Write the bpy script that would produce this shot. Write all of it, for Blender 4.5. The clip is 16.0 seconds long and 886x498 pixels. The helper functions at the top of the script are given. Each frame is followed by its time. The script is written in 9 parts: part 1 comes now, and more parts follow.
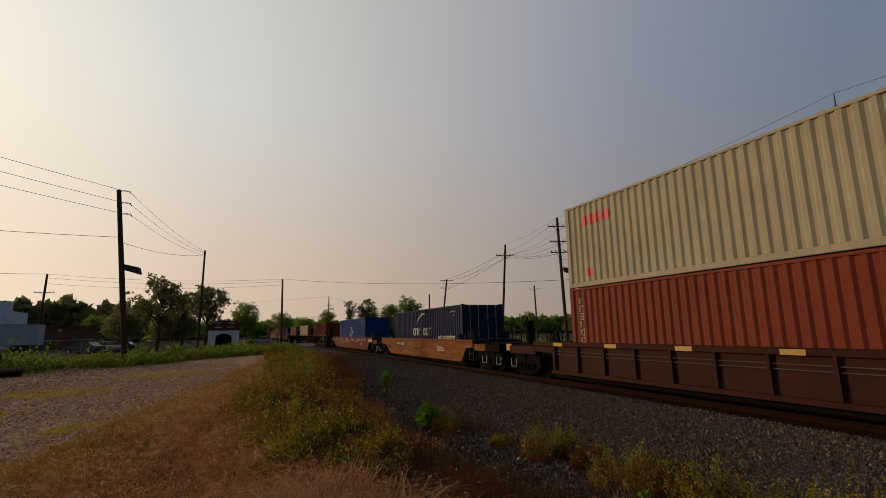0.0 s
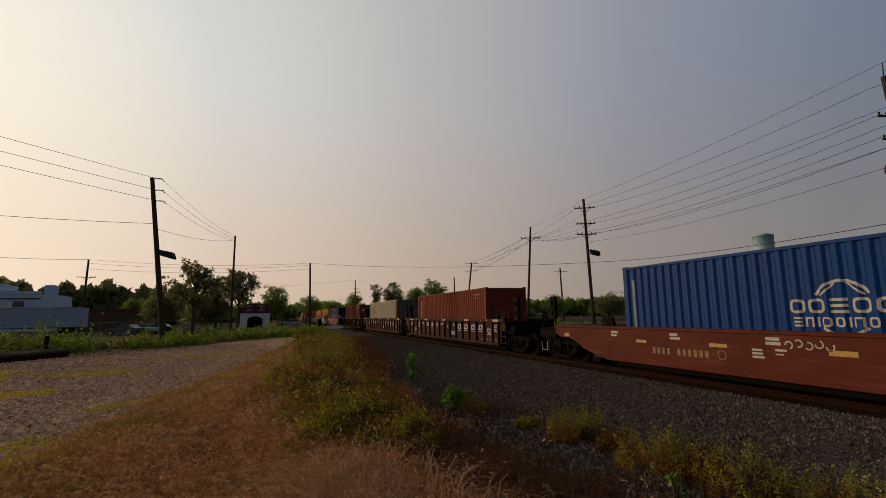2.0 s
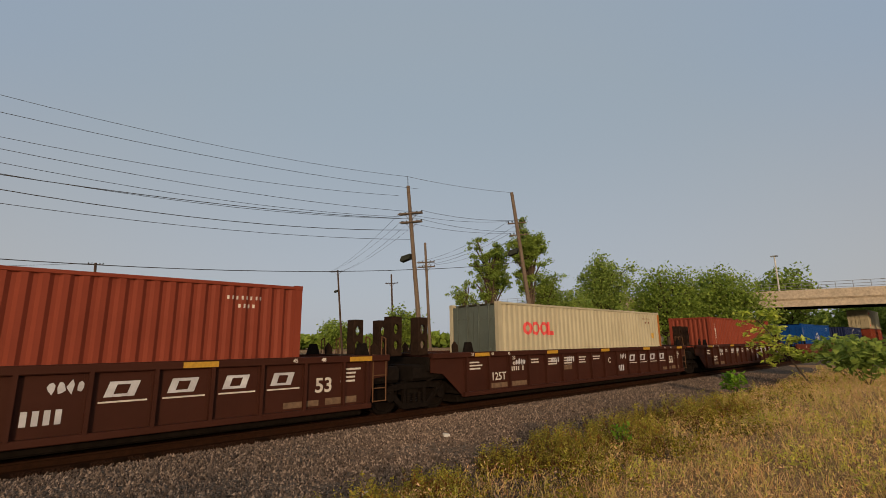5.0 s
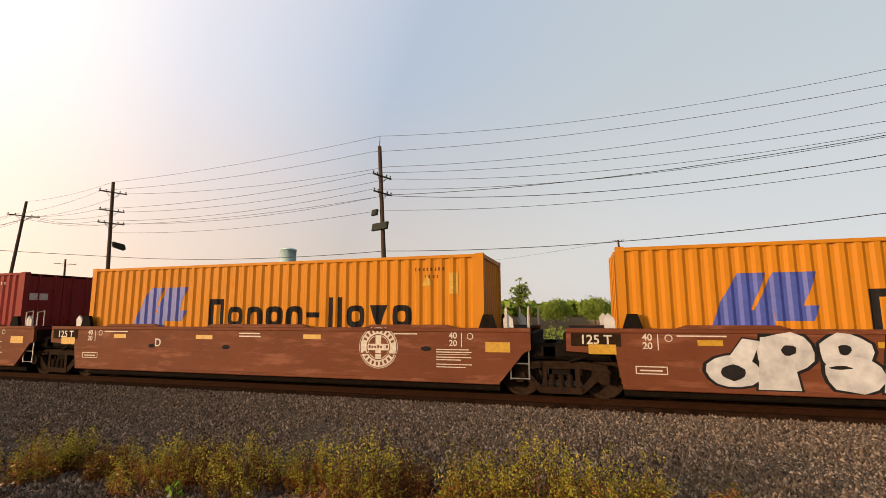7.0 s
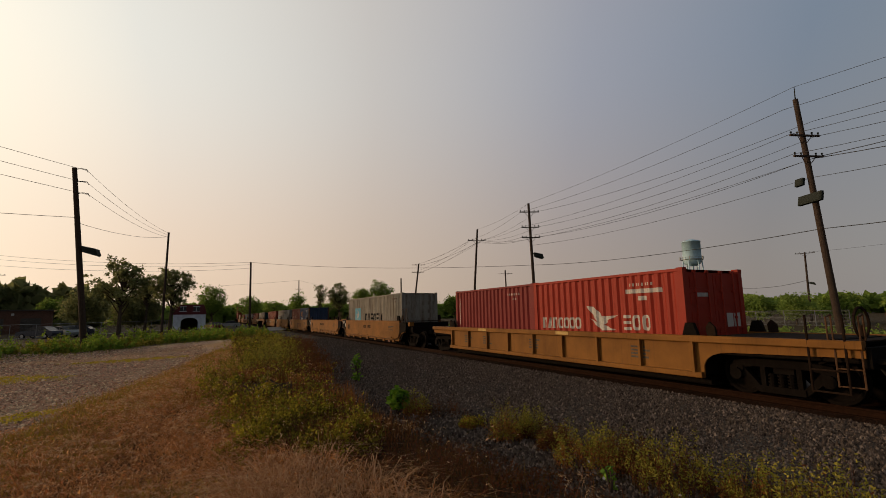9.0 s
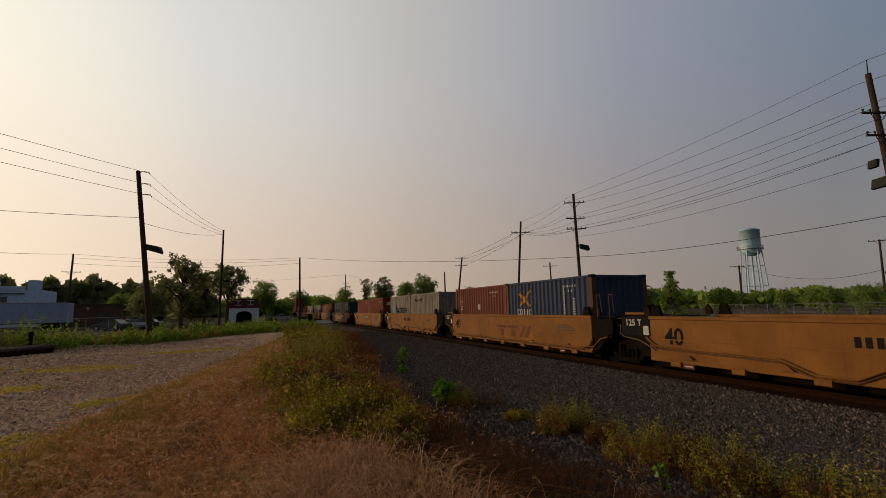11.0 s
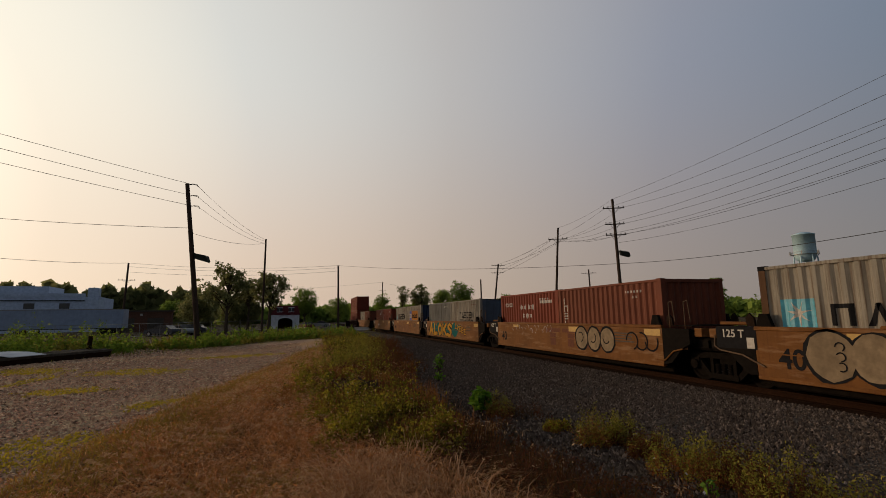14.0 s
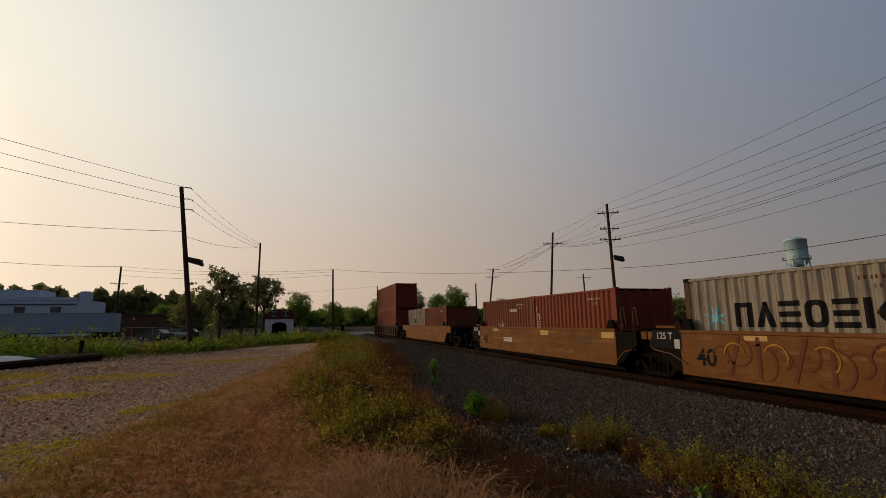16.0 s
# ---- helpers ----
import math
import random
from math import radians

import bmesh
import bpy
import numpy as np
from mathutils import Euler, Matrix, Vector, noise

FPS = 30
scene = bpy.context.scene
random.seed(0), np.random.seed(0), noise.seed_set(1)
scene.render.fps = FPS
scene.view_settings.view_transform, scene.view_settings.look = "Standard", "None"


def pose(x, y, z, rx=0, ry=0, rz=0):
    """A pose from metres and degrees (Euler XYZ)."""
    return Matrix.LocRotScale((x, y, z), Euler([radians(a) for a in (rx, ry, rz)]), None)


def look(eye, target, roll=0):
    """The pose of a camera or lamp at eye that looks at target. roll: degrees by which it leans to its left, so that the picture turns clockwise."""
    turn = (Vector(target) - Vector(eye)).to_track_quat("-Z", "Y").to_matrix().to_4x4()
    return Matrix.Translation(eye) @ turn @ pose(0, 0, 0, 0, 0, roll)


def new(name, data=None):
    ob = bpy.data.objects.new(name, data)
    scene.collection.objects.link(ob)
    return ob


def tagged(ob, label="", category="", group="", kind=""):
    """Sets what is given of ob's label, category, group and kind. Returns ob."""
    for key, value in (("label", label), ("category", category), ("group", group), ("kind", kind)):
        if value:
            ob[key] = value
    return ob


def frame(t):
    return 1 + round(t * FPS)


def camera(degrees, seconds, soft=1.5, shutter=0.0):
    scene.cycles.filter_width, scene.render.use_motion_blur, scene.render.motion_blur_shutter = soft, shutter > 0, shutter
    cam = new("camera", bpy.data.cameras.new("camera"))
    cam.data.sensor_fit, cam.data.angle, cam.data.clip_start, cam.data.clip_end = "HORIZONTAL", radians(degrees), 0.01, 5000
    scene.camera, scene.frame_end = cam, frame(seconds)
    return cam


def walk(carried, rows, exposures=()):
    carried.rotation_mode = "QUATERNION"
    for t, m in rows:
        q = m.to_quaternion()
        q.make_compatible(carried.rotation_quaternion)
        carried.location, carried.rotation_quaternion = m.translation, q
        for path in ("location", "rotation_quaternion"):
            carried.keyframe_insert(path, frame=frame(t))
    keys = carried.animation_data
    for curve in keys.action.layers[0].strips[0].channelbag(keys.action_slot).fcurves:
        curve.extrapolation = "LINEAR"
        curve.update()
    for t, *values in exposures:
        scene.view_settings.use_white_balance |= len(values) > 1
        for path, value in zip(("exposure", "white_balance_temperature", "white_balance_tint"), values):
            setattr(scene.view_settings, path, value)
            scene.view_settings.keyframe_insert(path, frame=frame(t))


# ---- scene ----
cam = camera(87.25, 16.0, 0.75)

# seconds, yaw, pitch, roll of the hand-held pan; the y axis runs along the track
PAN = [
    (0.00, -23.08, 9.96, 1.01),
    (0.50, -22.74, 9.29, 0.98),
    (1.00, -22.08, 8.77, 1.00),
    (1.50, -21.01, 8.32, 0.96),
    (2.00, -20.01, 7.95, 1.00),
    (2.50, -19.16, 7.71, 0.98),
    (3.00, -18.71, 7.57, 0.97),
    (3.20, -21.01, 7.63, 0.98),
    (3.30, -23.26, 7.67, 0.97),
    (3.50, -27.93, 8.04, 1.00),
    (3.70, -33.74, 9.27, 0.84),
    (3.80, -38.25, 9.84, 0.72),
    (3.90, -45.99, 10.23, 0.79),
    (4.00, -54.97, 10.53, 0.81),
    (4.10, -64.42, 10.77, 0.88),
    (4.20, -74.06, 11.03, 0.95),
    (4.30, -83.50, 11.25, 0.95),
    (4.45, -97.00, 11.40, 0.90),
    (4.60, -109.00, 11.50, 0.85),
    (4.80, -122.00, 11.50, 0.75),
    (5.00, -131.50, 11.40, 0.65),
    (5.30, -140.50, 11.20, 0.50),
    (5.60, -144.50, 11.00, 0.40),
    (5.90, -144.80, 10.80, 0.30),
    (6.10, -143.00, 10.65, 0.25),
    (6.20, -141.00, 10.58, 0.22),
    (6.30, -138.10, 10.48, 0.20),
    (6.40, -131.69, 10.17, 0.09),
    (6.50, -123.19, 9.66, 0.16),
    (6.60, -113.90, 9.16, 0.13),
    (6.70, -104.52, 8.66, 0.16),
    (6.80, -94.55, 8.26, 0.21),
    (6.90, -84.28, 7.98, 0.23),
    (7.00, -73.51, 7.72, 0.32),
    (7.10, -63.41, 7.62, 0.31),
    (7.20, -55.04, 7.51, 0.39),
    (7.30, -48.98, 7.46, 0.49),
    (7.50, -41.92, 7.49, 0.71),
    (8.00, -34.39, 7.59, 0.89),
    (8.20, -32.48, 7.58, 0.88),
    (8.50, -29.96, 7.76, 1.02),
    (9.00, -26.55, 7.98, 1.02),
    (11.30, -20.57, 7.32, 1.07),
    (11.50, -20.09, 7.41, 1.00),
    (12.00, -19.05, 7.45, 0.97),
    (12.50, -18.25, 7.55, 0.95),
    (13.00, -17.50, 7.83, 0.94),
    (13.50, -17.00, 8.04, 0.91),
    (14.00, -16.75, 8.24, 0.90),
    (14.50, -16.65, 8.43, 0.85),
    (15.00, -16.71, 8.61, 0.82),
    (15.50, -16.90, 8.71, 0.84),
    (16.00, -17.37, 8.75, 0.84),
]
EYE = 1.89                       # metres above the rail heads
# seconds, stops, white balance and tint
EXPO = [(0.0, -0.05, 6500, 10), (3.4, -0.1, 6500, 10), (3.8, -0.14, 6450, 10), (4.2, -0.2, 6400, 10), (4.8, 0.45, 6500, 10), (5.5, 1.3, 6650, 11), (6.3, 1.3, 6750, 12), (7.0, 1.47, 7300, 12), (7.3, 1.4, 7300, 12), (7.5, 1.14, 7250, 12), (8.0, 0.64, 7000, 11), (8.5, 0.3, 6850, 10), (9.0, 0.18, 6750, 10), (11.5, 0.0, 6550, 10), (13.0, 0.0, 6520, 10), (16.0, -0.08, 6500, 10)]
walk(cam, [(t, pose(0, 0, EYE, 90 + p, r, y)) for t, y, p, r in PAN], EXPO)

# ---- world and sun ----
SUN_AZ, SUN_EL = 50.0, 9.0      # degrees left of the track's direction, and above the horizon
world = bpy.data.worlds.new("World")
scene.world = world
world.use_nodes = True
nt = world.node_tree
sky = nt.nodes.new("ShaderNodeTexSky")
sky.sky_type = "NISHITA"
sky.sun_disc = False
sky.sun_elevation = radians(SUN_EL)
sky.sun_rotation = radians(-SUN_AZ)
sky.air_density, sky.dust_density, sky.ozone_density = 1.0, 2.0, 1.5
sa, se = radians(SUN_AZ), radians(SUN_EL)
SUN_DIR = Vector((-math.sin(sa) * math.cos(se), math.cos(sa) * math.cos(se), math.sin(se)))


def sky_haze():
    """Thick summer haze: bright and warm about the sun and low down, slate blue away from it."""
    tc = nt.nodes.new("ShaderNodeTexCoord")
    dot = nt.nodes.new("ShaderNodeVectorMath")
    dot.operation = "DOT_PRODUCT"
    dot.inputs[1].default_value = SUN_DIR
    nt.links.new(tc.outputs["Generated"], dot.inputs[0])
    half = nt.nodes.new("ShaderNodeMath")
    half.operation = "MULTIPLY_ADD"
    half.inputs[1].default_value = half.inputs[2].default_value = 0.5
    nt.links.new(dot.outputs["Value"], half.inputs[0])

    def by_angle(stops):
        r = nt.nodes.new("ShaderNodeValToRGB")
        el = r.color_ramp.elements
        el[0].position, el[0].color = stops[0][0], (*stops[0][1], 1)
        el[1].position, el[1].color = stops[-1][0], (*stops[-1][1], 1)
        for p, c in stops[1:-1]:
            el.new(p).color = (*c, 1)
        nt.links.new(half.outputs[0], r.inputs[0])
        return r.outputs[0]

    def blend(fac, a, b):
        m = nt.nodes.new("ShaderNodeMix")
        m.data_type = "RGBA"
        nt.links.new(fac, m.inputs[0])
        nt.links.new(a, m.inputs[6])
        nt.links.new(b, m.inputs[7])
        return m.outputs[2]

    low = by_angle(SKY_LOW)
    high = by_angle(SKY_HIGH)
    top = by_angle(SKY_TOP)
    sep = nt.nodes.new("ShaderNodeSeparateXYZ")
    nt.links.new(tc.outputs["Generated"], sep.inputs[0])

    def rise(a, b):
        n = nt.nodes.new("ShaderNodeMapRange")
        n.interpolation_type = "SMOOTHSTEP"
        n.inputs["From Min"].default_value, n.inputs["From Max"].default_value = a, b
        nt.links.new(sep.outputs[2], n.inputs[0])
        return n.outputs[0]

    return blend(rise(0.68, 0.9), blend(rise(0.02, 0.5), low, high), top)


# cosine to the sun, halved and raised by a half: colour of the haze low down, higher up, overhead
SKY_LOW = [(0.0, (0.235, 0.255, 0.29)), (0.15, (0.24, 0.245, 0.258)), (0.33, (0.235, 0.212, 0.203)), (0.5, (0.34, 0.28, 0.247)), (0.7, (0.535, 0.418, 0.333)), (0.86, (0.76, 0.585, 0.45)), (0.95, (0.95, 0.76, 0.58)), (1.0, (1.3, 1.05, 0.8))]
SKY_HIGH = [(0.0, (0.19, 0.232, 0.272)), (0.15, (0.187, 0.224, 0.26)), (0.33, (0.165, 0.21, 0.278)), (0.5, (0.288, 0.306, 0.365)), (0.7, (0.515, 0.5, 0.488)), (0.86, (0.74, 0.735, 0.69)), (0.95, (1.05, 0.98, 0.82)), (1.0, (1.6, 1.4, 1.1))]
SKY_TOP = [(0.0, (0.03, 0.04, 0.055)), (0.5, (0.04, 0.05, 0.065)), (0.8, (0.08, 0.085, 0.095)), (1.0, (0.25, 0.23, 0.22))]
haze = sky_haze()
tenfold = nt.nodes.new("ShaderNodeVectorMath")
tenfold.operation = "SCALE"
tenfold.inputs["Scale"].default_value = 10.0
nt.links.new(haze, tenfold.inputs[0])
veil = nt.nodes.new("ShaderNodeMix")
veil.data_type = "RGBA"
veil.inputs[0].default_value = 0.93          # the haze hides most of the clear sky
nt.links.new(sky.outputs[0], veil.inputs[6])
nt.links.new(tenfold.outputs[0], veil.inputs[7])
nt.links.new(veil.outputs[2], nt.nodes["Background"].inputs[0])
nt.nodes["Background"].inputs[1].default_value = 0.1
sun = new("sun", bpy.data.lights.new("sun", "SUN"))
sun.data.energy, sun.data.angle, sun.data.color = 2.3, radians(3.0), (1.0, 0.68, 0.4)
sun.matrix_world = look(SUN_DIR * 50, (0, 0, 0))


# ---- materials ----
def nodes_of(name):
    m = bpy.data.materials.new(name)
    m.use_nodes = True
    t = m.node_tree
    return m, t, t.nodes["Principled BSDF"]


def tex_noise(t, vec, scale, detail=4.0, rough=0.6):
    n = t.nodes.new("ShaderNodeTexNoise")
    n.inputs["Scale"].default_value, n.inputs["Detail"].default_value, n.inputs["Roughness"].default_value = scale, detail, rough
    t.links.new(vec, n.inputs["Vector"])
    return n.outputs["Fac"]


def ramp(t, fac, lo, hi, a=(0, 0, 0, 1), b=(1, 1, 1, 1)):
    r = t.nodes.new("ShaderNodeValToRGB")
    r.color_ramp.elements[0].position, r.color_ramp.elements[1].position = lo, hi
    r.color_ramp.elements[0].color, r.color_ramp.elements[1].color = a, b
    t.links.new(fac, r.inputs[0])
    return r.outputs[0]


def mixed(t, fac, a, b):
    m = t.nodes.new("ShaderNodeMix")
    m.data_type = "RGBA"
    for sock, v in ((m.inputs[0], fac), (m.inputs[6], a), (m.inputs[7], b)):
        if isinstance(v, bpy.types.NodeSocket):
            t.links.new(v, sock)
        else:
            sock.default_value = v
    return m.outputs[2]


def coords(t, scale=(1, 1, 1), shift=True):
    """Object coordinates, moved by a chance amount for each object."""
    tc, mp = t.nodes.new("ShaderNodeTexCoord"), t.nodes.new("ShaderNodeMapping")
    mp.inputs["Scale"].default_value = scale
    t.links.new(tc.outputs["Object"], mp.inputs["Vector"])
    if shift:
        oi, ml = t.nodes.new("ShaderNodeObjectInfo"), t.nodes.new("ShaderNodeMath")
        ml.operation = "MULTIPLY"
        ml.inputs[1].default_value = 40.0
        t.links.new(oi.outputs["Random"], ml.inputs[0])
        t.links.new(ml.outputs[0], mp.inputs["Location"])
    return mp.outputs[0]


def rgb(c, k=1.0):
    return (c[0] * k, c[1] * k, c[2] * k, 1)


def bumped(t, p, fac, strength, dist=0.02):
    b = t.nodes.new("ShaderNodeBump")
    b.inputs["Strength"].default_value, b.inputs["Distance"].default_value = strength, dist
    t.links.new(fac, b.inputs["Height"])
    t.links.new(b.outputs[0], p.inputs["Normal"])


def paint(name, c, rough=0.55, wear=0.5, stain=(0.13, 0.06, 0.03), streak=0.5, metal=0.0, scuff=None):
    """Weathered paint on steel: blotches, downward streaks, fine grain."""
    m, t, p = nodes_of(name)
    v = coords(t)
    big = tex_noise(t, v, 0.9, 5)
    vs = coords(t, (2.2, 9.0, 0.28))
    st = tex_noise(t, vs, 1.6, 6, 0.65)
    fine = tex_noise(t, v, 22, 3)
    col = mixed(t, ramp(t, big, 0.35, 0.75), rgb(c), rgb(c, 1 - 0.45 * wear))
    lo = 0.62 - 0.12 * streak
    mk = ramp(t, st, lo, lo + 0.2, (0, 0, 0, 1), (min(streak * 0.62, 0.8), min(streak * 0.62, 0.8), min(streak * 0.62, 0.8), 1))
    col = mixed(t, mk, col, rgb(stain))
    mk2 = ramp(t, fine, 0.6, 0.8, (0, 0, 0, 1), (0.25 * wear, 0.25 * wear, 0.25 * wear, 1))
    col = mixed(t, mk2, col, rgb(stain, 0.8))
    if scuff:
        # long rubbed patches along the side, pale bare primer and dark rust
        rub = tex_noise(t, coords(t, (1.0, 0.55, 3.2)), 1.3, 6, 0.7)
        col = mixed(t, ramp(t, rub, 0.52, 0.64, (0, 0, 0, 1), (0.6, 0.6, 0.6, 1)), col, rgb(scuff))
        rot = tex_noise(t, coords(t, (1.0, 1.3, 6.0)), 2.1, 6, 0.75)
        col = mixed(t, ramp(t, rot, 0.56, 0.68, (0, 0, 0, 1), (0.7, 0.7, 0.7, 1)), col, rgb(stain))
    t.links.new(col, p.inputs["Base Color"])
    p.inputs["Roughness"].default_value, p.inputs["Metallic"].default_value = rough, metal
    p.inputs["Specular IOR Level"].default_value = 0.06
    bumped(t, p, fine, 0.12, 0.01)
    return m


def plain(name, c, rough=0.7, var=0.3, scale=6.0, metal=0.0, bump=0.2):
    m, t, p = nodes_of(name)
    v = coords(t)
    f = tex_noise(t, v, scale, 6)
    g = tex_noise(t, v, scale * 0.13, 3)
    col = mixed(t, ramp(t, f, 0.3, 0.7), rgb(c, 1 - var), rgb(c, 1 + var * 0.6))
    col = mixed(t, ramp(t, g, 0.4, 0.75, (0, 0, 0, 1), (var, var, var, 1)), col, rgb(c, 0.55))
    t.links.new(col, p.inputs["Base Color"])
    p.inputs["Roughness"].default_value, p.inputs["Metallic"].default_value = rough, metal
    p.inputs["Specular IOR Level"].default_value = 0.04 if rough > 0.84 else 0.12 if rough > 0.68 else 0.4
    if bump:
        bumped(t, p, f, bump, 0.02)
    return m


def island(name, stops, rough=0.75, trans=0.35, patch=None):
    """Blades and leaves: each one takes its own colour from the stops; patch lets a second tone in by patches of the given size."""
    m, t, p = nodes_of(name)
    g = t.nodes.new("ShaderNodeNewGeometry")
    r = t.nodes.new("ShaderNodeValToRGB")
    el = r.color_ramp.elements
    el[0].position, el[0].color = 0.0, rgb(stops[0])
    el[1].position, el[1].color = 1.0, rgb(stops[-1])
    for i, s in enumerate(stops[1:-1]):
        e = el.new((i + 1) / (len(stops) - 1))
        e.color = rgb(s)
    t.links.new(g.outputs["Random Per Island"], r.inputs[0])
    col = r.outputs[0]
    if patch:
        tone, size, most = patch
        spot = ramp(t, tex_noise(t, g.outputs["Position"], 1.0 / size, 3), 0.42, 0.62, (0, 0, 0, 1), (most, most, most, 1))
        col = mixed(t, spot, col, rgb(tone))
    t.links.new(col, p.inputs["Base Color"])
    p.inputs["Roughness"].default_value = rough
    p.inputs["Specular IOR Level"].default_value = 0.08
    if not trans:
        p.inputs["Diffuse Roughness"].default_value = 1.0
    if trans:
        tr, mx = t.nodes.new("ShaderNodeBsdfTranslucent"), t.nodes.new("ShaderNodeMixShader")
        mx.inputs[0].default_value = trans
        t.links.new(col, tr.inputs[0])
        t.links.new(p.outputs[0], mx.inputs[1])
        t.links.new(tr.outputs[0], mx.inputs[2])
        t.links.new(mx.outputs[0], t.nodes["Material Output"].inputs[0])
    return m


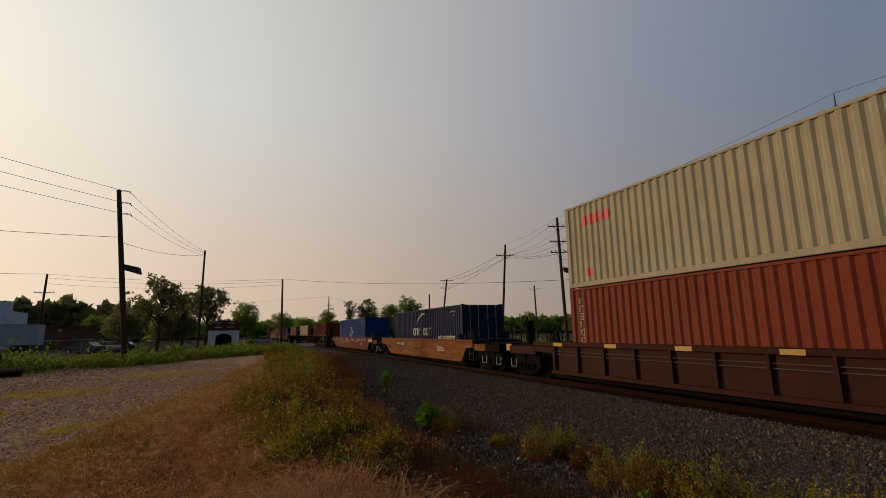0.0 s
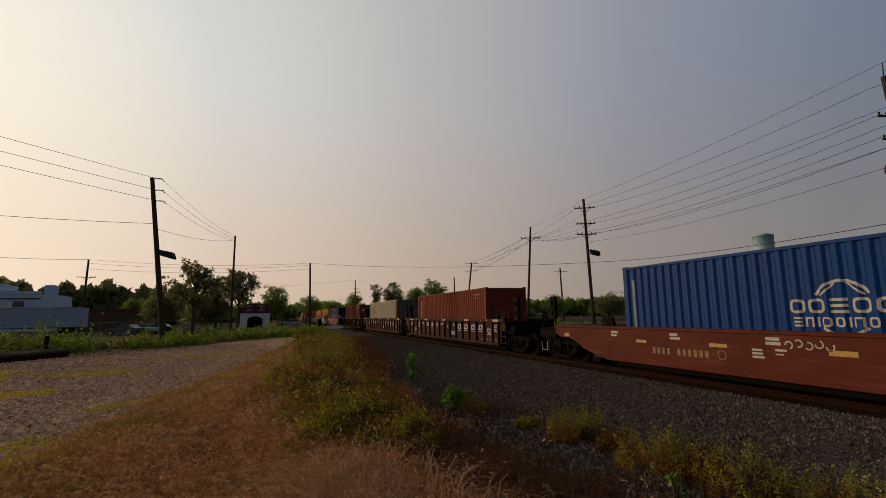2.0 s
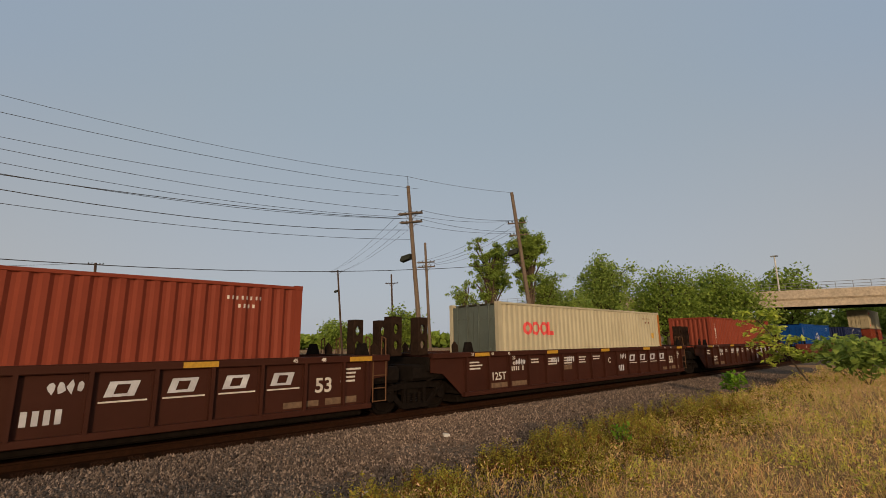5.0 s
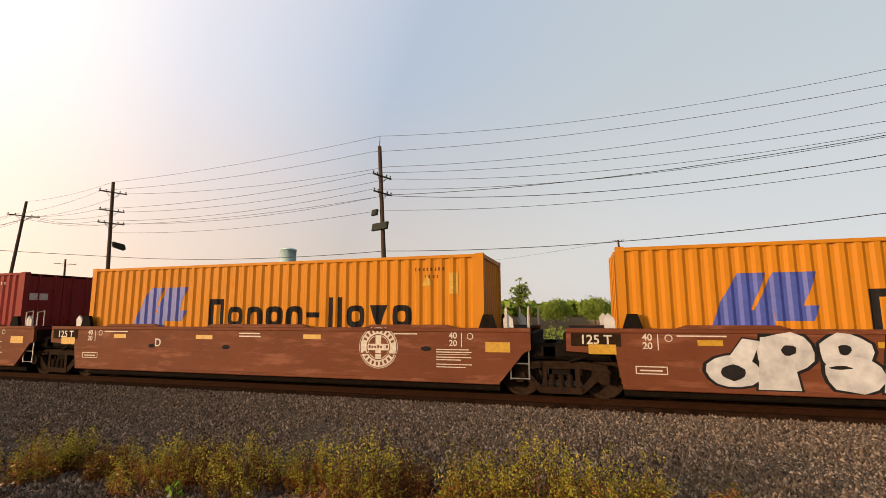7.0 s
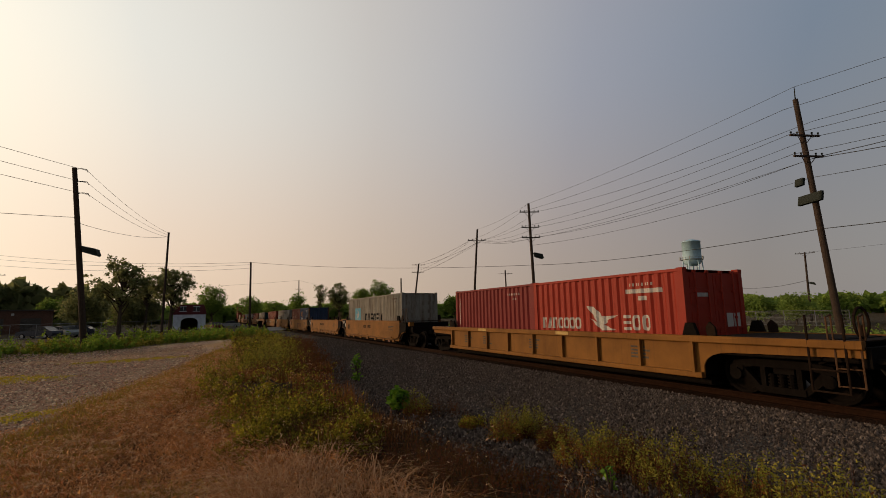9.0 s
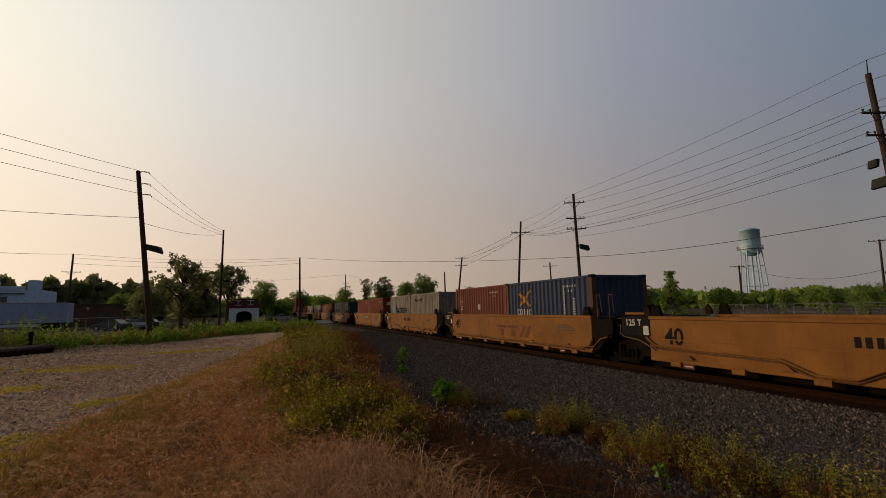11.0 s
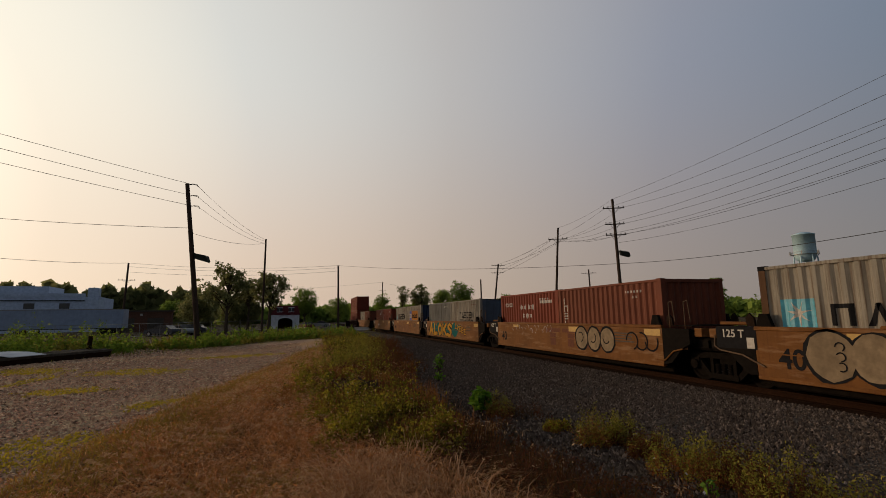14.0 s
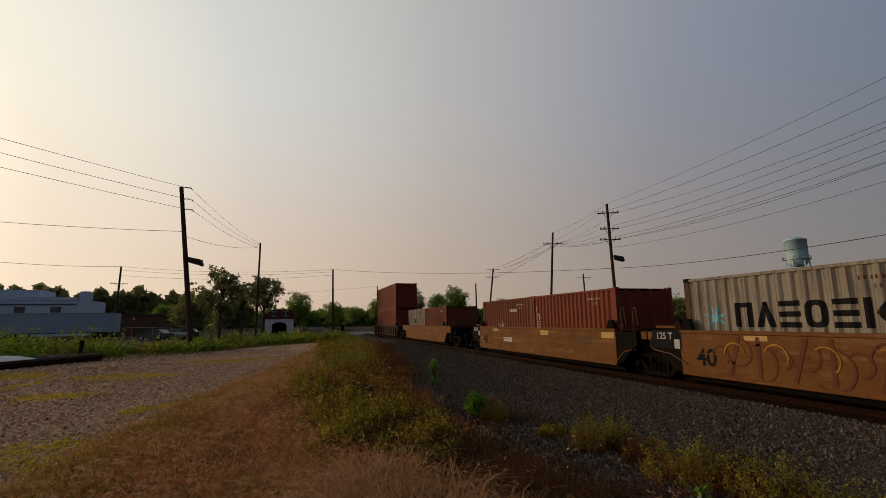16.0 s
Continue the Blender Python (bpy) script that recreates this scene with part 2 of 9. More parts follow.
M = {
    "brown": paint("boxcar_brown_paint", (0.0865, 0.0286, 0.0155), 0.6, 0.6, (0.05, 0.022, 0.012), 0.5, 0.0, (0.15, 0.062, 0.038)),
    "brown_rib": paint("dull_brown_paint", (0.0283, 0.00944, 0.00598), 0.65, 0.6, (0.0288, 0.0144, 0.0096)),
    "yellow": paint("faded_yellow_paint", (0.168, 0.0725, 0.0164), 0.6, 1.0, (0.0624, 0.0288, 0.012), 0.7),
    "yellowworn": paint("worn_yellow_paint", (0.126, 0.053, 0.0145), 0.65, 1.0, (0.07, 0.026, 0.01), 0.9, 0.0, (0.175, 0.1, 0.052)),
    "amber": paint("amber_paint", (0.14, 0.0484, 0.01), 0.65, 1.0, (0.065, 0.024, 0.01), 0.9, 0.0, (0.21, 0.095, 0.03)),
    "redcar": paint("red_oxide_paint", (0.078, 0.0155, 0.0088), 0.6, 0.8, (0.03, 0.0125, 0.0072), 0.8, 0.0, (0.098, 0.031, 0.019)),
    # underframe and truck steels: grimy, darkened further to carry shade in their colour
    "steel": plain("shade_dark_grimy_steel", (0.0072, 0.0056, 0.0047), 0.9, 0.5, 9.0, 0.0),
    "shadetruck": plain("shade_black_truck_steel", (0.0058, 0.0042, 0.0034), 0.9, 0.5, 9.0),
    "frame": plain("brown_grimy_steel", (0.0165, 0.0098, 0.0066), 0.9, 0.5, 9.0, 0.0),
    "wheel": plain("worn_wheel_steel", (0.021, 0.0135, 0.0098), 0.85, 0.5, 12.0, 0.0),
    "white": paint("white_paint", (0.346, 0.336, 0.317), 0.6, 0.4, (0.144, 0.12, 0.096), 0.3),
    "decal": plain("stencil_white", (0.352, 0.336, 0.31), 0.7, 0.3, 14.0, 0, 0),
    "signal": plain("reflective_yellow", (0.276, 0.155, 0.00735), 0.5, 0.25, 14.0, 0, 0),
    "black": plain("black_paint", (0.0112, 0.0112, 0.0124), 0.9, 0.3, 10.0, 0, 0),
    "orange": paint("orange_container_paint", (0.302, 0.118, 0.0118), 0.5, 0.25, (0.192, 0.072, 0.0144), 0.25),
    "navy": paint("navy_container_paint", (0.0075, 0.0125, 0.042), 0.5, 0.5, (0.012, 0.011, 0.016), 0.5),
    "blue": paint("blue_container_paint", (0.0025, 0.031, 0.135), 0.5, 0.5, (0.012, 0.022, 0.05), 0.5),
    "slate": paint("slate_blue_container_paint", (0.024, 0.036, 0.0672), 0.6, 0.6, (0.0576, 0.0432, 0.0384), 0.6),
    "cream": paint("cream_container_paint", (0.265, 0.245, 0.175), 0.55, 0.45, (0.12, 0.068, 0.033), 0.6),
    "rust": paint("rust_red_container_paint", (0.126, 0.027, 0.0153), 0.55, 0.4, (0.0576, 0.0168, 0.012), 0.4),
    "crimson": paint("crimson_container_paint", (0.13, 0.0168, 0.0168), 0.5, 0.4, (0.048, 0.0144, 0.0144), 0.35),
    "brownred": paint("brown_red_container_paint", (0.112, 0.0351, 0.0206), 0.6, 0.5, (0.0576, 0.0216, 0.0144), 0.4),
    "brightred": paint("red_container_paint", (0.221, 0.024, 0.0144), 0.5, 0.3, (0.0768, 0.0192, 0.0144), 0.35),
    "pale": paint("pale_grey_container_paint", (0.21, 0.195, 0.165), 0.6, 0.8, (0.07, 0.042, 0.026), 1.35),
    "grey": paint("grey_container_paint", (0.13, 0.134, 0.13), 0.6, 0.8, (0.04, 0.028, 0.021), 1.25),
    "logoblue": plain("logo_blue", (0.0248, 0.0434, 0.236), 0.55, 0.2, 12.0, 0, 0),
    "logored": plain("logo_red", (0.384, 0.0186, 0.0186), 0.55, 0.2, 12.0, 0, 0),
    "logoteal": plain("logo_teal", (0.0496, 0.248, 0.341), 0.55, 0.25, 12.0, 0, 0),
    "teal": plain("teal_spray_paint", (0.006, 0.07, 0.074), 0.85, 0.25, 12.0, 0, 0),
    "spray": plain("silver_spray_paint", (0.29, 0.3, 0.33), 0.6, 0.35, 3.0, 0.0, 0),
    "sprayyellow": plain("yellow_spray_paint", (0.32, 0.17, 0.022), 0.85, 0.45, 3.0, 0, 0),
    "tanmark": plain("tan_marking_paint", (0.2, 0.13, 0.07), 0.8, 0.35, 10.0, 0, 0),
    "overspray": plain("pale_beige_overspray", (0.235, 0.125, 0.055), 0.75, 0.5, 2.5, 0.0, 0),
    "rustedge": paint("rusted_edge_steel", (0.085, 0.045, 0.024), 0.7, 1.0, (0.04, 0.02, 0.011), 0.8),
    "browngrey": paint("brown_grey_container_paint", (0.088, 0.078, 0.07), 0.6, 0.8, (0.04, 0.028, 0.021), 0.9),
    "bluedoor": paint("grey_blue_door_paint", (0.07, 0.09, 0.12), 0.55, 0.6, (0.04, 0.03, 0.024), 0.5),
    "greyend": paint("grey_green_end_wall", (0.062, 0.076, 0.068), 0.55, 0.6, (0.04, 0.03, 0.022), 0.5),
    "orangerust": paint("orange_rusted_steel", (0.24, 0.085, 0.018), 0.7, 0.9, (0.07, 0.028, 0.012), 0.9),
    "greendoor": paint("dark_green_door_paint", (0.012, 0.03, 0.03), 0.55, 0.6, (0.03, 0.022, 0.017), 0.4),
    "bubble": plain("dull_silver_spray", (0.167, 0.125, 0.08), 0.8, 0.4, 4.0, 0, 0),
    "faded": plain("faded_red_lettering", (0.085, 0.026, 0.013), 0.7, 0.3, 10.0, 0, 0),
    "rail": plain("rail_steel", (0.0158, 0.00675, 0.00345), 0.85, 0.4, 16.0, 0.0),
    "tie": plain("creosoted_timber", (0.0195, 0.00943, 0.0052), 0.9, 0.5, 10.0),
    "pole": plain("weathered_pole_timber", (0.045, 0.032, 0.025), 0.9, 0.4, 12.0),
    # same pole timber, lightened in colour for the poles in full sun
    "polelight": plain("sunlit_pole_timber", (0.1, 0.078, 0.06), 0.9, 0.4, 12.0),
    "wire": plain("wire_black", (0.0124, 0.0124, 0.0124), 0.6, 0.1, 3.0, 0, 0),
    "galv": plain("galvanised_steel", (0.186, 0.192, 0.198), 0.45, 0.3, 10.0, 0.6),
    "lampbox": plain("lamp_housing", (0.0217, 0.026, 0.0223), 0.8, 0.25, 8.0, 0.3),
    "tower": plain("pale_teal_tank_paint", (0.3, 0.45, 0.54), 0.5, 0.2, 2.0),
    "concrete": plain("weathered_concrete", (0.26, 0.223, 0.174), 0.9, 0.3, 3.0),
    "whitewall": plain("white_painted_wall", (0.46, 0.5, 0.56), 0.8, 0.2, 2.0),
    "paleblue": plain("pale_blue_painted_wall", (0.34, 0.42, 0.56), 0.8, 0.2, 2.0),
    "bluewall": plain("pale_trailer_sheet", (0.17, 0.23, 0.34), 0.55, 0.2, 2.0),
    "brick": plain("dull_brown_brick", (0.0992, 0.0527, 0.0372), 0.9, 0.35, 6.0),
    "maroon": plain("maroon_roof", (0.0806, 0.0186, 0.0217), 0.8, 0.3, 6.0),
    "glass": plain("dark_window_glass", (0.03, 0.035, 0.04), 0.12, 0.1, 3.0, 0, 0),
    "carsilver": plain("silver_car_paint", (0.248, 0.254, 0.26), 0.3, 0.1, 3.0, 0.5, 0),
    "cardark": plain("dark_car_paint", (0.0248, 0.031, 0.0465), 0.3, 0.1, 3.0, 0.3, 0),
    "rubber": plain("tyre_rubber", (0.0124, 0.0124, 0.0124), 0.85, 0.2, 10.0),
    "bark": plain("tree_bark", (0.062, 0.0465, 0.0341), 0.95, 0.4, 10.0),
    "dust": plain("pale_dusty_paint", (0.1, 0.066, 0.044), 0.9, 0.4, 8.0),
    "timber": plain("grey_timber", (0.0682, 0.0589, 0.0496), 0.9, 0.4, 8.0),
    "tan": island("dry_grass", [(0.66, 0.308, 0.121), (0.275, 0.103, 0.0374), (0.836, 0.473, 0.22), (0.385, 0.143, 0.0528), (0.704, 0.352, 0.116), (0.308, 0.132, 0.0396), (0.594, 0.27, 0.077), (0.638, 0.22, 0.0836), (0.176, 0.0638, 0.0231)], patch=((0.187, 0.0726, 0.0286), 0.28, 0.75)),
    "goldgrass": island("yellow_olive_grass", [(0.36, 0.25, 0.036), (0.26, 0.2, 0.028), (0.48, 0.31, 0.055), (0.2, 0.13, 0.022), (0.4, 0.22, 0.05)], patch=((0.12, 0.07, 0.016), 0.4, 0.6)),
    "oldstraw": island("bleached_straw", [(0.443, 0.256, 0.137), (0.562, 0.357, 0.206), (0.306, 0.163, 0.081), (0.409, 0.212, 0.0937), (0.206, 0.0937, 0.0427)]),
    "deadweed": island("dead_weed_and_gap_shade", [(0.036, 0.0149, 0.00765), (0.0585, 0.0234, 0.0117), (0.0198, 0.00855, 0.00495), (0.045, 0.0252, 0.009)]),
    "rustgrass": island("rusty_upright_grass", [(0.2, 0.072, 0.022), (0.28, 0.11, 0.032), (0.12, 0.042, 0.015), (0.22, 0.12, 0.026), (0.09, 0.034, 0.013)]),
    "farbush": island("fresh_green_bush_leaf", [(0.12, 0.2, 0.022), (0.17, 0.25, 0.03), (0.075, 0.135, 0.018), (0.22, 0.26, 0.035)], 0.7, 0.5),
    "seed": island("pale_seed_heads", [(0.5, 0.304, 0.153), (0.62, 0.423, 0.238), (0.4, 0.221, 0.106)]),
    # near-black green patches put the shade between clumps into the leaf colour
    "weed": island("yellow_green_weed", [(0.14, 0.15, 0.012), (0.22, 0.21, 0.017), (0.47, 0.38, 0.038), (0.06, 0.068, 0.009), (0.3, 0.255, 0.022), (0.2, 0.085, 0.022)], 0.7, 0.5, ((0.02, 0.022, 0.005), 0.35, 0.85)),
    "russet": island("russet_weed", [(0.0942, 0.0296, 0.0148), (0.144, 0.0502, 0.0211), (0.0502, 0.0205, 0.0105), (0.0942, 0.0547, 0.0127), (0.0376, 0.016, 0.00843)]),
    # slope plants: lighter copies, with the frontal sunlight put into their colour
    "slopegrass": island("sunlit_dry_grass", [(0.58, 0.36, 0.15), (0.64, 0.43, 0.22), (0.42, 0.24, 0.1), (0.46, 0.38, 0.11), (0.38, 0.36, 0.09), (0.52, 0.27, 0.13)]),
    "slopeweed": island("sunlit_yellow_weed", [(0.42, 0.38, 0.06), (0.34, 0.36, 0.06), (0.5, 0.4, 0.09), (0.26, 0.3, 0.05)]),
    "moss": island("yellow_moss", [(0.407, 0.309, 0.0347), (0.315, 0.259, 0.0267), (0.499, 0.358, 0.0495)]),
    "lush": island("bright_green_leaf", [(0.06, 0.15, 0.011), (0.095, 0.2, 0.016), (0.15, 0.25, 0.024), (0.03, 0.085, 0.008)], 0.6),
    "sapleaf": island("yellow_green_sapling_leaf", [(0.24, 0.33, 0.035), (0.34, 0.42, 0.06), (0.42, 0.46, 0.09), (0.18, 0.27, 0.03)], 0.6, 0.5),
    "goldbush": island("yellow_flowering_weed", [(0.25, 0.23, 0.032), (0.17, 0.175, 0.024), (0.38, 0.31, 0.05), (0.115, 0.125, 0.019)], patch=((0.06, 0.047, 0.012), 0.3, 0.55)),
    # leaf and leafdark are lightened, putting distance haze into their colour
    "leaf": island("tree_leaf", [(0.1, 0.152, 0.0244), (0.146, 0.213, 0.0366), (0.207, 0.281, 0.0549), (0.116, 0.177, 0.0305)], 0.75, 0.45),
    "leaflight": island("pale_tree_leaf", [(0.13, 0.2, 0.036), (0.22, 0.29, 0.062), (0.095, 0.155, 0.032)], 0.75, 0.45),
    "leafdark": island("dark_tree_leaf", [(0.14, 0.15, 0.0597), (0.211, 0.211, 0.0842), (0.0966, 0.116, 0.0456)], 0.75, 0.5),
    "stone": island("ballast_stone", [(0.0594, 0.0452, 0.0382), (0.101, 0.0776, 0.0649), (0.0213, 0.0162, 0.0134), (0.225, 0.176, 0.145), (0.0404, 0.0301, 0.0247), (0.119, 0.0886, 0.07)], 0.9, 0),
    "lotstone": island("lot_gravel", [(0.398, 0.227, 0.155), (0.85, 0.692, 0.469), (0.0796, 0.0433, 0.0281), (0.663, 0.378, 0.252), (0.212, 0.117, 0.075), (0.85, 0.508, 0.338)], 0.9, 0),
}


# ---- mesh helpers ----
class Shape:
    """Vertices and faces of one mesh, put together from simple solids."""

    def __init__(self):
        self.v, self.f = [], []

    def add(self, vs, fs):
        n = len(self.v)
        self.v += [tuple(p) for p in vs]
        self.f += [tuple(i + n for i in f) for f in fs]
        return self

    def box(self, x0, x1, y0, y1, z0, z1, c=0.0):
        """A box with its edges along y chamfered by c."""
        if c:
            prof = [(x0 + c, z0), (x1 - c, z0), (x1, z0 + c), (x1, z1 - c), (x1 - c, z1), (x0 + c, z1), (x0, z1 - c), (x0, z0 + c)]
            n = len(prof)
            vs = [(x, y0, z) for x, z in prof] + [(x, y1, z) for x, z in prof]
            fs = [(i, i + n, (i + 1) % n + n, (i + 1) % n) for i in range(n)] + [tuple(range(n)), tuple(range(2 * n - 1, n - 1, -1))]
            return self.add(vs, fs)
        vs = [(x, y, z) for x in (x0, x1) for y in (y0, y1) for z in (z0, z1)]
        return self.add(vs, [(0, 1, 3, 2), (4, 6, 7, 5), (0, 4, 5, 1), (2, 3, 7, 6), (0, 2, 6, 4), (1, 5, 7, 3)])

    def plate(self, prof, x0, x1):
        """A plate of the outline prof in y, z between x0 and x1."""
        n = len(prof)
        vs = [(x0, y, z) for y, z in prof] + [(x1, y, z) for y, z in prof]
        fs = [(i, i + n, (i + 1) % n + n, (i + 1) % n) for i in range(n)] + [tuple(range(n))[::-1], tuple(range(n, 2 * n))]
        return self.add(vs, fs)

    def slab(self, prof, y0, y1):
        """A plate of the outline prof in x, z between y0 and y1."""
        n = len(prof)
        vs = [(x, y0, z) for x, z in prof] + [(x, y1, z) for x, z in prof]
        fs = [(i, i + n, (i + 1) % n + n, (i + 1) % n) for i in range(n)] + [tuple(range(n))[::-1], tuple(range(n, 2 * n))]
        return self.add(vs, fs)

    def rod(self, a, b, r0, r1=None, n=8):
        r1 = r0 if r1 is None else r1
        a, b = Vector(a), Vector(b)
        d = (b - a).normalized()
        u = d.orthogonal().normalized()
        w = d.cross(u)
        vs = []
        for p, r in ((a, r0), (b, r1)):
            vs += [p + (u * math.cos(k * 2 * math.pi / n) + w * math.sin(k * 2 * math.pi / n)) * r for k in range(n)]
        fs = [(i, (i + 1) % n, (i + 1) % n + n, i + n) for i in range(n)] + [tuple(range(n))[::-1], tuple(range(n, 2 * n))]
        return self.add(vs, fs)

    def path(self, pts, r, n=6):
        for a, b in zip(pts, pts[1:]):
            self.rod(a, b, r, r, n)
        return self

    def lathe(self, rings, n=24, cx=0.0, cy=0.0):
        """Rings of (radius, z) about an upright axis."""
        k = len(self.v)
        for r, z in rings:
            self.v += [(cx + r * math.cos(i * 2 * math.pi / n), cy + r * math.sin(i * 2 * math.pi / n), z) for i in range(n)]
        for j in range(len(rings) - 1):
            for i in range(n):
                self.f.append((k + j * n + i, k + j * n + (i + 1) % n, k + (j + 1) * n + (i + 1) % n, k + (j + 1) * n + i))
        return self

    def mesh(self, name, mat, smooth=False):
        me = bpy.data.meshes.new(name)
        me.from_pydata(self.v, [], self.f)
        bm = bmesh.new()
        bm.from_mesh(me)
        bmesh.ops.recalc_face_normals(bm, faces=bm.faces)
        bm.to_mesh(me)
        bm.free()
        me.materials.append(mat)
        if smooth:
            me.polygons.foreach_set("use_smooth", [True] * len(me.polygons))
        return me


def part(name, s, mat, parent=None, label="", smooth=False, at=None):
    me = s if isinstance(s, bpy.types.Mesh) else s.mesh(name, mat, smooth)
    ob = new(name, me)
    if parent is not None:
        ob.parent = parent
    if at is not None:
        ob.matrix_basis = at
    if label:
        tagged(ob, label)
    return ob


def thing(name, label, category, group="", kind="", at=None):
    ob = new(name)
    ob.empty_display_size = 0.2
    if at is not None:
        ob.matrix_basis = at
    return tagged(ob, label, category, group, kind)


def fast(name, v, f, mat, smooth=False):
    """A mesh of many triangles from arrays."""
    me = bpy.data.meshes.new(name)
    v, f = np.asarray(v, dtype=np.float32), np.asarray(f, dtype=np.int32)
    me.vertices.add(len(v))
    me.vertices.foreach_set("co", v.ravel())
    me.loops.add(f.size)
    me.loops.foreach_set("vertex_index", f.ravel())
    me.polygons.add(len(f))
    me.polygons.foreach_set("loop_start", np.arange(0, f.size, f.shape[1], dtype=np.int32))
    me.polygons.foreach_set("use_smooth", np.full(len(f), smooth))
    me.update(calc_edges=True)
    me.materials.append(mat)
    return me


TEXTS = {}


def letters(body, size, mat):
    """A mesh of the built-in font, centred, in its own x and y, with a slight thickness."""
    key = (body, size, mat.name)
    if key not in TEXTS:
        cu = bpy.data.curves.new("lettering", "FONT")
        cu.body, cu.size, cu.align_x, cu.align_y, cu.extrude = body, size, "CENTER", "CENTER", 0.002
        cu.offset = 0.018 * size
        ob = bpy.data.objects.new("lettering", cu)
        scene.collection.objects.link(ob)
        bpy.context.view_layer.update()
        me = bpy.data.meshes.new_from_object(ob.evaluated_get(bpy.context.evaluated_depsgraph_get()))
        bpy.data.objects.remove(ob)
        me.materials.clear()
        me.materials.append(mat)
        TEXTS[key] = me
    return TEXTS[key]


def facing(side, x, y, z):
    """The pose of lettering on a face that looks to -x ('w'), -y ('s') or +y ('n')."""
    cols = {"w": ((0, -1, 0), (0, 0, 1), (-1, 0, 0)), "s": ((1, 0, 0), (0, 0, 1), (0, -1, 0)), "n": ((-1, 0, 0), (0, 0, 1), (0, 1, 0))}[side]
    m = Matrix(cols).transposed().to_4x4()
    m.translation = (x, y, z)
    return m


# ---- large structure: ground, ballast, track ----
TRACK_X = 11.84


def height(x, y):
    """The ground's height below and above the rail heads."""
    x, y = np.asarray(x, float), np.asarray(y, float)
    z = -0.26 + 0.05 * np.sin(0.31 * x + 0.17 * y) + 0.04 * np.sin(0.13 * x - 0.4 * y + 1)
    z = z + 0.6 * np.exp(-((x + 1.0) / 6.0) ** 2 - ((y + 21) / 9.0) ** 2)
    z = z + 0.06 * np.exp(-((x - 2.2) / 2.0) ** 2) * (y > -4)
    far = np.clip((np.hypot(x, y) - 120) / 400, 0, 1)
    return z * (1 - far) - 0.3 * far


def steps(lo, hi, fine_lo, fine_hi, d):
    a = list(np.arange(fine_lo, fine_hi + d / 2, d))
    s, x = d, fine_hi
    while x < hi:
        s *= 1.35
        x += s
        a.append(min(x, hi))
    s, x = d, fine_lo
    while x > lo:
        s *= 1.35
        x -= s
        a.insert(0, max(x, lo))
    return np.array(a)


gx, gy = steps(-3500, 3500, -30, 30, 0.6), steps(-3500, 3500, -45, 60, 0.6)
X, Y = np.meshgrid(gx, gy, indexing="ij")
V = np.stack([X.ravel(), Y.ravel(), height(X, Y).ravel()], 1)
ii = np.arange(len(gx) * len(gy)).reshape(len(gx), len(gy))
F = np.stack([ii[:-1, :-1].ravel(), ii[1:, :-1].ravel(), ii[1:, 1:].ravel(), ii[:-1, 1:].ravel()], 1)


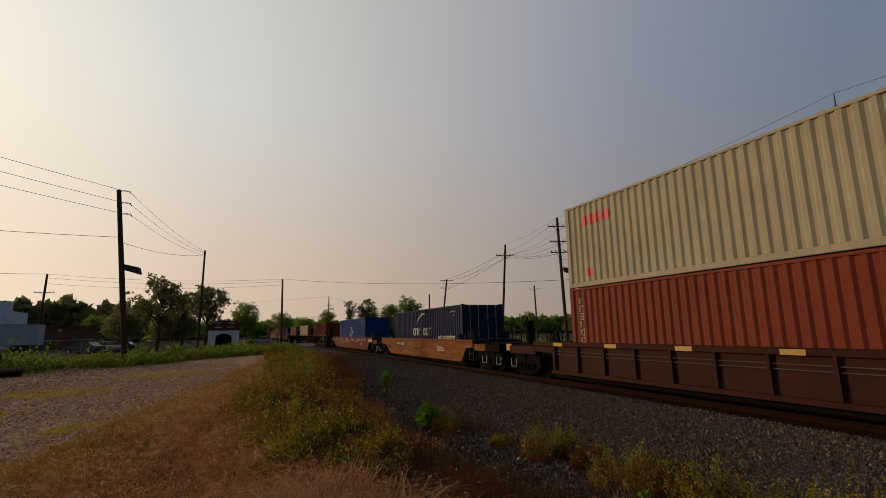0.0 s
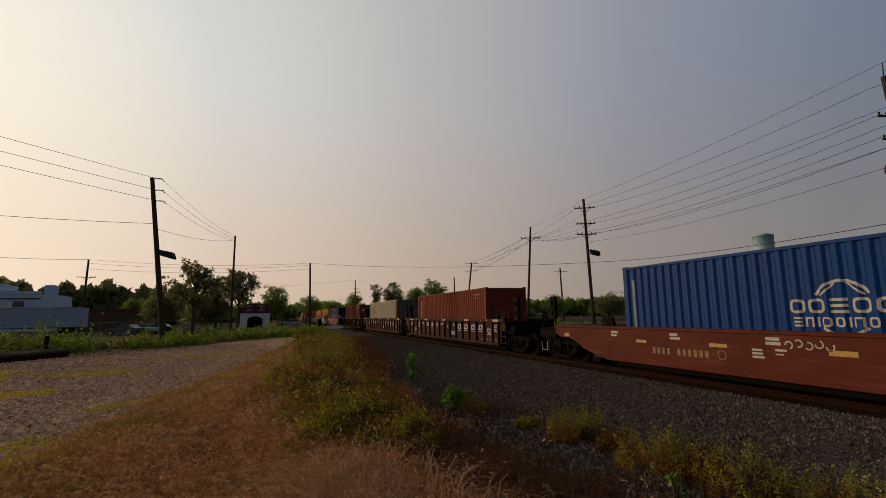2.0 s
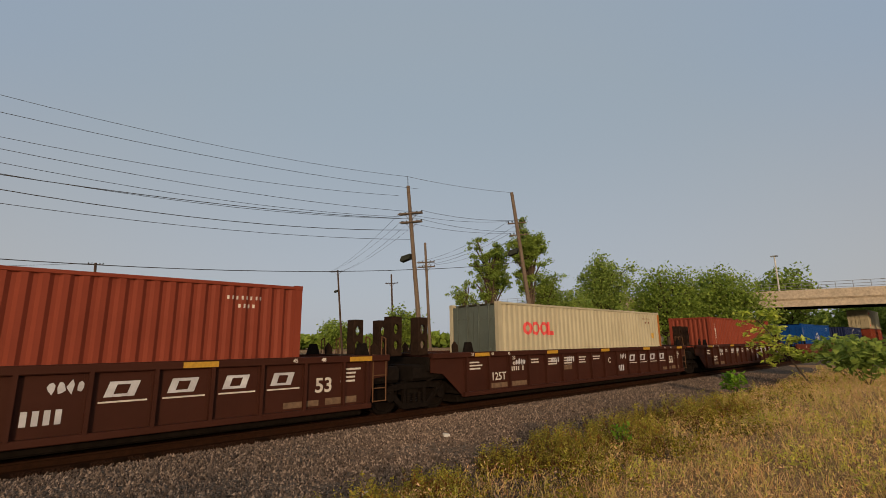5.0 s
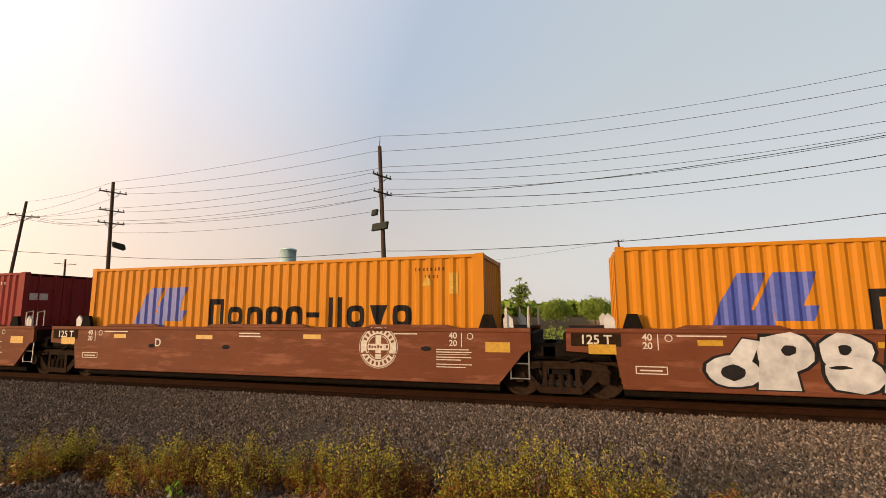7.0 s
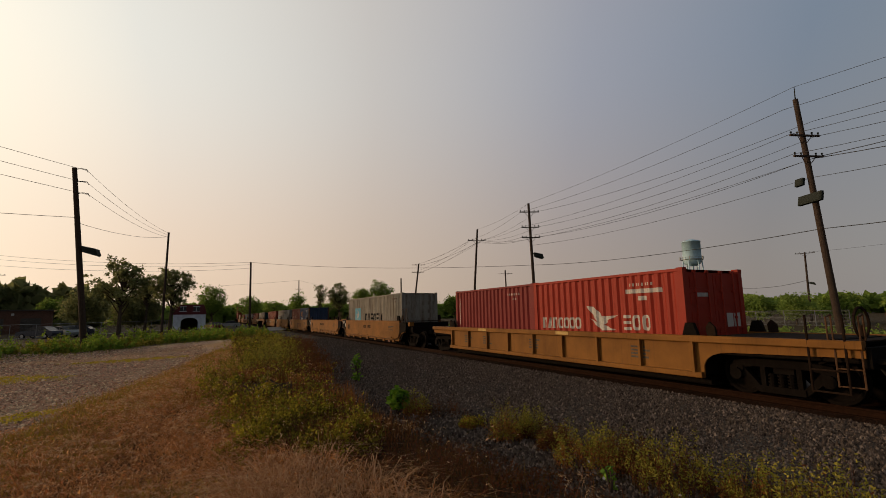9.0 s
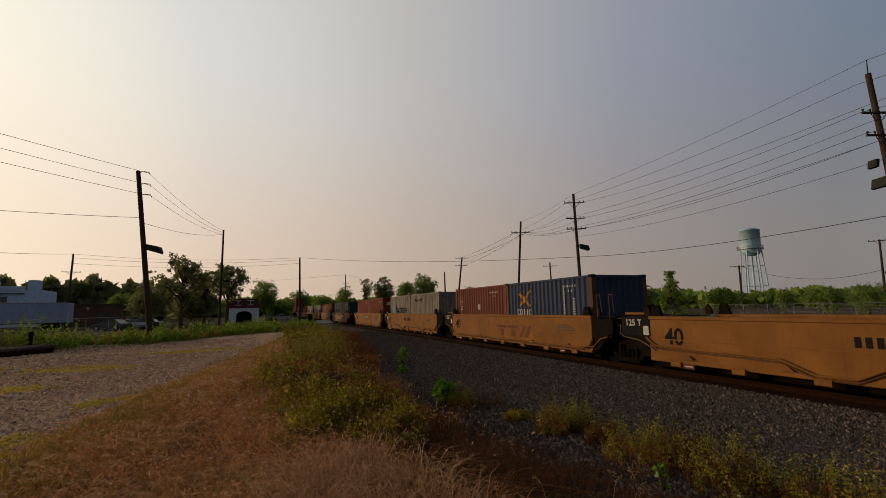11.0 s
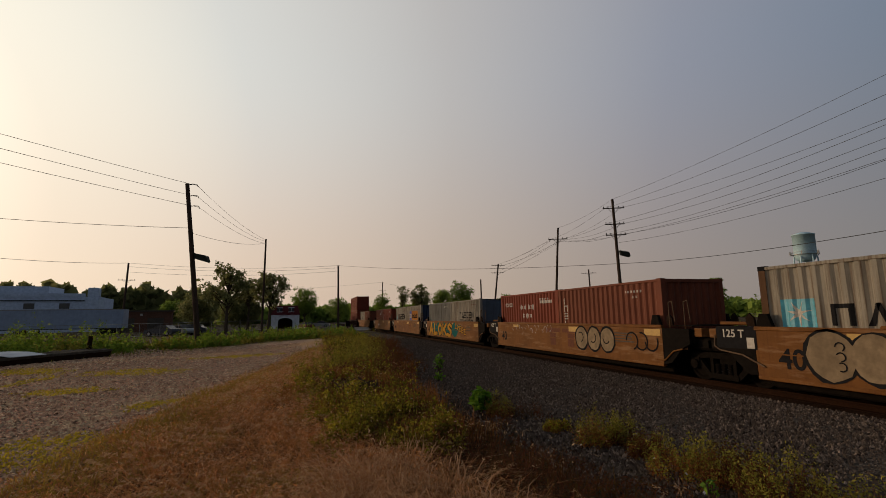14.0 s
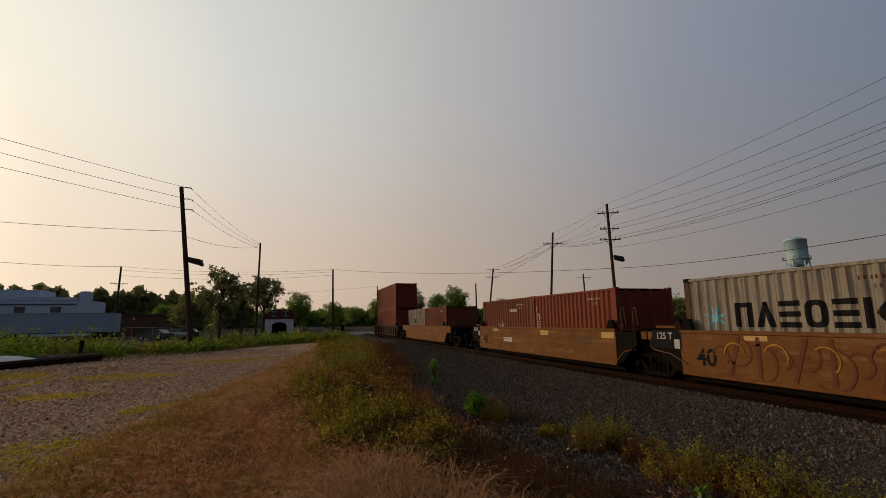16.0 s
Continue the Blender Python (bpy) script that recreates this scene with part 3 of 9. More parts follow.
def ground_material():
    """Packed grey gravel with worn tracks to the lot's side, thin grass and earth elsewhere."""
    m, t, p = nodes_of("ground_earth")
    g = t.nodes.new("ShaderNodeNewGeometry")
    pos = g.outputs["Position"]
    sep = t.nodes.new("ShaderNodeSeparateXYZ")
    t.links.new(pos, sep.inputs[0])

    def calc(op, a, b):
        n = t.nodes.new("ShaderNodeMath")
        n.operation = op
        for s, v in zip(n.inputs, (a, b)):
            if isinstance(v, bpy.types.NodeSocket):
                t.links.new(v, s)
            else:
                s.default_value = v
        return n.outputs[0]

    fine, mid, big = tex_noise(t, pos, 26, 5), tex_noise(t, pos, 2.4, 5), tex_noise(t, pos, 0.35, 5)
    earth = mixed(t, ramp(t, mid, 0.35, 0.7), rgb((0.055, 0.036, 0.02)), rgb((0.035, 0.032, 0.014)))
    gravel = mixed(t, ramp(t, fine, 0.4, 0.6), rgb((0.13, 0.08, 0.054)), rgb((0.62, 0.39, 0.265)))
    # worn wheel tracks of the lot
    strip = calc("ADD", calc("MULTIPLY", sep.outputs[0], 0.75), calc("MULTIPLY", sep.outputs[1], -0.12))
    lot = mixed(t, ramp(t, mid, 0.35, 0.7, (0, 0, 0, 1), (0.6, 0.6, 0.6, 1)), gravel, rgb((0.1, 0.078, 0.062)))
    tread = calc("ADD", calc("SINE", calc("MULTIPLY", strip, 2.3), 0.0), calc("MULTIPLY", mid, 1.6))
    lot = mixed(t, ramp(t, calc("MULTIPLY", tread, 0.5), 0.7, 0.9, (0, 0, 0, 1), (0.7, 0.7, 0.7, 1)), lot, rgb((0.36, 0.26, 0.16)))
    off = calc("SUBTRACT", calc("ADD", calc("MULTIPLY", sep.outputs[0], 1.2), 41.0), sep.outputs[1])
    dirt = calc("ADD", calc("MULTIPLY", calc("ABSOLUTE", off, 0.0), -0.3), calc("ADD", mid, big))
    lot = mixed(t, ramp(t, dirt, 0.1, 0.8, (0, 0, 0, 1), (0.85, 0.85, 0.85, 1)), lot, mixed(t, ramp(t, fine, 0.35, 0.7), rgb((0.26, 0.15, 0.075)), rgb((0.42, 0.26, 0.13))))
    # the lot lies left of a line along the grass, short of the weeds on its far side
    right = calc("SUBTRACT", calc("SUBTRACT", calc("MULTIPLY", sep.outputs[1], 0.16), 4.9), sep.outputs[0])
    right = calc("ADD", right, calc("MULTIPLY", mid, 1.6))
    farside = calc("SUBTRACT", calc("ADD", calc("MULTIPLY", sep.outputs[0], 1.2), 48.5), sep.outputs[1])
    farside = calc("ADD", farside, calc("MULTIPLY", big, 3.0))
    inside = calc("MINIMUM", calc("MULTIPLY", right, 0.5), calc("MULTIPLY", farside, 0.3))
    col = mixed(t, ramp(t, calc("ADD", inside, 0.3), 0.4, 0.75), earth, lot)
    thatch = mixed(t, ramp(t, fine, 0.35, 0.65), rgb((0.12, 0.07, 0.035)), rgb((0.36, 0.24, 0.13)))
    south = calc("SUBTRACT", calc("MULTIPLY", sep.outputs[1], -0.4), 0.4)
    col = mixed(t, ramp(t, south, 0.0, 1.0), col, thatch)
    t.links.new(col, p.inputs["Base Color"])
    p.inputs["Roughness"].default_value = 0.95
    p.inputs["Specular IOR Level"].default_value = 0.08
    bumped(t, p, fine, 1.0, 0.06)
    return m


ground = new("ground", fast("ground", V, F, ground_material(), True))
tagged(ground, "flat gravel lot and rough grassy earth beside a railway", "ground", kind="structure")


def ballast_material(rusty):
    m, t, p = nodes_of("ballast" + ("_rusty_shade" if rusty else ""))
    g = t.nodes.new("ShaderNodeNewGeometry")
    vo = t.nodes.new("ShaderNodeTexVoronoi")
    vo.inputs["Scale"].default_value = 26
    t.links.new(g.outputs["Position"], vo.inputs["Vector"])
    big = tex_noise(t, g.outputs["Position"], 0.7, 4)
    # rust-stained bed, darkened further to stand in for shade under the cars
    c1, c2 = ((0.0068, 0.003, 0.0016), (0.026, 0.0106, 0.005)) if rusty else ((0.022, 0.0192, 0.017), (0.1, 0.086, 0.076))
    bw = t.nodes.new("ShaderNodeRGBToBW")
    t.links.new(vo.outputs["Color"], bw.inputs[0])
    col = mixed(t, ramp(t, bw.outputs[0], 0.2, 0.8), rgb(c1), rgb(c2))
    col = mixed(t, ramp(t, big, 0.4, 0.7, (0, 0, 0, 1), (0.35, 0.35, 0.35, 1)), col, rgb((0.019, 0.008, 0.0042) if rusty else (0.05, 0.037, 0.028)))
    t.links.new(col, p.inputs["Base Color"])
    p.inputs["Roughness"].default_value = 0.95
    p.inputs["Specular IOR Level"].default_value = 0.08
    p.inputs["Diffuse Roughness"].default_value = 1.0
    bumped(t, p, vo.outputs["Distance"], 0.9, 0.03)
    return m


def bed_height(x):
    """The shoulder's height across the track."""
    return np.interp(x, [3.6, 4.6, 8.0, 10.2, 10.6, 13.1, 13.5, 15.7, 19.5, 20.5], [-0.42, -0.24, -0.2, -0.17, -0.16, -0.16, -0.17, -0.2, -0.24, -0.42])


bx = np.array([3.6, 4.1, 4.6, 5.5, 6.5, 8.0, 9.0, 10.2, 10.45, 10.6, 11.2, 12.5, 13.1, 13.5, 15.7, 19.5, 20.5])
by = steps(-900, 900, -40, 60, 0.7)
X, Y = np.meshgrid(bx, by, indexing="ij")
wob = 0.35 * np.sin(Y * 0.9) + 0.25 * np.sin(Y * 2.3 + 1)
X = X + np.where(X < 6, wob * (6 - X) / 2.4, 0)
Z = bed_height(X) + 0.02 * np.sin(3.1 * X + 1.7 * Y) * (X < 10)
V = np.stack([X.ravel(), Y.ravel(), Z.ravel()], 1)
ii = np.arange(len(bx) * len(by)).reshape(len(bx), len(by))
F = np.stack([ii[:-1, :-1].ravel(), ii[1:, :-1].ravel(), ii[1:, 1:].ravel(), ii[:-1, 1:].ravel()], 1)
ballast = new("ballast_bed", fast("ballast_bed", V, F, ballast_material(False), True))
tagged(ballast, "wide grey crushed-stone ballast shoulder along the track", "ballast", kind="structure")
# middle strip: rust colour with the train's shade put into it
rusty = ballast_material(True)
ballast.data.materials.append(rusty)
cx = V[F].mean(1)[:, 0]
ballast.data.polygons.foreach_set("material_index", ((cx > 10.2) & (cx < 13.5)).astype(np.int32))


def rail_profile():
    return [(-0.076, -0.17), (0.076, -0.17), (0.07, -0.155), (0.012, -0.14), (0.012, -0.045), (0.037, -0.035), (0.037, -0.005), (0.03, 0), (-0.03, 0), (-0.037, -0.005), (-0.037, -0.035), (-0.012, -0.045), (-0.012, -0.14), (-0.07, -0.155)]


for side in (-1, 1):
    r = part("rail", Shape().slab([(TRACK_X + side * 0.755 + x, z) for x, z in rail_profile()], -900, 900), M["rail"])
    tagged(r, "rusty steel rail with a worn running head", "rail", "rails of the track", "structure")

# ---- containers ----
PITCH = 0.28
CORR = [(0.0, 0.0), (0.09, 0.0), (0.15, 0.046), (0.215, 0.046), (0.28, 0.0)]     # along the wall, depth of one corrugation


def corrugation(y0, y1):
    """Break points and depths of the side sheet between two corner posts."""
    n = max(1, round((y1 - y0) / PITCH))
    k = (y1 - y0) / n / PITCH
    pts = [(y0 + (i * PITCH + a) * k, d) for i in range(n) for a, d in CORR[:-1]]
    return pts + [(y1, 0.0)]


def on_sheet(s, poly, pts, x, off):
    """Paints a convex outline in y, z on the corrugated sheet, a few millimetres proud of it."""
    ys = sorted(p[0] for p in poly)
    cuts = sorted({ys[0], ys[-1], *ys, *[a for a, _ in pts if ys[0] < a < ys[-1]]})
    ay, ad = [a for a, _ in pts], [d for _, d in pts]

    def span(y):
        zs = []
        for (ya, za), (yb, zb) in zip(poly, poly[1:] + poly[:1]):
            if min(ya, yb) - 1e-9 <= y <= max(ya, yb) + 1e-9:
                if abs(yb - ya) < 1e-9:
                    zs += [za, zb]
                else:
                    zs.append(za + (zb - za) * (y - ya) / (yb - ya))
        return min(zs), max(zs)

    for a, b in zip(cuts, cuts[1:]):
        if b - a < 1e-6:
            continue
        (l0, h0), (l1, h1) = span(a), span(b)
        xa, xb = x + np.interp(a, ay, ad) - off, x + np.interp(b, ay, ad) - off
        s.add([(xa, a, l0), (xb, b, l1), (xb, b, h1), (xa, a, h0)], [(0, 1, 2, 3)])


def round_poly(cy, cz, ry, rz, n=16):
    return [(cy + ry * math.cos(i * 2 * math.pi / n), cz + rz * math.sin(i * 2 * math.pi / n)) for i in range(n)]


def rect(y, z, w, h):
    return [(y, z), (y, z + h), (y - w, z + h), (y - w, z)]


class Joined(list):
    """Outlines that make one mark together."""


def blocks(y, z, h, pattern, w=0.62, gap=0.16):
    """A row of plain shapes in place of a trade name, running towards -y: A, x, g rings, m square arch, w and v triangles, e stacked bars, k wedge, l bar, - dash."""
    out = []
    for c in pattern:
        wide = w * h
        if c in "Axg":
            lo, hi = (0, 1.0) if c == "A" else (0, 0.72) if c == "x" else (-0.25, 0.72)
            cy, cz, ry, rz, t = y - wide / 2, z + (lo + hi) * h / 2, wide / 2, (hi - lo) * h / 2, 0.19 * h
            n, turn = 20, []
            for k in range(n + 1):
                c1, s1 = math.cos(k * 2 * math.pi / n), math.sin(k * 2 * math.pi / n)
                c1, s1 = math.copysign(abs(c1) ** 0.6, c1), math.copysign(abs(s1) ** 0.6, s1)
                turn.append(((cy + ry * c1, cz + rz * s1), (cy + (ry - t) * c1, cz + (rz - t) * s1)))
            out.append(Joined([[a[0], b[0], b[1], a[1]] for a, b in zip(turn, turn[1:])]))
        elif c == "m":
            t = 0.2 * h
            out.append(Joined([rect(y, z, t, h), rect(y - wide + t, z, t, h), rect(y - t, z + 0.8 * h, wide - 2 * t, 0.2 * h)]))
        elif c == "w":
            t = 0.2 * h
            out.append(Joined([[(y, z), (y - wide / 2 + t * 0.55, z + h), (y - wide / 2 - t * 0.55, z + h), (y - t * 1.1, z)], [(y - wide, z), (y - wide + t * 1.1, z), (y - wide / 2 + t * 0.55, z + h), (y - wide / 2 - t * 0.55, z + h)]]))
        elif c == "v":
            out.append([(y, z + 0.72 * h), (y - wide, z + 0.72 * h), (y - wide * 0.55, z), (y - wide * 0.45, z)])
        elif c == "e":
            out.append(Joined([rect(y, z + q * h, wide, 0.2 * h) for q in (0.0, 0.4, 0.8)]))
        elif c == "k":
            out.append(Joined([rect(y, z, 0.2 * h, h), [(y - 0.28 * h, z + 0.5 * h), (y - wide, z + h), (y - wide, z)]]))
        elif c == "-":
            out.append(rect(y, z + 0.33 * h, wide * 0.7, 0.17 * h))
        elif c == "l":
            out.append(rect(y, z, 0.19 * h, h))
            y += wide - 0.19 * h
        y -= (w + gap) * h
    return out


BOXES = []       # every container and car: thing, its place along the train
SHEETS = {}


def container_body(length, high, mat):
    """The welded box of one container, part by part. Origin at the middle of its floor."""
    key = (length, high, mat.name)
    if key in SHEETS:
        return SHEETS[key]
    hl, w = length / 2, 1.219
    pts = corrugation(-hl + 0.17, hl - 0.17)
    out = []
    for sx in (-1, 1):
        s = Shape()
        vs, fs = [], []
        for y, d in pts:
            vs += [(sx * (w - 0.014 - d), y, 0.14), (sx * (w - 0.014 - d), y, high - 0.1)]
        for i in range(len(pts) - 1):
            fs.append((2 * i, 2 * i + 2, 2 * i + 3, 2 * i + 1))
        out.append(("side_wall", s.add(vs, fs).mesh("side_wall", mat)))
        s = Shape().box(sx * w - 0.03 - 0.03 * sx, sx * w + 0.03 - 0.03 * sx, -hl + 0.1, hl - 0.1, high - 0.1, high - 0.02, 0.012)
        out.append(("top_rail", s.mesh("top_rail", mat)))
        s = Shape().box(sx * w - 0.025 - 0.025 * sx, sx * w + 0.025 - 0.025 * sx, -hl + 0.1, hl - 0.1, 0.0, 0.16, 0.012)
        out.append(("bottom_rail", s.mesh("bottom_rail", mat)))
    vs, fs = [], []
    for y, d in pts:
        vs += [(-w + 0.06, y, high - 0.03 - d * 0.6), (w - 0.06, y, high - 0.03 - d * 0.6)]
    for i in range(len(pts) - 1):
        fs.append((2 * i, 2 * i + 1, 2 * i + 3, 2 * i + 2))
    out.append(("roof", Shape().add(vs, fs).mesh("roof", mat)))
    out.append(("floor", Shape().box(-w + 0.05, w - 0.05, -hl + 0.1, hl - 0.1, 0.02, 0.08).mesh("floor", mat)))
    SHEETS[key] = out
    return out


def container_end(kind, high, mat, rods):
    """An end wall at y = 0 that looks to -y: two doors with lock rods, or a corrugated front sheet."""
    w = 1.219
    if kind == "front":
        s = Shape()
        vs, fs = [], []
        pts = corrugation(-w + 0.16, w - 0.16)
        for x, d in pts:
            vs += [(x, 0.03 + d, 0.14), (x, 0.03 + d, high - 0.1)]
        for i in range(len(pts) - 1):
            fs.append((2 * i, 2 * i + 1, 2 * i + 3, 2 * i + 2))
        s.add(vs, fs)
        s.box(-w + 0.16, w - 0.16, 0.0, 0.08, high - 0.12, high - 0.02)
        s.box(-w + 0.16, w - 0.16, 0.0, 0.08, 0.0, 0.16)
        return [("front_wall", s, mat)]
    out = []
    for sx in (-1, 1):
        s = Shape()
        x0, x1 = (0.012, w - 0.17) if sx > 0 else (-w + 0.17, -0.012)
        s.box(x0, x1, 0.03, 0.09, 0.15, high - 0.12)
        for k in range(5):
            zz = 0.3 + k * (high - 0.55) / 4.6
            s.slab([(x0 + 0.1, zz), (x1 - 0.1, zz), (x1 - 0.1, zz + 0.3), (x0 + 0.1, zz + 0.3)], 0.012, 0.04)
        out.append(("door", s, mat))
        for fx in (0.27, 0.75):
            x = x0 + (x1 - x0) * fx
            s = Shape().rod((x, -0.015, 0.1), (x, -0.015, high - 0.06), 0.019, 0.019, 8)
            for zz in (0.12, 0.75, 1.3, high - 0.6, high - 0.1):
                s.box(x - 0.05, x + 0.05, -0.025, 0.03, zz - 0.03, zz + 0.03)
            s.box(x - 0.02, x + 0.34, -0.03, -0.01, 1.02, 1.06)
            out.append(("lock_rod", s, rods))
    return out


def container(u, length, high, mat, label, base=0.37, door="n", marks=(), post=None, rods=None, group="containers on the train", end=None, near_post=None):
    """A freight container whose near rear end lies u metres back along the train. marks: (material, outlines in y from its rear end, z from its floor)."""
    c = thing("shipping_container", label, "container", group)
    hl, w = length / 2, 1.219
    for nm, me in container_body(length, high, mat):
        part(nm, me, None, c)
    pm = post or mat
    for sx in (-1, 1):
        for sy in (-1, 1):
            s = Shape().box(sx * w - 0.08 - 0.08 * sx, sx * w + 0.08 - 0.08 * sx, sy * hl - 0.085 - 0.085 * sy, sy * hl + 0.085 - 0.085 * sy, 0.1, high - 0.1)
            part("corner_post", s, near_post if near_post and sx < 0 and sy < 0 else pm, c)
            for z in (0.0, high - 0.118):
                x0, x1 = sorted((sx * (w + 0.004), sx * (w - 0.16)))
                q0, q1 = sorted((sy * (hl + 0.004), sy * (hl - 0.175)))
                s = Shape().box(x0, x1, q0, q1, z, z + 0.118, 0.012)
                part("corner_casting", s, M["black"] if z > 1 and post else pm, c)
    for side, kind in (("s", "doors" if door == "s" else "front"), ("n", "doors" if door == "n" else "front")):
        for nm, s, m2 in container_end(kind, high, end or mat, rods or end or mat):
            at = pose(0, -hl, 0) if side == "s" else pose(0, hl, 0, 0, 0, 180)
            part(nm, s, m2, c, at=at)
    pts = corrugation(-hl + 0.17, hl - 0.17)
    for layer, (m2, polys) in enumerate(marks):
        for turn, item in enumerate(polys):
            s = Shape()
            for poly in (item if isinstance(item, Joined) else [item]):
                on_sheet(s, [(hl + y, z) for y, z in poly], pts, -w + 0.014, 0.004 + 0.004 * layer + 0.0012 * (turn % 3))
            part("marking", s, m2, c)
    # data panel and code bars by the end that is in front
    s = Shape()
    for i in range(8):
        on_sheet(s, [(-hl + 1.7 - i * 0.1, high - 0.39), (-hl + 1.7 - i * 0.1, high - 0.31), (-hl + 1.66 - i * 0.1, high - 0.31), (-hl + 1.66 - i * 0.1, high - 0.39)], pts, -w + 0.014, 0.004)
    for i in range(4):
        on_sheet(s, [(-hl + 1.45 - i * 0.1, high - 0.57), (-hl + 1.45 - i * 0.1, high - 0.49), (-hl + 1.41 - i * 0.1, high - 0.49), (-hl + 1.41 - i * 0.1, high - 0.57)], pts, -w + 0.014, 0.004)
    tagged(part("code_marking", s, M["faded"] if mat in (M["orange"], M["cream"], M["pale"]) else M["decal"], c), kind="stuff")
    BOXES.append((c, u - hl, base))
    return c


def end_mark(c, length, side, x, z, wdt, hgt, mat):
    s = Shape().box(-wdt / 2, wdt / 2, -0.003, 0.003, -hgt / 2, hgt / 2)
    sg = -1 if side == "s" else 1
    return part("end_marking", s, mat, c, at=pose(x, sg * (length / 2 - 0.03 + 0.022), z))


FT40, FT20, HC, STD = 12.19, 6.06, 2.896, 2.591


def arrow(y, z, h):
    """Two leaning blue blocks with a slit between them and a tail."""
    at = lambda *q: [(y - a * h, z + b * h) for a, b in q]
    return [Joined([at((0.0, 0.0), (0.08, 0.2), (0.2, 0.5), (0.5, 1.0), (0.94, 1.0), (0.66, 0.34), (0.58, 0.0)),
                    at((0.72, 0.35), (1.04, 1.0), (1.7, 1.0), (1.46, 0.42), (1.0, 0.42)),
                    at((0.58, 0.0), (0.66, 0.34), (1.0, 0.42), (1.02, 0.0)), at((1.02, 0.16), (1.0, 0.42), (1.7, 0.42), (1.58, 0.16))])]


def swoosh(y, z, w):
    """A thin arc that thickens and drops."""
    out = []
    for i in range(10):
        a, b = i / 10, (i + 1) / 10

        def mid(q):
            return y - q * w, z + 0.42 * w * math.sin(min(q * 1.9, 1.57))
        th = 0.02 + 0.13 * w * a * (1.25 - a)
        (ya, za), (yb, zb) = mid(a), mid(b)
        out.append([(ya, za - th), (ya, za + th * 0.4), (yb, zb + th * 0.4), (yb, zb - th)])
    return [Joined(out)]


def ring_pieces(y, z, r, t, n=20):
    out = []
    for i in range(n):
        a, b = i * 2 * math.pi / n, (i + 1) * 2 * math.pi / n
        out.append([(y + r * math.cos(a), z + r * math.sin(a)), (y + r * math.cos(b), z + r * math.sin(b)), (y + (r - t) * math.cos(b), z + (r - t) * math.sin(b)), (y + (r - t) * math.cos(a), z + (r - t) * math.sin(a))])
    return out


def ring(y, z, r, t, n=20):
    return [Joined(ring_pieces(y, z, r, t, n))]


def star(y, z, r):
    return [Joined([(y, z), (y + r * 0.25 * math.cos(a - 0.45), z + r * 0.25 * math.sin(a - 0.45)), (y + r * math.cos(a), z + r * math.sin(a)), (y + r * 0.25 * math.cos(a + 0.45), z + r * 0.25 * math.sin(a + 0.45))] for a in [k * 2 * math.pi / 7 + 0.2 for k in range(7)])]


def star6(y, z, r):
    """A solid six-pointed star."""
    tip = lambda k, q: (y + q * math.sin(k), z + q * math.cos(k))
    hexa = [tip(math.pi / 6 + i * math.pi / 3, r * 0.577) for i in range(6)]
    return [Joined([hexa] + [[hexa[i - 1], tip(i * math.pi / 3, r), hexa[i]] for i in range(6)])]


def column(y, z, h, n):
    """A word set downwards, as plain shapes."""
    return [b for i in range(n) for b in blocks(y, z - i * h * 1.2 - h, h, "lmelAAm"[i % 7] if h > 0.2 else "e", 0.75)]


W, K = M["decal"], M["black"]
# lead stack
container(13.4, FT40, HC, M["rust"], "rust-red corrugated container under a cream one", marks=[(W, column(-0.45, 2.55, 0.22, 6))])
container(13.4, FT40, HC, M["cream"], "cream corrugated container with a red mark, stacked on top", base=0.37 + HC + 0.01, marks=[(M["logored"], [round_poly(-0.95 - i * 0.36, 2.25, 0.17, 0.2) for i in range(4)] + [rect(-0.9, 0.35, 0.35, 0.25)])])
# two single boxes on separate cars
container(34.5, FT40, HC, M["navy"], "navy blue corrugated container with white block marks", door="s", marks=[(W, blocks(-4.4, 1.24, 0.48, "Amw AAm", 0.84, 0.17) + swoosh(-4.95, 1.95, 1.6))], rods=M["galv"])
part("lettering", letters("eco container", 0.44, W), None, BOXES[-1][0], at=facing("w", -1.223, -3.95, 1.16))
container(55.9, FT40, HC, M["blue"], "bright blue corrugated container with a white round emblem", marks=[(W, [Joined(ring_pieces(-6.07, 1.5, 0.58, 0.06, 24)[2:10]), Joined(ring_pieces(-6.07, 1.5, 0.58, 0.06, 24)[15:21]), [(-6.0, 2.06), (-6.05, 2.06), (-5.72, 1.76), (-5.66, 1.76)], [(-6.09, 2.06), (-6.14, 2.06), (-6.48, 1.76), (-6.42, 1.76)]] + blocks(-5.05, 1.4, 0.3, "AAeAA", 1.05, 0.28) + blocks(-5.1, 1.12, 0.2, "emlAAlmA", 0.95, 0.25) + column(-0.35, 2.45, 0.16, 8))])
# three long wells
c = container(78.5, FT40, HC, M["rust"], "rust-red corrugated container with a white word set downwards", door="s", marks=[(W, column(-0.7, 2.55, 0.27, 6))])
container(97.6, FT40, HC, M["cream"], "cream corrugated container with red round mark and one rusted post", marks=[(M["logored"], [p for i in range(3) for p in ring(-1.6 - i * 0.47, 2.0, 0.24, 0.11, 12)] + [rect(-2.85, 1.76, 0.3, 0.15), rect(-2.75, 1.76, 0.14, 0.48)]), (M["signal"], [rect(-11.3, 1.62, 0.22, 0.24)])], end=M["greyend"], near_post=M["orangerust"])
c = container(116.8, FT40, HC, M["rust"], "dull red corrugated container with a small white mark on its doors", marks=[(M["signal"], [rect(-11.5, 0.45, 0.25, 0.25)]), (W, column(-0.35, 2.4, 0.22, 4))])
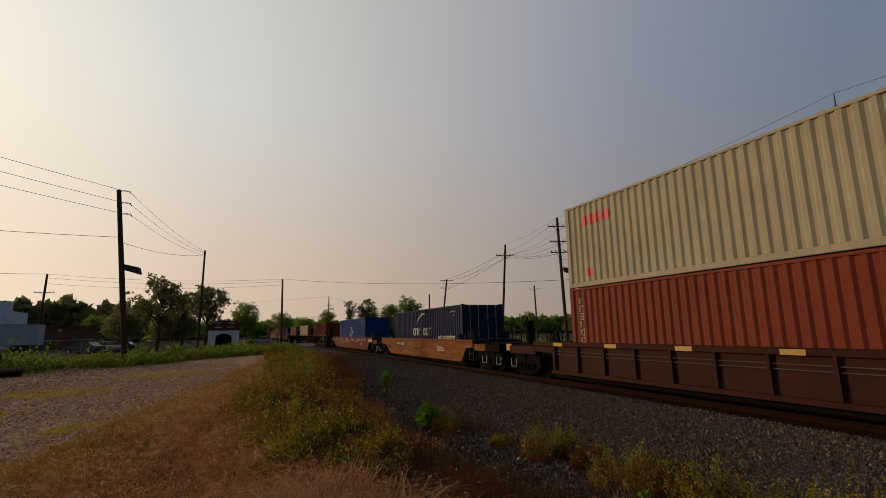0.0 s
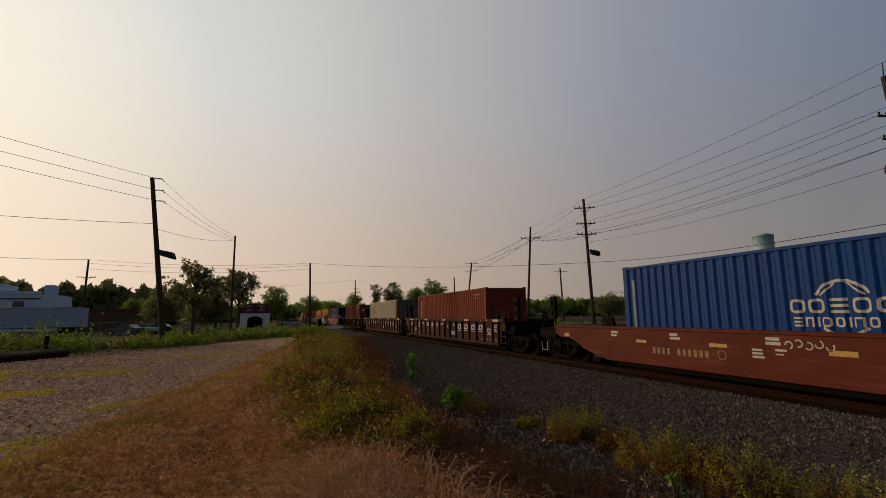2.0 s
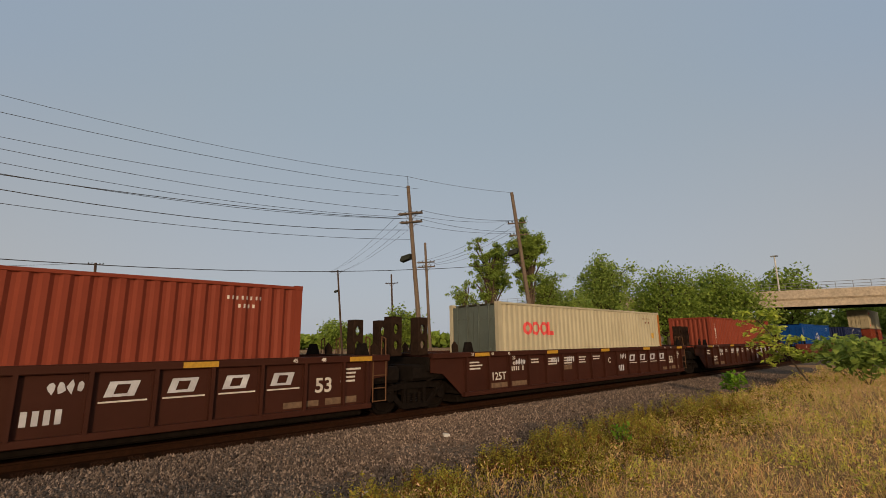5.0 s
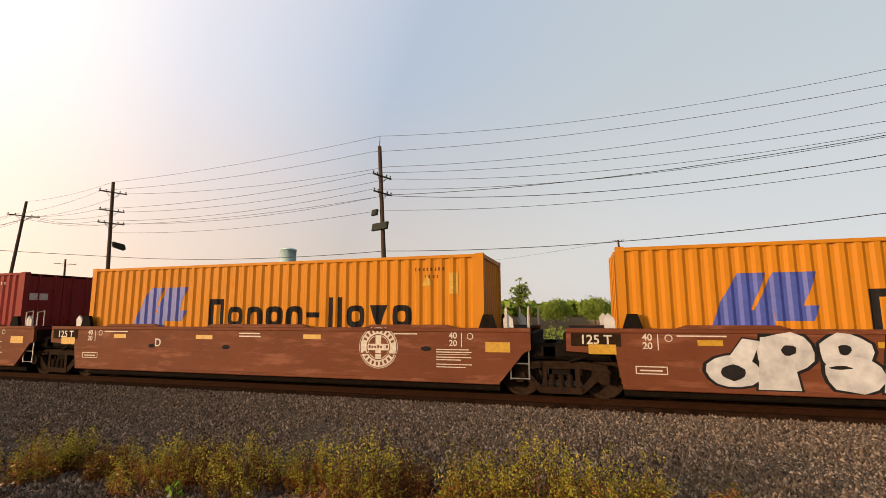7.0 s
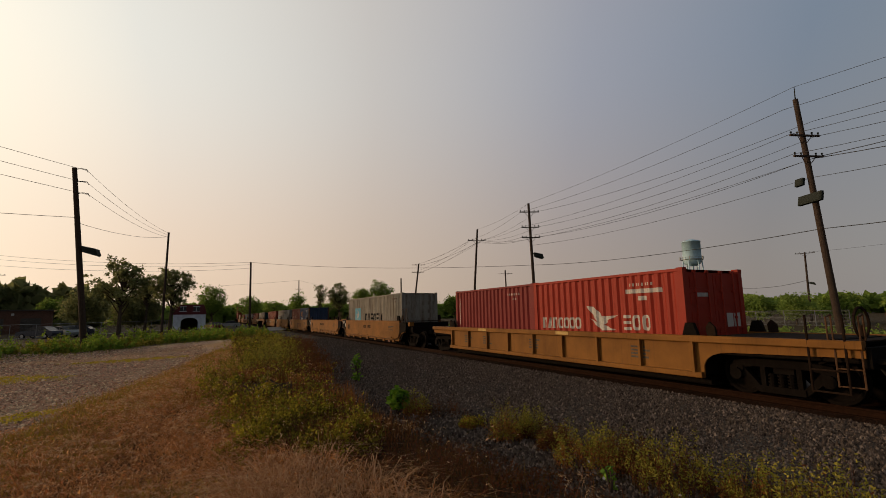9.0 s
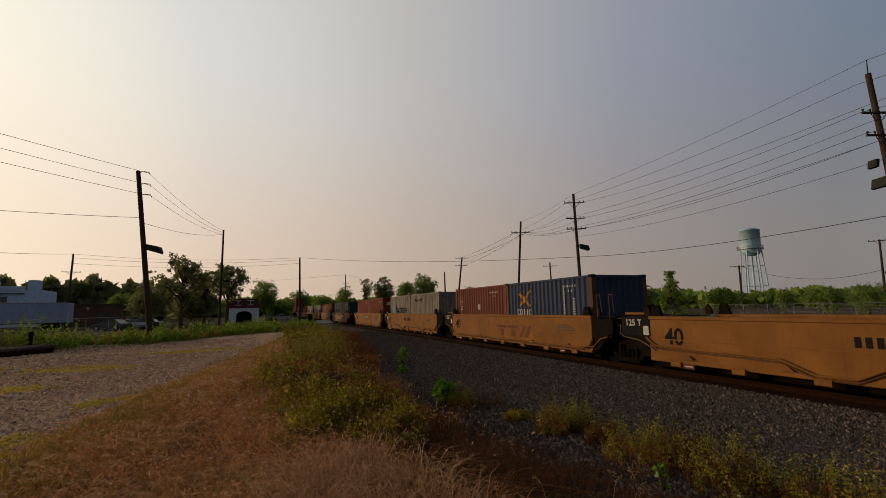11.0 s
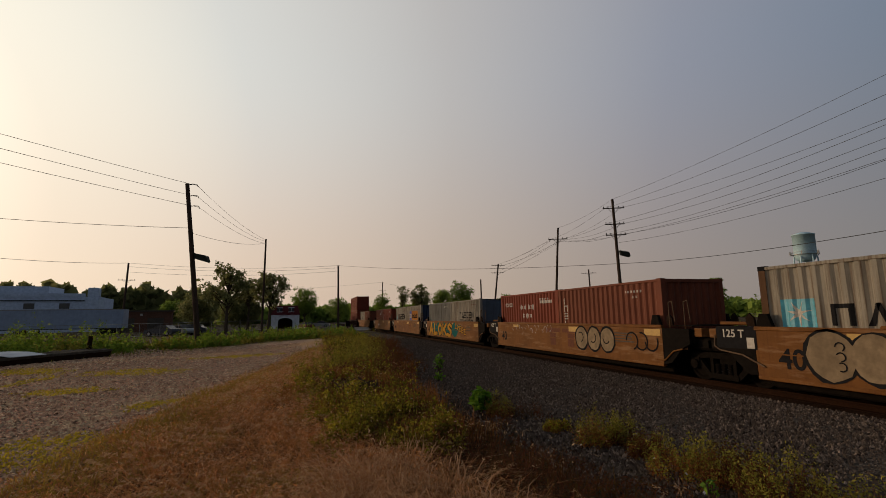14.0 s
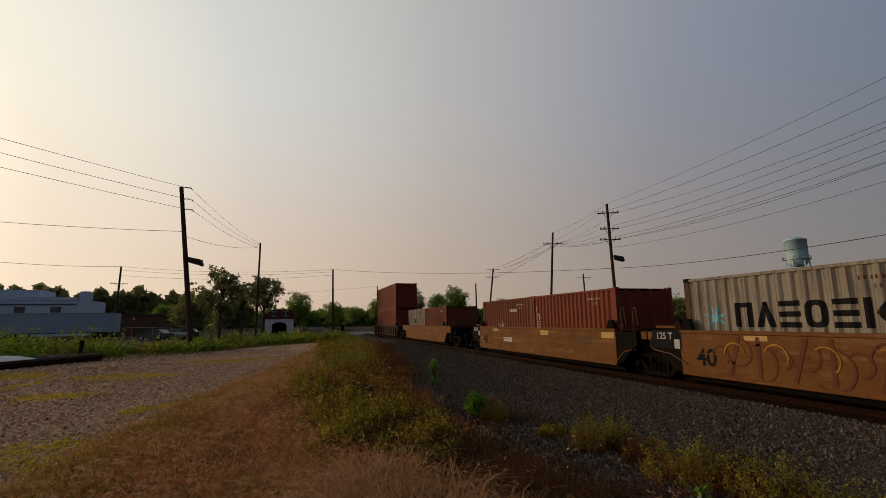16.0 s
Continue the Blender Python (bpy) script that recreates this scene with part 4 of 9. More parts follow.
for i in range(3):
    end_mark(c, FT40, "n", 0.75 - i * 0.24, 1.95, 0.19, 0.3, W)
    end_mark(c, FT40, "s", -0.75 + i * 0.24, 2.2, 0.19, 0.3, W)
# the five smooth brown wells
container(137.4, FT40, HC, M["navy"], "navy blue corrugated container with white block marks and a swoosh", marks=[(W, blocks(-4.55, 1.27, 0.48, "Amw AAm", 0.84, 0.17) + swoosh(-5.1, 1.95, 1.6) + column(-11.55, 2.55, 0.11, 12))], rods=M["galv"])
for u in (152.55, 167.65):
    container(u, FT40, HC, M["orange"], "bright orange corrugated container with black and blue marks", marks=[(K, blocks(-4.42, 1.15, 0.76, "mxgxg-llxvx", 0.66, 0.155)), (M["logoblue"], arrow(-1.72, 1.13, 1.13)), (M["signal"], [rect(-11.35, 1.95, 0.22, 0.5)]), (M["signal"], [[(-10.65, 2.15), (-10.95, 2.15), (-10.8, 2.42)]])], door="n")
c = container(182.8, FT40, HC, M["crimson"], "crimson corrugated container with a faint white mark", door="s", marks=[(W, blocks(-0.8, 1.95, 0.34, "Awl", 0.8, 0.12)), (M["signal"], [[(-11.5, 0.75), (-11.75, 0.75), (-11.62, 1.0)]])])
end_mark(c, FT40, "s", -0.75, 2.1, 0.55, 0.22, W)
container(198.0, FT40, STD, M["brownred"], "brown-red corrugated container, plain and stained")
# yellow ribbed well with two short boxes
container(211.0, FT20, STD, M["crimson"], "twenty-foot red-brown container with white marks", door="s", marks=[(W, column(-0.3, 2.2, 0.2, 5))])
BOXES[-1] = (BOXES[-1][0], 216.95 - FT20 / 2, 0.37)
c = container(210.9, FT20, STD, M["brightred"], "twenty-foot bright red container with white lettering shapes", door="s", marks=[(W, blocks(-0.45, 0.98, 0.36, "mwmAAAA", 0.6, 0.16) + blocks(-4.05, 0.98, 0.42, "eAA", 0.6, 0.2) + [[(-2.75, 1.3), (-3.2, 0.95), (-3.75, 0.97)], [(-2.6, 1.7), (-2.95, 1.65), (-3.45, 1.2), (-3.2, 1.05)], [(-3.0, 1.35), (-3.9, 1.4), (-3.3, 1.2)]] + [rect(-4.2, 2.0, 1.2, 0.12), rect(-4.6, 1.8, 0.3, 0.12)])])
for i in range(2):
    for j in range(2):
        end_mark(c, FT20, "s", 0.55 + 0.3 * i, 0.62 + 0.62 * j, 0.26, 0.36, M["white"])
end_mark(c, FT20, "s", -0.5, 1.9, 0.5, 0.1, W)
# five yellow wells with a pipe along the sill; the second one is empty
container(236.2, FT40, HC, M["pale"], "pale grey corrugated container with black block marks", door="s", marks=[(K, blocks(-4.6, 0.95, 0.72, "mweAek", 0.72, 0.2)), (M["logoteal"], [rect(-1.9, 1.0, 1.5, 1.1)]), (W, star(-2.65, 1.55, 0.5))])
container(266.2, FT20, STD, M["brownred"], "twenty-foot rust-red corrugated container", marks=[(W, column(-0.7, 2.2, 0.24, 5) + [round_poly(-3.1, 1.55, 0.16, 0.16)])])
container(260.1, FT20, STD, M["slate"], "twenty-foot slate blue container with an orange cross mark", marks=[(M["orange"], [[(-1.0, 2.05), (-1.15, 2.15), (-2.05, 1.55), (-1.9, 1.5)], [(-2.1, 2.2), (-1.95, 2.2), (-1.05, 1.55), (-1.2, 1.5)]]), (W, blocks(-0.95, 1.15, 0.26, "AAAAA", 0.7, 0.2) + column(-4.35, 2.25, 0.15, 8) + column(-4.95, 1.8, 0.15, 4))], post=M["rustedge"])
container(281.2, FT20, STD, M["pale"], "twenty-foot stained grey container with blue square and white star", marks=[(M["logoteal"], [rect(-0.8, 1.18, 0.75, 0.66)]), (W, star(-1.17, 1.51, 0.32)), (M["rust"], [round_poly(-1.85, 1.75, 0.14, 0.22, 9)]), (K, blocks(-1.87, 1.22, 0.4, "mweAek", 1.0, 0.38))], post=M["rustedge"])
container(275.1, FT20, STD, M["pale"], "twenty-foot pale grey container with small black marks", marks=[(K, blocks(-0.97, 2.03, 0.2, "mweAek lmme", 0.62, 0.25))])
container(296.2, FT20, STD, M["rust"], "twenty-foot dark red corrugated container", marks=[(W, column(-0.4, 2.0, 0.2, 5))])
c = container(290.1, FT20, STD, M["rust"], "twenty-foot dark red container with a small white end mark", marks=[(W, column(-0.35, 2.1, 0.3, 4)), (M["signal"], [rect(-5.4, 1.6, 0.12, 0.2)])])
for i in range(3):
    end_mark(c, FT20, "s", -0.72 + i * 0.24, 2.05, 0.19, 0.3, W)
# five yellow wells without the pipe
container(315.2, FT20, STD, M["pale"], "twenty-foot pale grey container with blue square and black marks", marks=[(M["logoteal"], [rect(-0.46, 1.15, 0.76, 0.63)]), (W, star(-0.84, 1.46, 0.3)), (K, blocks(-1.53, 1.2, 0.45, "mweAek", 0.93, 0.5))], post=M["rustedge"])
container(309.1, FT20, STD, M["browngrey"], "twenty-foot dull brownish grey corrugated container with dark green doors", door="s", end=M["greendoor"])
container(330.6, FT20, STD, M["rust"], "twenty-foot dark red container with small white stars", marks=[(W, [q for i in range(4) for j in range(2) for q in star6(-2.45 - i * 0.4 - j * 0.2, 1.9 - j * 0.42, 0.15) if i < 4 - j] + blocks(-0.5, 1.95, 0.2, "AAAAA", 0.7, 0.2) + [rect(-4.4, 2.05, 1.1, 0.13)])])
container(324.5, FT20, STD, M["brownred"], "twenty-foot rust-red container with white word set downwards", marks=[(W, column(-0.4, 2.2, 0.26, 5))])
container(346.0, FT20, STD, M["grey"], "twenty-foot dull grey container, plain")
container(339.9, FT20, STD, M["pale"], "twenty-foot rust-stained pale container with two rows of black marks", marks=[(K, blocks(-1.98, 1.37, 0.41, "mweAek", 0.93, 0.24)), (K, blocks(-1.96, 0.98, 0.3, "eewlwmA", 1.1, 0.3))], door="s", end=M["bluedoor"])
container(361.1, FT20, STD, M["pale"], "twenty-foot pale grey container with a teal star and black marks", marks=[(K, blocks(-1.55, 1.25, 0.6, "mweAek", 0.75, 0.2)), (M["logoteal"], star(-0.95, 1.5, 0.42))], post=M["rustedge"])
container(355.0, FT20, STD, M["pale"], "twenty-foot grey container with blue and orange panels", marks=[(M["logoblue"], [rect(-1.1, 1.2, 1.0, 0.9)]), (M["orange"], [rect(-2.1, 1.2, 2.6, 0.9)]), (K, blocks(-2.25, 1.4, 0.42, "AxxAxxA", 0.6, 0.15)), (W, blocks(-1.2, 1.4, 0.42, "AAA", 0.55, 0.12))], end=M["slate"])
container(376.3, FT20, STD, M["brownred"], "twenty-foot red-brown container with scrawled white lines", marks=[(W, [rect(-3.6, 1.9, 0.8, 0.15), [(-2.0, 1.3), (-2.1, 1.3), (-3.2, 1.0), (-3.1, 1.0)], [(-2.6, 1.1), (-2.7, 1.5), (-2.8, 1.1)]])])
container(370.2, FT20, STD, M["rust"], "twenty-foot red container with white word set downwards", door="s", marks=[(W, column(-0.35, 2.1, 0.28, 4))])
container(395.7, FT20, STD, M["pale"], "twenty-foot off-white corrugated container", marks=[(K, blocks(-2.0, 1.3, 0.4, "AAA", 0.72, 0.2))])
container(389.6, FT20, STD, M["brownred"], "twenty-foot rust-red corrugated container", door="s")
container(414.2, FT40, HC, M["rust"], "dark rust-red container under another", door="s")
container(414.2, FT40, HC, M["rust"], "dark rust-red container stacked on top", base=0.37 + HC + 0.01, door="s")


# ---- railway cars ----
WHEELS = {}


def truck(parent, y, dimmed=True):
    """A two-axle truck: side frames with springs, bolster, four wheels on axles."""
    W_ = WHEELS.setdefault(dimmed, {})
    # darker copy of the truck steel, dim light put into its colour
    mat, wheel = (M["shadetruck"], M["shadetruck"]) if dimmed else (M["frame"], M["wheel"])
    if not W_:
        # cast side frame: top bar, slanting legs down to the spring seat, columns, bearing boxes
        s = Shape().plate([(-1.02, 0.6), (-0.95, 0.74), (-0.5, 0.8), (0.5, 0.8), (0.95, 0.74), (1.02, 0.6), (0.95, 0.58), (0.5, 0.64), (-0.5, 0.64), (-0.95, 0.58)], -1.07, -0.95)
        s.plate([(-0.45, 0.11), (0.45, 0.11), (0.45, 0.25), (-0.45, 0.25)], -1.09, -0.93)
        for q in (-1, 1):
            s.plate([(q * 0.3, 0.25), (q * 0.4, 0.25), (q * 0.4, 0.64), (q * 0.3, 0.64)], -1.07, -0.95)
            s.plate([(q * 0.45, 0.11), (q * 0.42, 0.25), (q * 0.74, 0.6), (q * 0.95, 0.58), (q * 0.8, 0.42)], -1.07, -0.95)
            s.rod((-1.15, q * 0.89, 0.46), (-0.95, q * 0.89, 0.46), 0.13, 0.13, 12)
            s.box(-1.1, -0.96, q * 0.89 - 0.14, q * 0.89 + 0.14, 0.52, 0.64)
        W_["f"] = s.mesh("side_frame", mat)
        s = Shape()
        for k in range(4):
            s.rod((0, 0, 0.01 + k * 0.065), (0, 0, 0.045 + k * 0.065), 0.08, 0.08, 10)
        s.rod((0, 0, 0), (0, 0, 0.26), 0.05, 0.05, 8)
        W_["s"] = s.mesh("spring", mat)
        W_["b"] = Shape().box(-0.95, 0.95, -0.2, 0.2, 0.45, 0.82, 0.05).mesh("bolster", M["steel"])
        s = Shape()
        r = 0.46
        rings = [(0.0, 0.0), (0.12, 0.0), (0.14, 0.05), (0.36, 0.045), (0.4, 0.0), (r, 0.0), (r, 0.1), (r + 0.03, 0.125), (r + 0.03, 0.14), (0.0, 0.14)]
        n = 28
        for q, x in rings:
            s.v += [(x, q * math.cos(i * 2 * math.pi / n), r + q * math.sin(i * 2 * math.pi / n)) for i in range(n)]
        for j in range(len(rings) - 1):
            for i in range(n):
                s.f.append((j * n + i, j * n + (i + 1) % n, (j + 1) * n + (i + 1) % n, (j + 1) * n + i))
        W_["w"] = s.mesh("wheel", wheel)
        W_["a"] = Shape().rod((-0.75, 0, r), (0.75, 0, r), 0.085, 0.085, 10).mesh("axle", M["steel"])
    t = part("truck", W_["b"], None, parent, at=pose(0, y, 0))
    for rz in (0, 180):
        part("side_frame", W_["f"], None, t, at=pose(0, 0, 0, 0, 0, rz))
        for yy in (-0.19, 0.0, 0.19):
            part("spring", W_["s"], None, t, at=pose(-1.02 if rz == 0 else 1.02, yy, 0.25))
    for yy in (-0.89, 0.89):
        part("axle", W_["a"], None, t, at=pose(0, yy, 0))
        for rz in (0, 180):
            part("wheel", W_["w"], None, t, at=pose(-0.82 if rz == 0 else 0.82, yy, 0, 0, 0, rz))
    return t


def ladder(parent, x, y, z0, z1, mat, w=0.4):
    s = Shape()
    s.rod((x, y - w / 2, z0), (x, y - w / 2, z1), 0.018, 0.018, 6).rod((x, y + w / 2, z0), (x, y + w / 2, z1), 0.018, 0.018, 6)
    n = max(2, int((z1 - z0) / 0.32))
    for k in range(n):
        z = z0 + 0.02 + k * 0.32
        s.rod((x, y - w / 2, z), (x, y + w / 2, z), 0.014, 0.014, 6)
    part("ladder", s, mat, parent)


def stencil(parent, text, size, y, z, x=-1.426, mat=None):
    part("lettering", letters(text, size, mat or M["decal"]), None, parent, at=facing("w", x, y, z))


def bars(parent, y, z, w, n, h=0.05, gap=0.04, x=-1.425, mat=None, seed=1):
    """Lines of small print as plain bars."""
    r = random.Random(seed)
    s = Shape()
    for i in range(n):
        zz = z - i * (h + gap)
        s.box(x - 0.003, x, y - w * r.uniform(0.65, 1.0), y, zz - h, zz)
    part("small_print", s, mat or M["decal"], parent)


def characters(parent, y, z, n, w, h, x, mat=None):
    """A row of painted characters as plain upright bars."""
    for i in range(n):
        if i != 4:
            part("character", Shape().box(x - 0.003, x, y - i * w * 1.35 - w * 0.78, y - i * w * 1.35, z, z + h), mat or M["decal"], parent)


def flat_mark(parent, name, polys, mat, x=-1.424, label=""):
    for turn, item in enumerate(polys):
        s = Shape()
        for p in (item if isinstance(item, Joined) else [item]):
            s.plate(p, x - 0.0035 - 0.0008 * (turn % 2), x)
        part(name, s, mat, parent, label)


def blob(r, y, z, w, h, n=12, jag=0.18):
    """A rounded, uneven outline, as sprayed letters have."""
    return [(y + w / 2 * math.cos(a) * (1 + r.uniform(-jag, jag)), z + h / 2 * math.sin(a) * (1 + r.uniform(-jag, jag))) for a in [i * 2 * math.pi / n for i in range(n)]]


def end_gear(c, y0, y1, ztop, mat, handwheel=False):
    """An open end beyond the side sill: side beams, deck, brake gear, stanchions."""
    a, b = min(y0, y1), max(y0, y1)
    out = y0 if abs(y0) > abs(y1) else y1
    for sx in (-1, 1):
        part("end_sill", Shape().box(sx * 1.3 - 0.07, sx * 1.3 + 0.07, a, b, ztop - 0.52, ztop - 0.2, 0.02), mat, c)
        for yy in (a + 0.12, b - 0.12):
            part("stanchion", Shape().rod((sx * 1.28, yy, ztop - 0.3), (sx * 1.28, yy, ztop + 0.5), 0.028, 0.028, 6).box(sx * 1.28 - 0.03, sx * 1.28 + 0.03, yy - 0.07, yy + 0.07, ztop - 0.3, ztop - 0.1), M["steel"], c)
    part("end_deck", Shape().box(-1.22, 1.22, a, b, ztop - 0.2, ztop - 0.14), M["steel"], c)
    s = Shape().box(-1.15, 1.15, a + 0.05, b - 0.05, 0.5, ztop - 0.25, 0.06)
    s.rod((-1.2, (a + b) / 2 + 0.2, 0.75), (1.2, (a + b) / 2 + 0.2, 0.75), 0.17, 0.17, 10)
    part("brake_gear", s, M["steel"], c)
    part("coupler", Shape().box(-0.16, 0.16, out - 0.5, out + 0.5, 0.72, 0.98, 0.04), M["steel"], c)
    part("step", Shape().path([(-1.3, out, 0.7), (-1.3, out, 0.38), (-1.3, out - 0.4 * (1 if out > 0 else -1), 0.38), (-1.3, out - 0.4 * (1 if out > 0 else -1), 0.7)], 0.016), M["galv"], c)
    if handwheel:
        yy, zc = b - 0.4, ztop + 0.8
        part("brake_stand", Shape().plate([(yy - 0.22, ztop - 0.2), (yy, ztop - 0.2), (yy + 0.12, zc - 0.35), (yy + 0.2, zc + 0.02), (yy - 0.12, zc + 0.02), (yy - 0.06, zc - 0.35)], -0.75, -0.45), M["steel"], c)
        w = Shape()
        for k in range(16):
            p, q = k * math.pi / 8, (k + 1) * math.pi / 8
            w.rod((-0.8, yy + 0.22 * math.cos(p), zc + 0.22 * math.sin(p)), (-0.8, yy + 0.22 * math.cos(q), zc + 0.22 * math.sin(q)), 0.022, 0.022, 6)
        for k in range(5):
            w.rod((-0.8, yy, zc), (-0.8, yy + 0.22 * math.cos(k * 1.257), zc + 0.22 * math.sin(k * 1.257)), 0.014, 0.014, 5)
        part("brake_wheel", w, M["steel"], c)


def car(uc, kind, label, paint_mat, fb, ft, rb, rt, ztop, trucks, zmid=1.0, ribs=0, pipe=False, dip=False, dark_ends=False, stands=(), rear=(), front=(), group="well cars of the train"):
    """A container well car. y offsets from uc of its bottom and top edge, front (negative) and rear."""
    c = thing("well_car", label, "rail car", group)
    zb = 0.33
    prof = [(fb, zb), (rb, zb), (rb + (0.8 if ribs == 15 else 0.05 if kind == "ribbed" else 0.12), zmid), (rt, zmid + 0.05), (rt, ztop - 0.1), (ft, ztop - 0.1), (ft, zmid + 0.05), (fb - 0.55 if kind != "ribbed" else fb - 0.1, zmid)]
    if rear:
        prof[2:3] = rear         # the lower edge's sweep up to the rear coupling
    if front:
        prof[-1:] = front
    for sx, nm in ((-1, "side_sill"), (1, "side_sill")):
        if kind == "ribbed":
            x0, x1 = (-1.36, -1.32) if sx < 0 else (1.32, 1.36)
        else:
            x0, x1 = (-1.42, -1.33) if sx < 0 else (1.33, 1.42)
        if dark_ends:
            # the painted side stops at the well; blackened plates carry on to the couplings
            one = dark_ends == "rear"
            nose = [(ft, ztop - 0.1), (ft, zmid - 0.15), (fb - 0.75, zmid - 0.15), (fb - 0.3, zb + 0.1)] if one else [(fb - 0.02, ztop - 0.1)]
            side = part(nm, Shape().plate([(fb, zb), (rb, zb), (rb + 0.02, ztop - 0.1)] + nose, x0, x1), paint_mat, c)
            for y0, y1, q in ((fb - 0.02, ft, -1), (rb + 0.02, rt, 1))[1 if one else 0:]:
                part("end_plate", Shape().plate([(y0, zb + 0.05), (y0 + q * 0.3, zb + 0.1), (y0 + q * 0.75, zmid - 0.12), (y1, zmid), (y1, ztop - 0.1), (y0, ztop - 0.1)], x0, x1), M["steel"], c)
        else:
            side = part(nm, Shape().plate(prof, x0, x1), paint_mat, c)
        xo = 1.46 if kind == "ribbed" else 1.432
        q0, q1 = sorted((sx * xo, sx * 1.3))
        part("top_chord", Shape().box(q0, q1, fb if dark_ends is True else ft, rb if dark_ends else rt, ztop - 0.16 if kind == "ribbed" else ztop - 0.1, ztop, 0.02), paint_mat, c)
        part("bottom_chord", Shape().box(q0, q1, fb, rb, zb - 0.03, zb + (0.1 if kind == "ribbed" else 0.06), 0.015), paint_mat, c)
        if ribs:
            rm = Shape()
            rm.plate([(-0.035, zb + 0.08), (0.035, zb + 0.08), (0.035, ztop - 0.14), (-0.035, ztop - 0.14)], -1.46, -1.35)
            rm.plate([(-0.1, ztop - 0.14), (0.1, ztop - 0.14), (0.03, zb + 0.3), (-0.03, zb + 0.3)], -1.375, -1.355)
            rmesh = rm.mesh("rib", paint_mat)
            for yy in ([fb + 0.12] + [-7.17 + i for i in range(15)] + [rb - 0.12] if ribs == 15 else [fb + 0.2 + (rb - fb - 0.4) * i / (ribs - 1) for i in range(ribs)]):
                part("rib", rmesh, None, side, at=pose(0, yy, 0) if sx < 0 else pose(0, yy, 0, 0, 0, 180))
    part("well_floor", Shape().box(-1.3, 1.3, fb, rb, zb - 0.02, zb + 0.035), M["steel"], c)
    # added slab: blocks the sun and stands in for shade under the sill
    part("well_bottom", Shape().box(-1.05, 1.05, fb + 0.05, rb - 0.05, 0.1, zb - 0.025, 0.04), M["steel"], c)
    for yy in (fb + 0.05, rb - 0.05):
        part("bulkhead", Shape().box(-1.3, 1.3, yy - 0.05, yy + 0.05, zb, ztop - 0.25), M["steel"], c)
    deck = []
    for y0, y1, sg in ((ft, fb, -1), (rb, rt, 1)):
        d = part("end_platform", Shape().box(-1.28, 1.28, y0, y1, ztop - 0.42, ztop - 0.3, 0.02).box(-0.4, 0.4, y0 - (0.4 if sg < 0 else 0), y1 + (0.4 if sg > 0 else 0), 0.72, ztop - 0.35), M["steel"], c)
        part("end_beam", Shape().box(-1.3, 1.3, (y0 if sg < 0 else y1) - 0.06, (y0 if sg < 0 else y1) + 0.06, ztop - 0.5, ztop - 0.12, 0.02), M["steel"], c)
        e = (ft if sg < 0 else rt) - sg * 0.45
        # gear block enlarged to black out the gap between cars
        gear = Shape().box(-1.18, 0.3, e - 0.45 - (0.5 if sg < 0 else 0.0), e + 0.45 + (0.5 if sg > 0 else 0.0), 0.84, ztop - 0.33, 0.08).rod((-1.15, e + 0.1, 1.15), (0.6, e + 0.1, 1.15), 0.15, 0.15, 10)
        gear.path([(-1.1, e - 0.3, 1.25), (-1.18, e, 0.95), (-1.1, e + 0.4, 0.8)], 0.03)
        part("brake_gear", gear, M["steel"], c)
        part("walkway", Shape().box(-1.2, 1.2, min(y0, y1) + 0.1, max(y0, y1) - 0.05, ztop - 0.04, ztop - 0.015), M["frame"], c)
        deck.append(d)
    if kind == "smooth":
        part("side_seam", Shape().box(-1.43, -1.41, fb if dark_ends else fb - 0.3, rb if dark_ends else rb + 0.08, 0.9, 0.925), paint_mat, c)
    # container guides at the well's corners
    for yy in (fb + 0.25, rb - 0.25):
        for sx in (-1, 1):
            g = Shape().plate([(yy - 0.2, ztop), (yy + 0.2, ztop), (yy + 0.1, ztop + 0.3), (yy - 0.1, ztop + 0.3)], sx * 1.36 - 0.05, sx * 1.36 + 0.05)
            part("corner_guide", g, M["steel"], c)
            b = Shape().plate([(-0.12, 0), (0.1, 0), (0.12, 0.2), (0.02, 0.32), (-0.1, 0.2)], sx * 1.25 - 0.03, sx * 1.25 + 0.03)
            part("guide_plate", b, M["spray"] if paint_mat is M["brown"] else M["frame"], c, at=pose(0, yy + (0.45 if yy > 0 else -0.45), ztop))
    # ladders and handrails at the ends
    hm = M["decal"] if kind == "smooth" and paint_mat is M["brown"] else M["rustedge"]
    if dark_ends:
        ladder(c, -1.36, ft + 0.46, 0.84, ztop + 0.1, M["rustedge"], 0.58)
        for yy in (ft + 0.17, ft + 0.75):
            part("grab_iron", Shape().path([(-1.36, yy, ztop + 0.08), (-1.36, yy, ztop + 0.66), (-1.32, yy - 0.1, ztop + 0.7), (-1.3, yy - 0.14, ztop + 0.1)], 0.016), M["dust"], c)
        part("air_pipe", Shape().path([(-1.45, fb + 0.3, 0.5), (-1.45, fb - 0.1, 0.5), (-1.445, fb - 0.45, 0.78), (-1.44, fb - 0.8, 0.86)], 0.022, 6), paint_mat, c)
        part("air_pipe", Shape().path([(-1.45, rb - 0.2, 0.6), (-1.45, rb + 0.35, 0.84), (-1.44, rt - 0.1, 0.92), (-1.44, rt + 0.06, 1.02), (-1.43, rt + 0.02, 1.3)], 0.02, 6), M["dust"], c)
        for y0, y1 in ((ft - 0.32, ft - 0.07), (rt + 0.07, rt + 0.32)):
            part("deck_pad", Shape().box(-1.3, -1.02, y0, y1, ztop - 0.32, ztop - 0.08, 0.02), paint_mat, c)
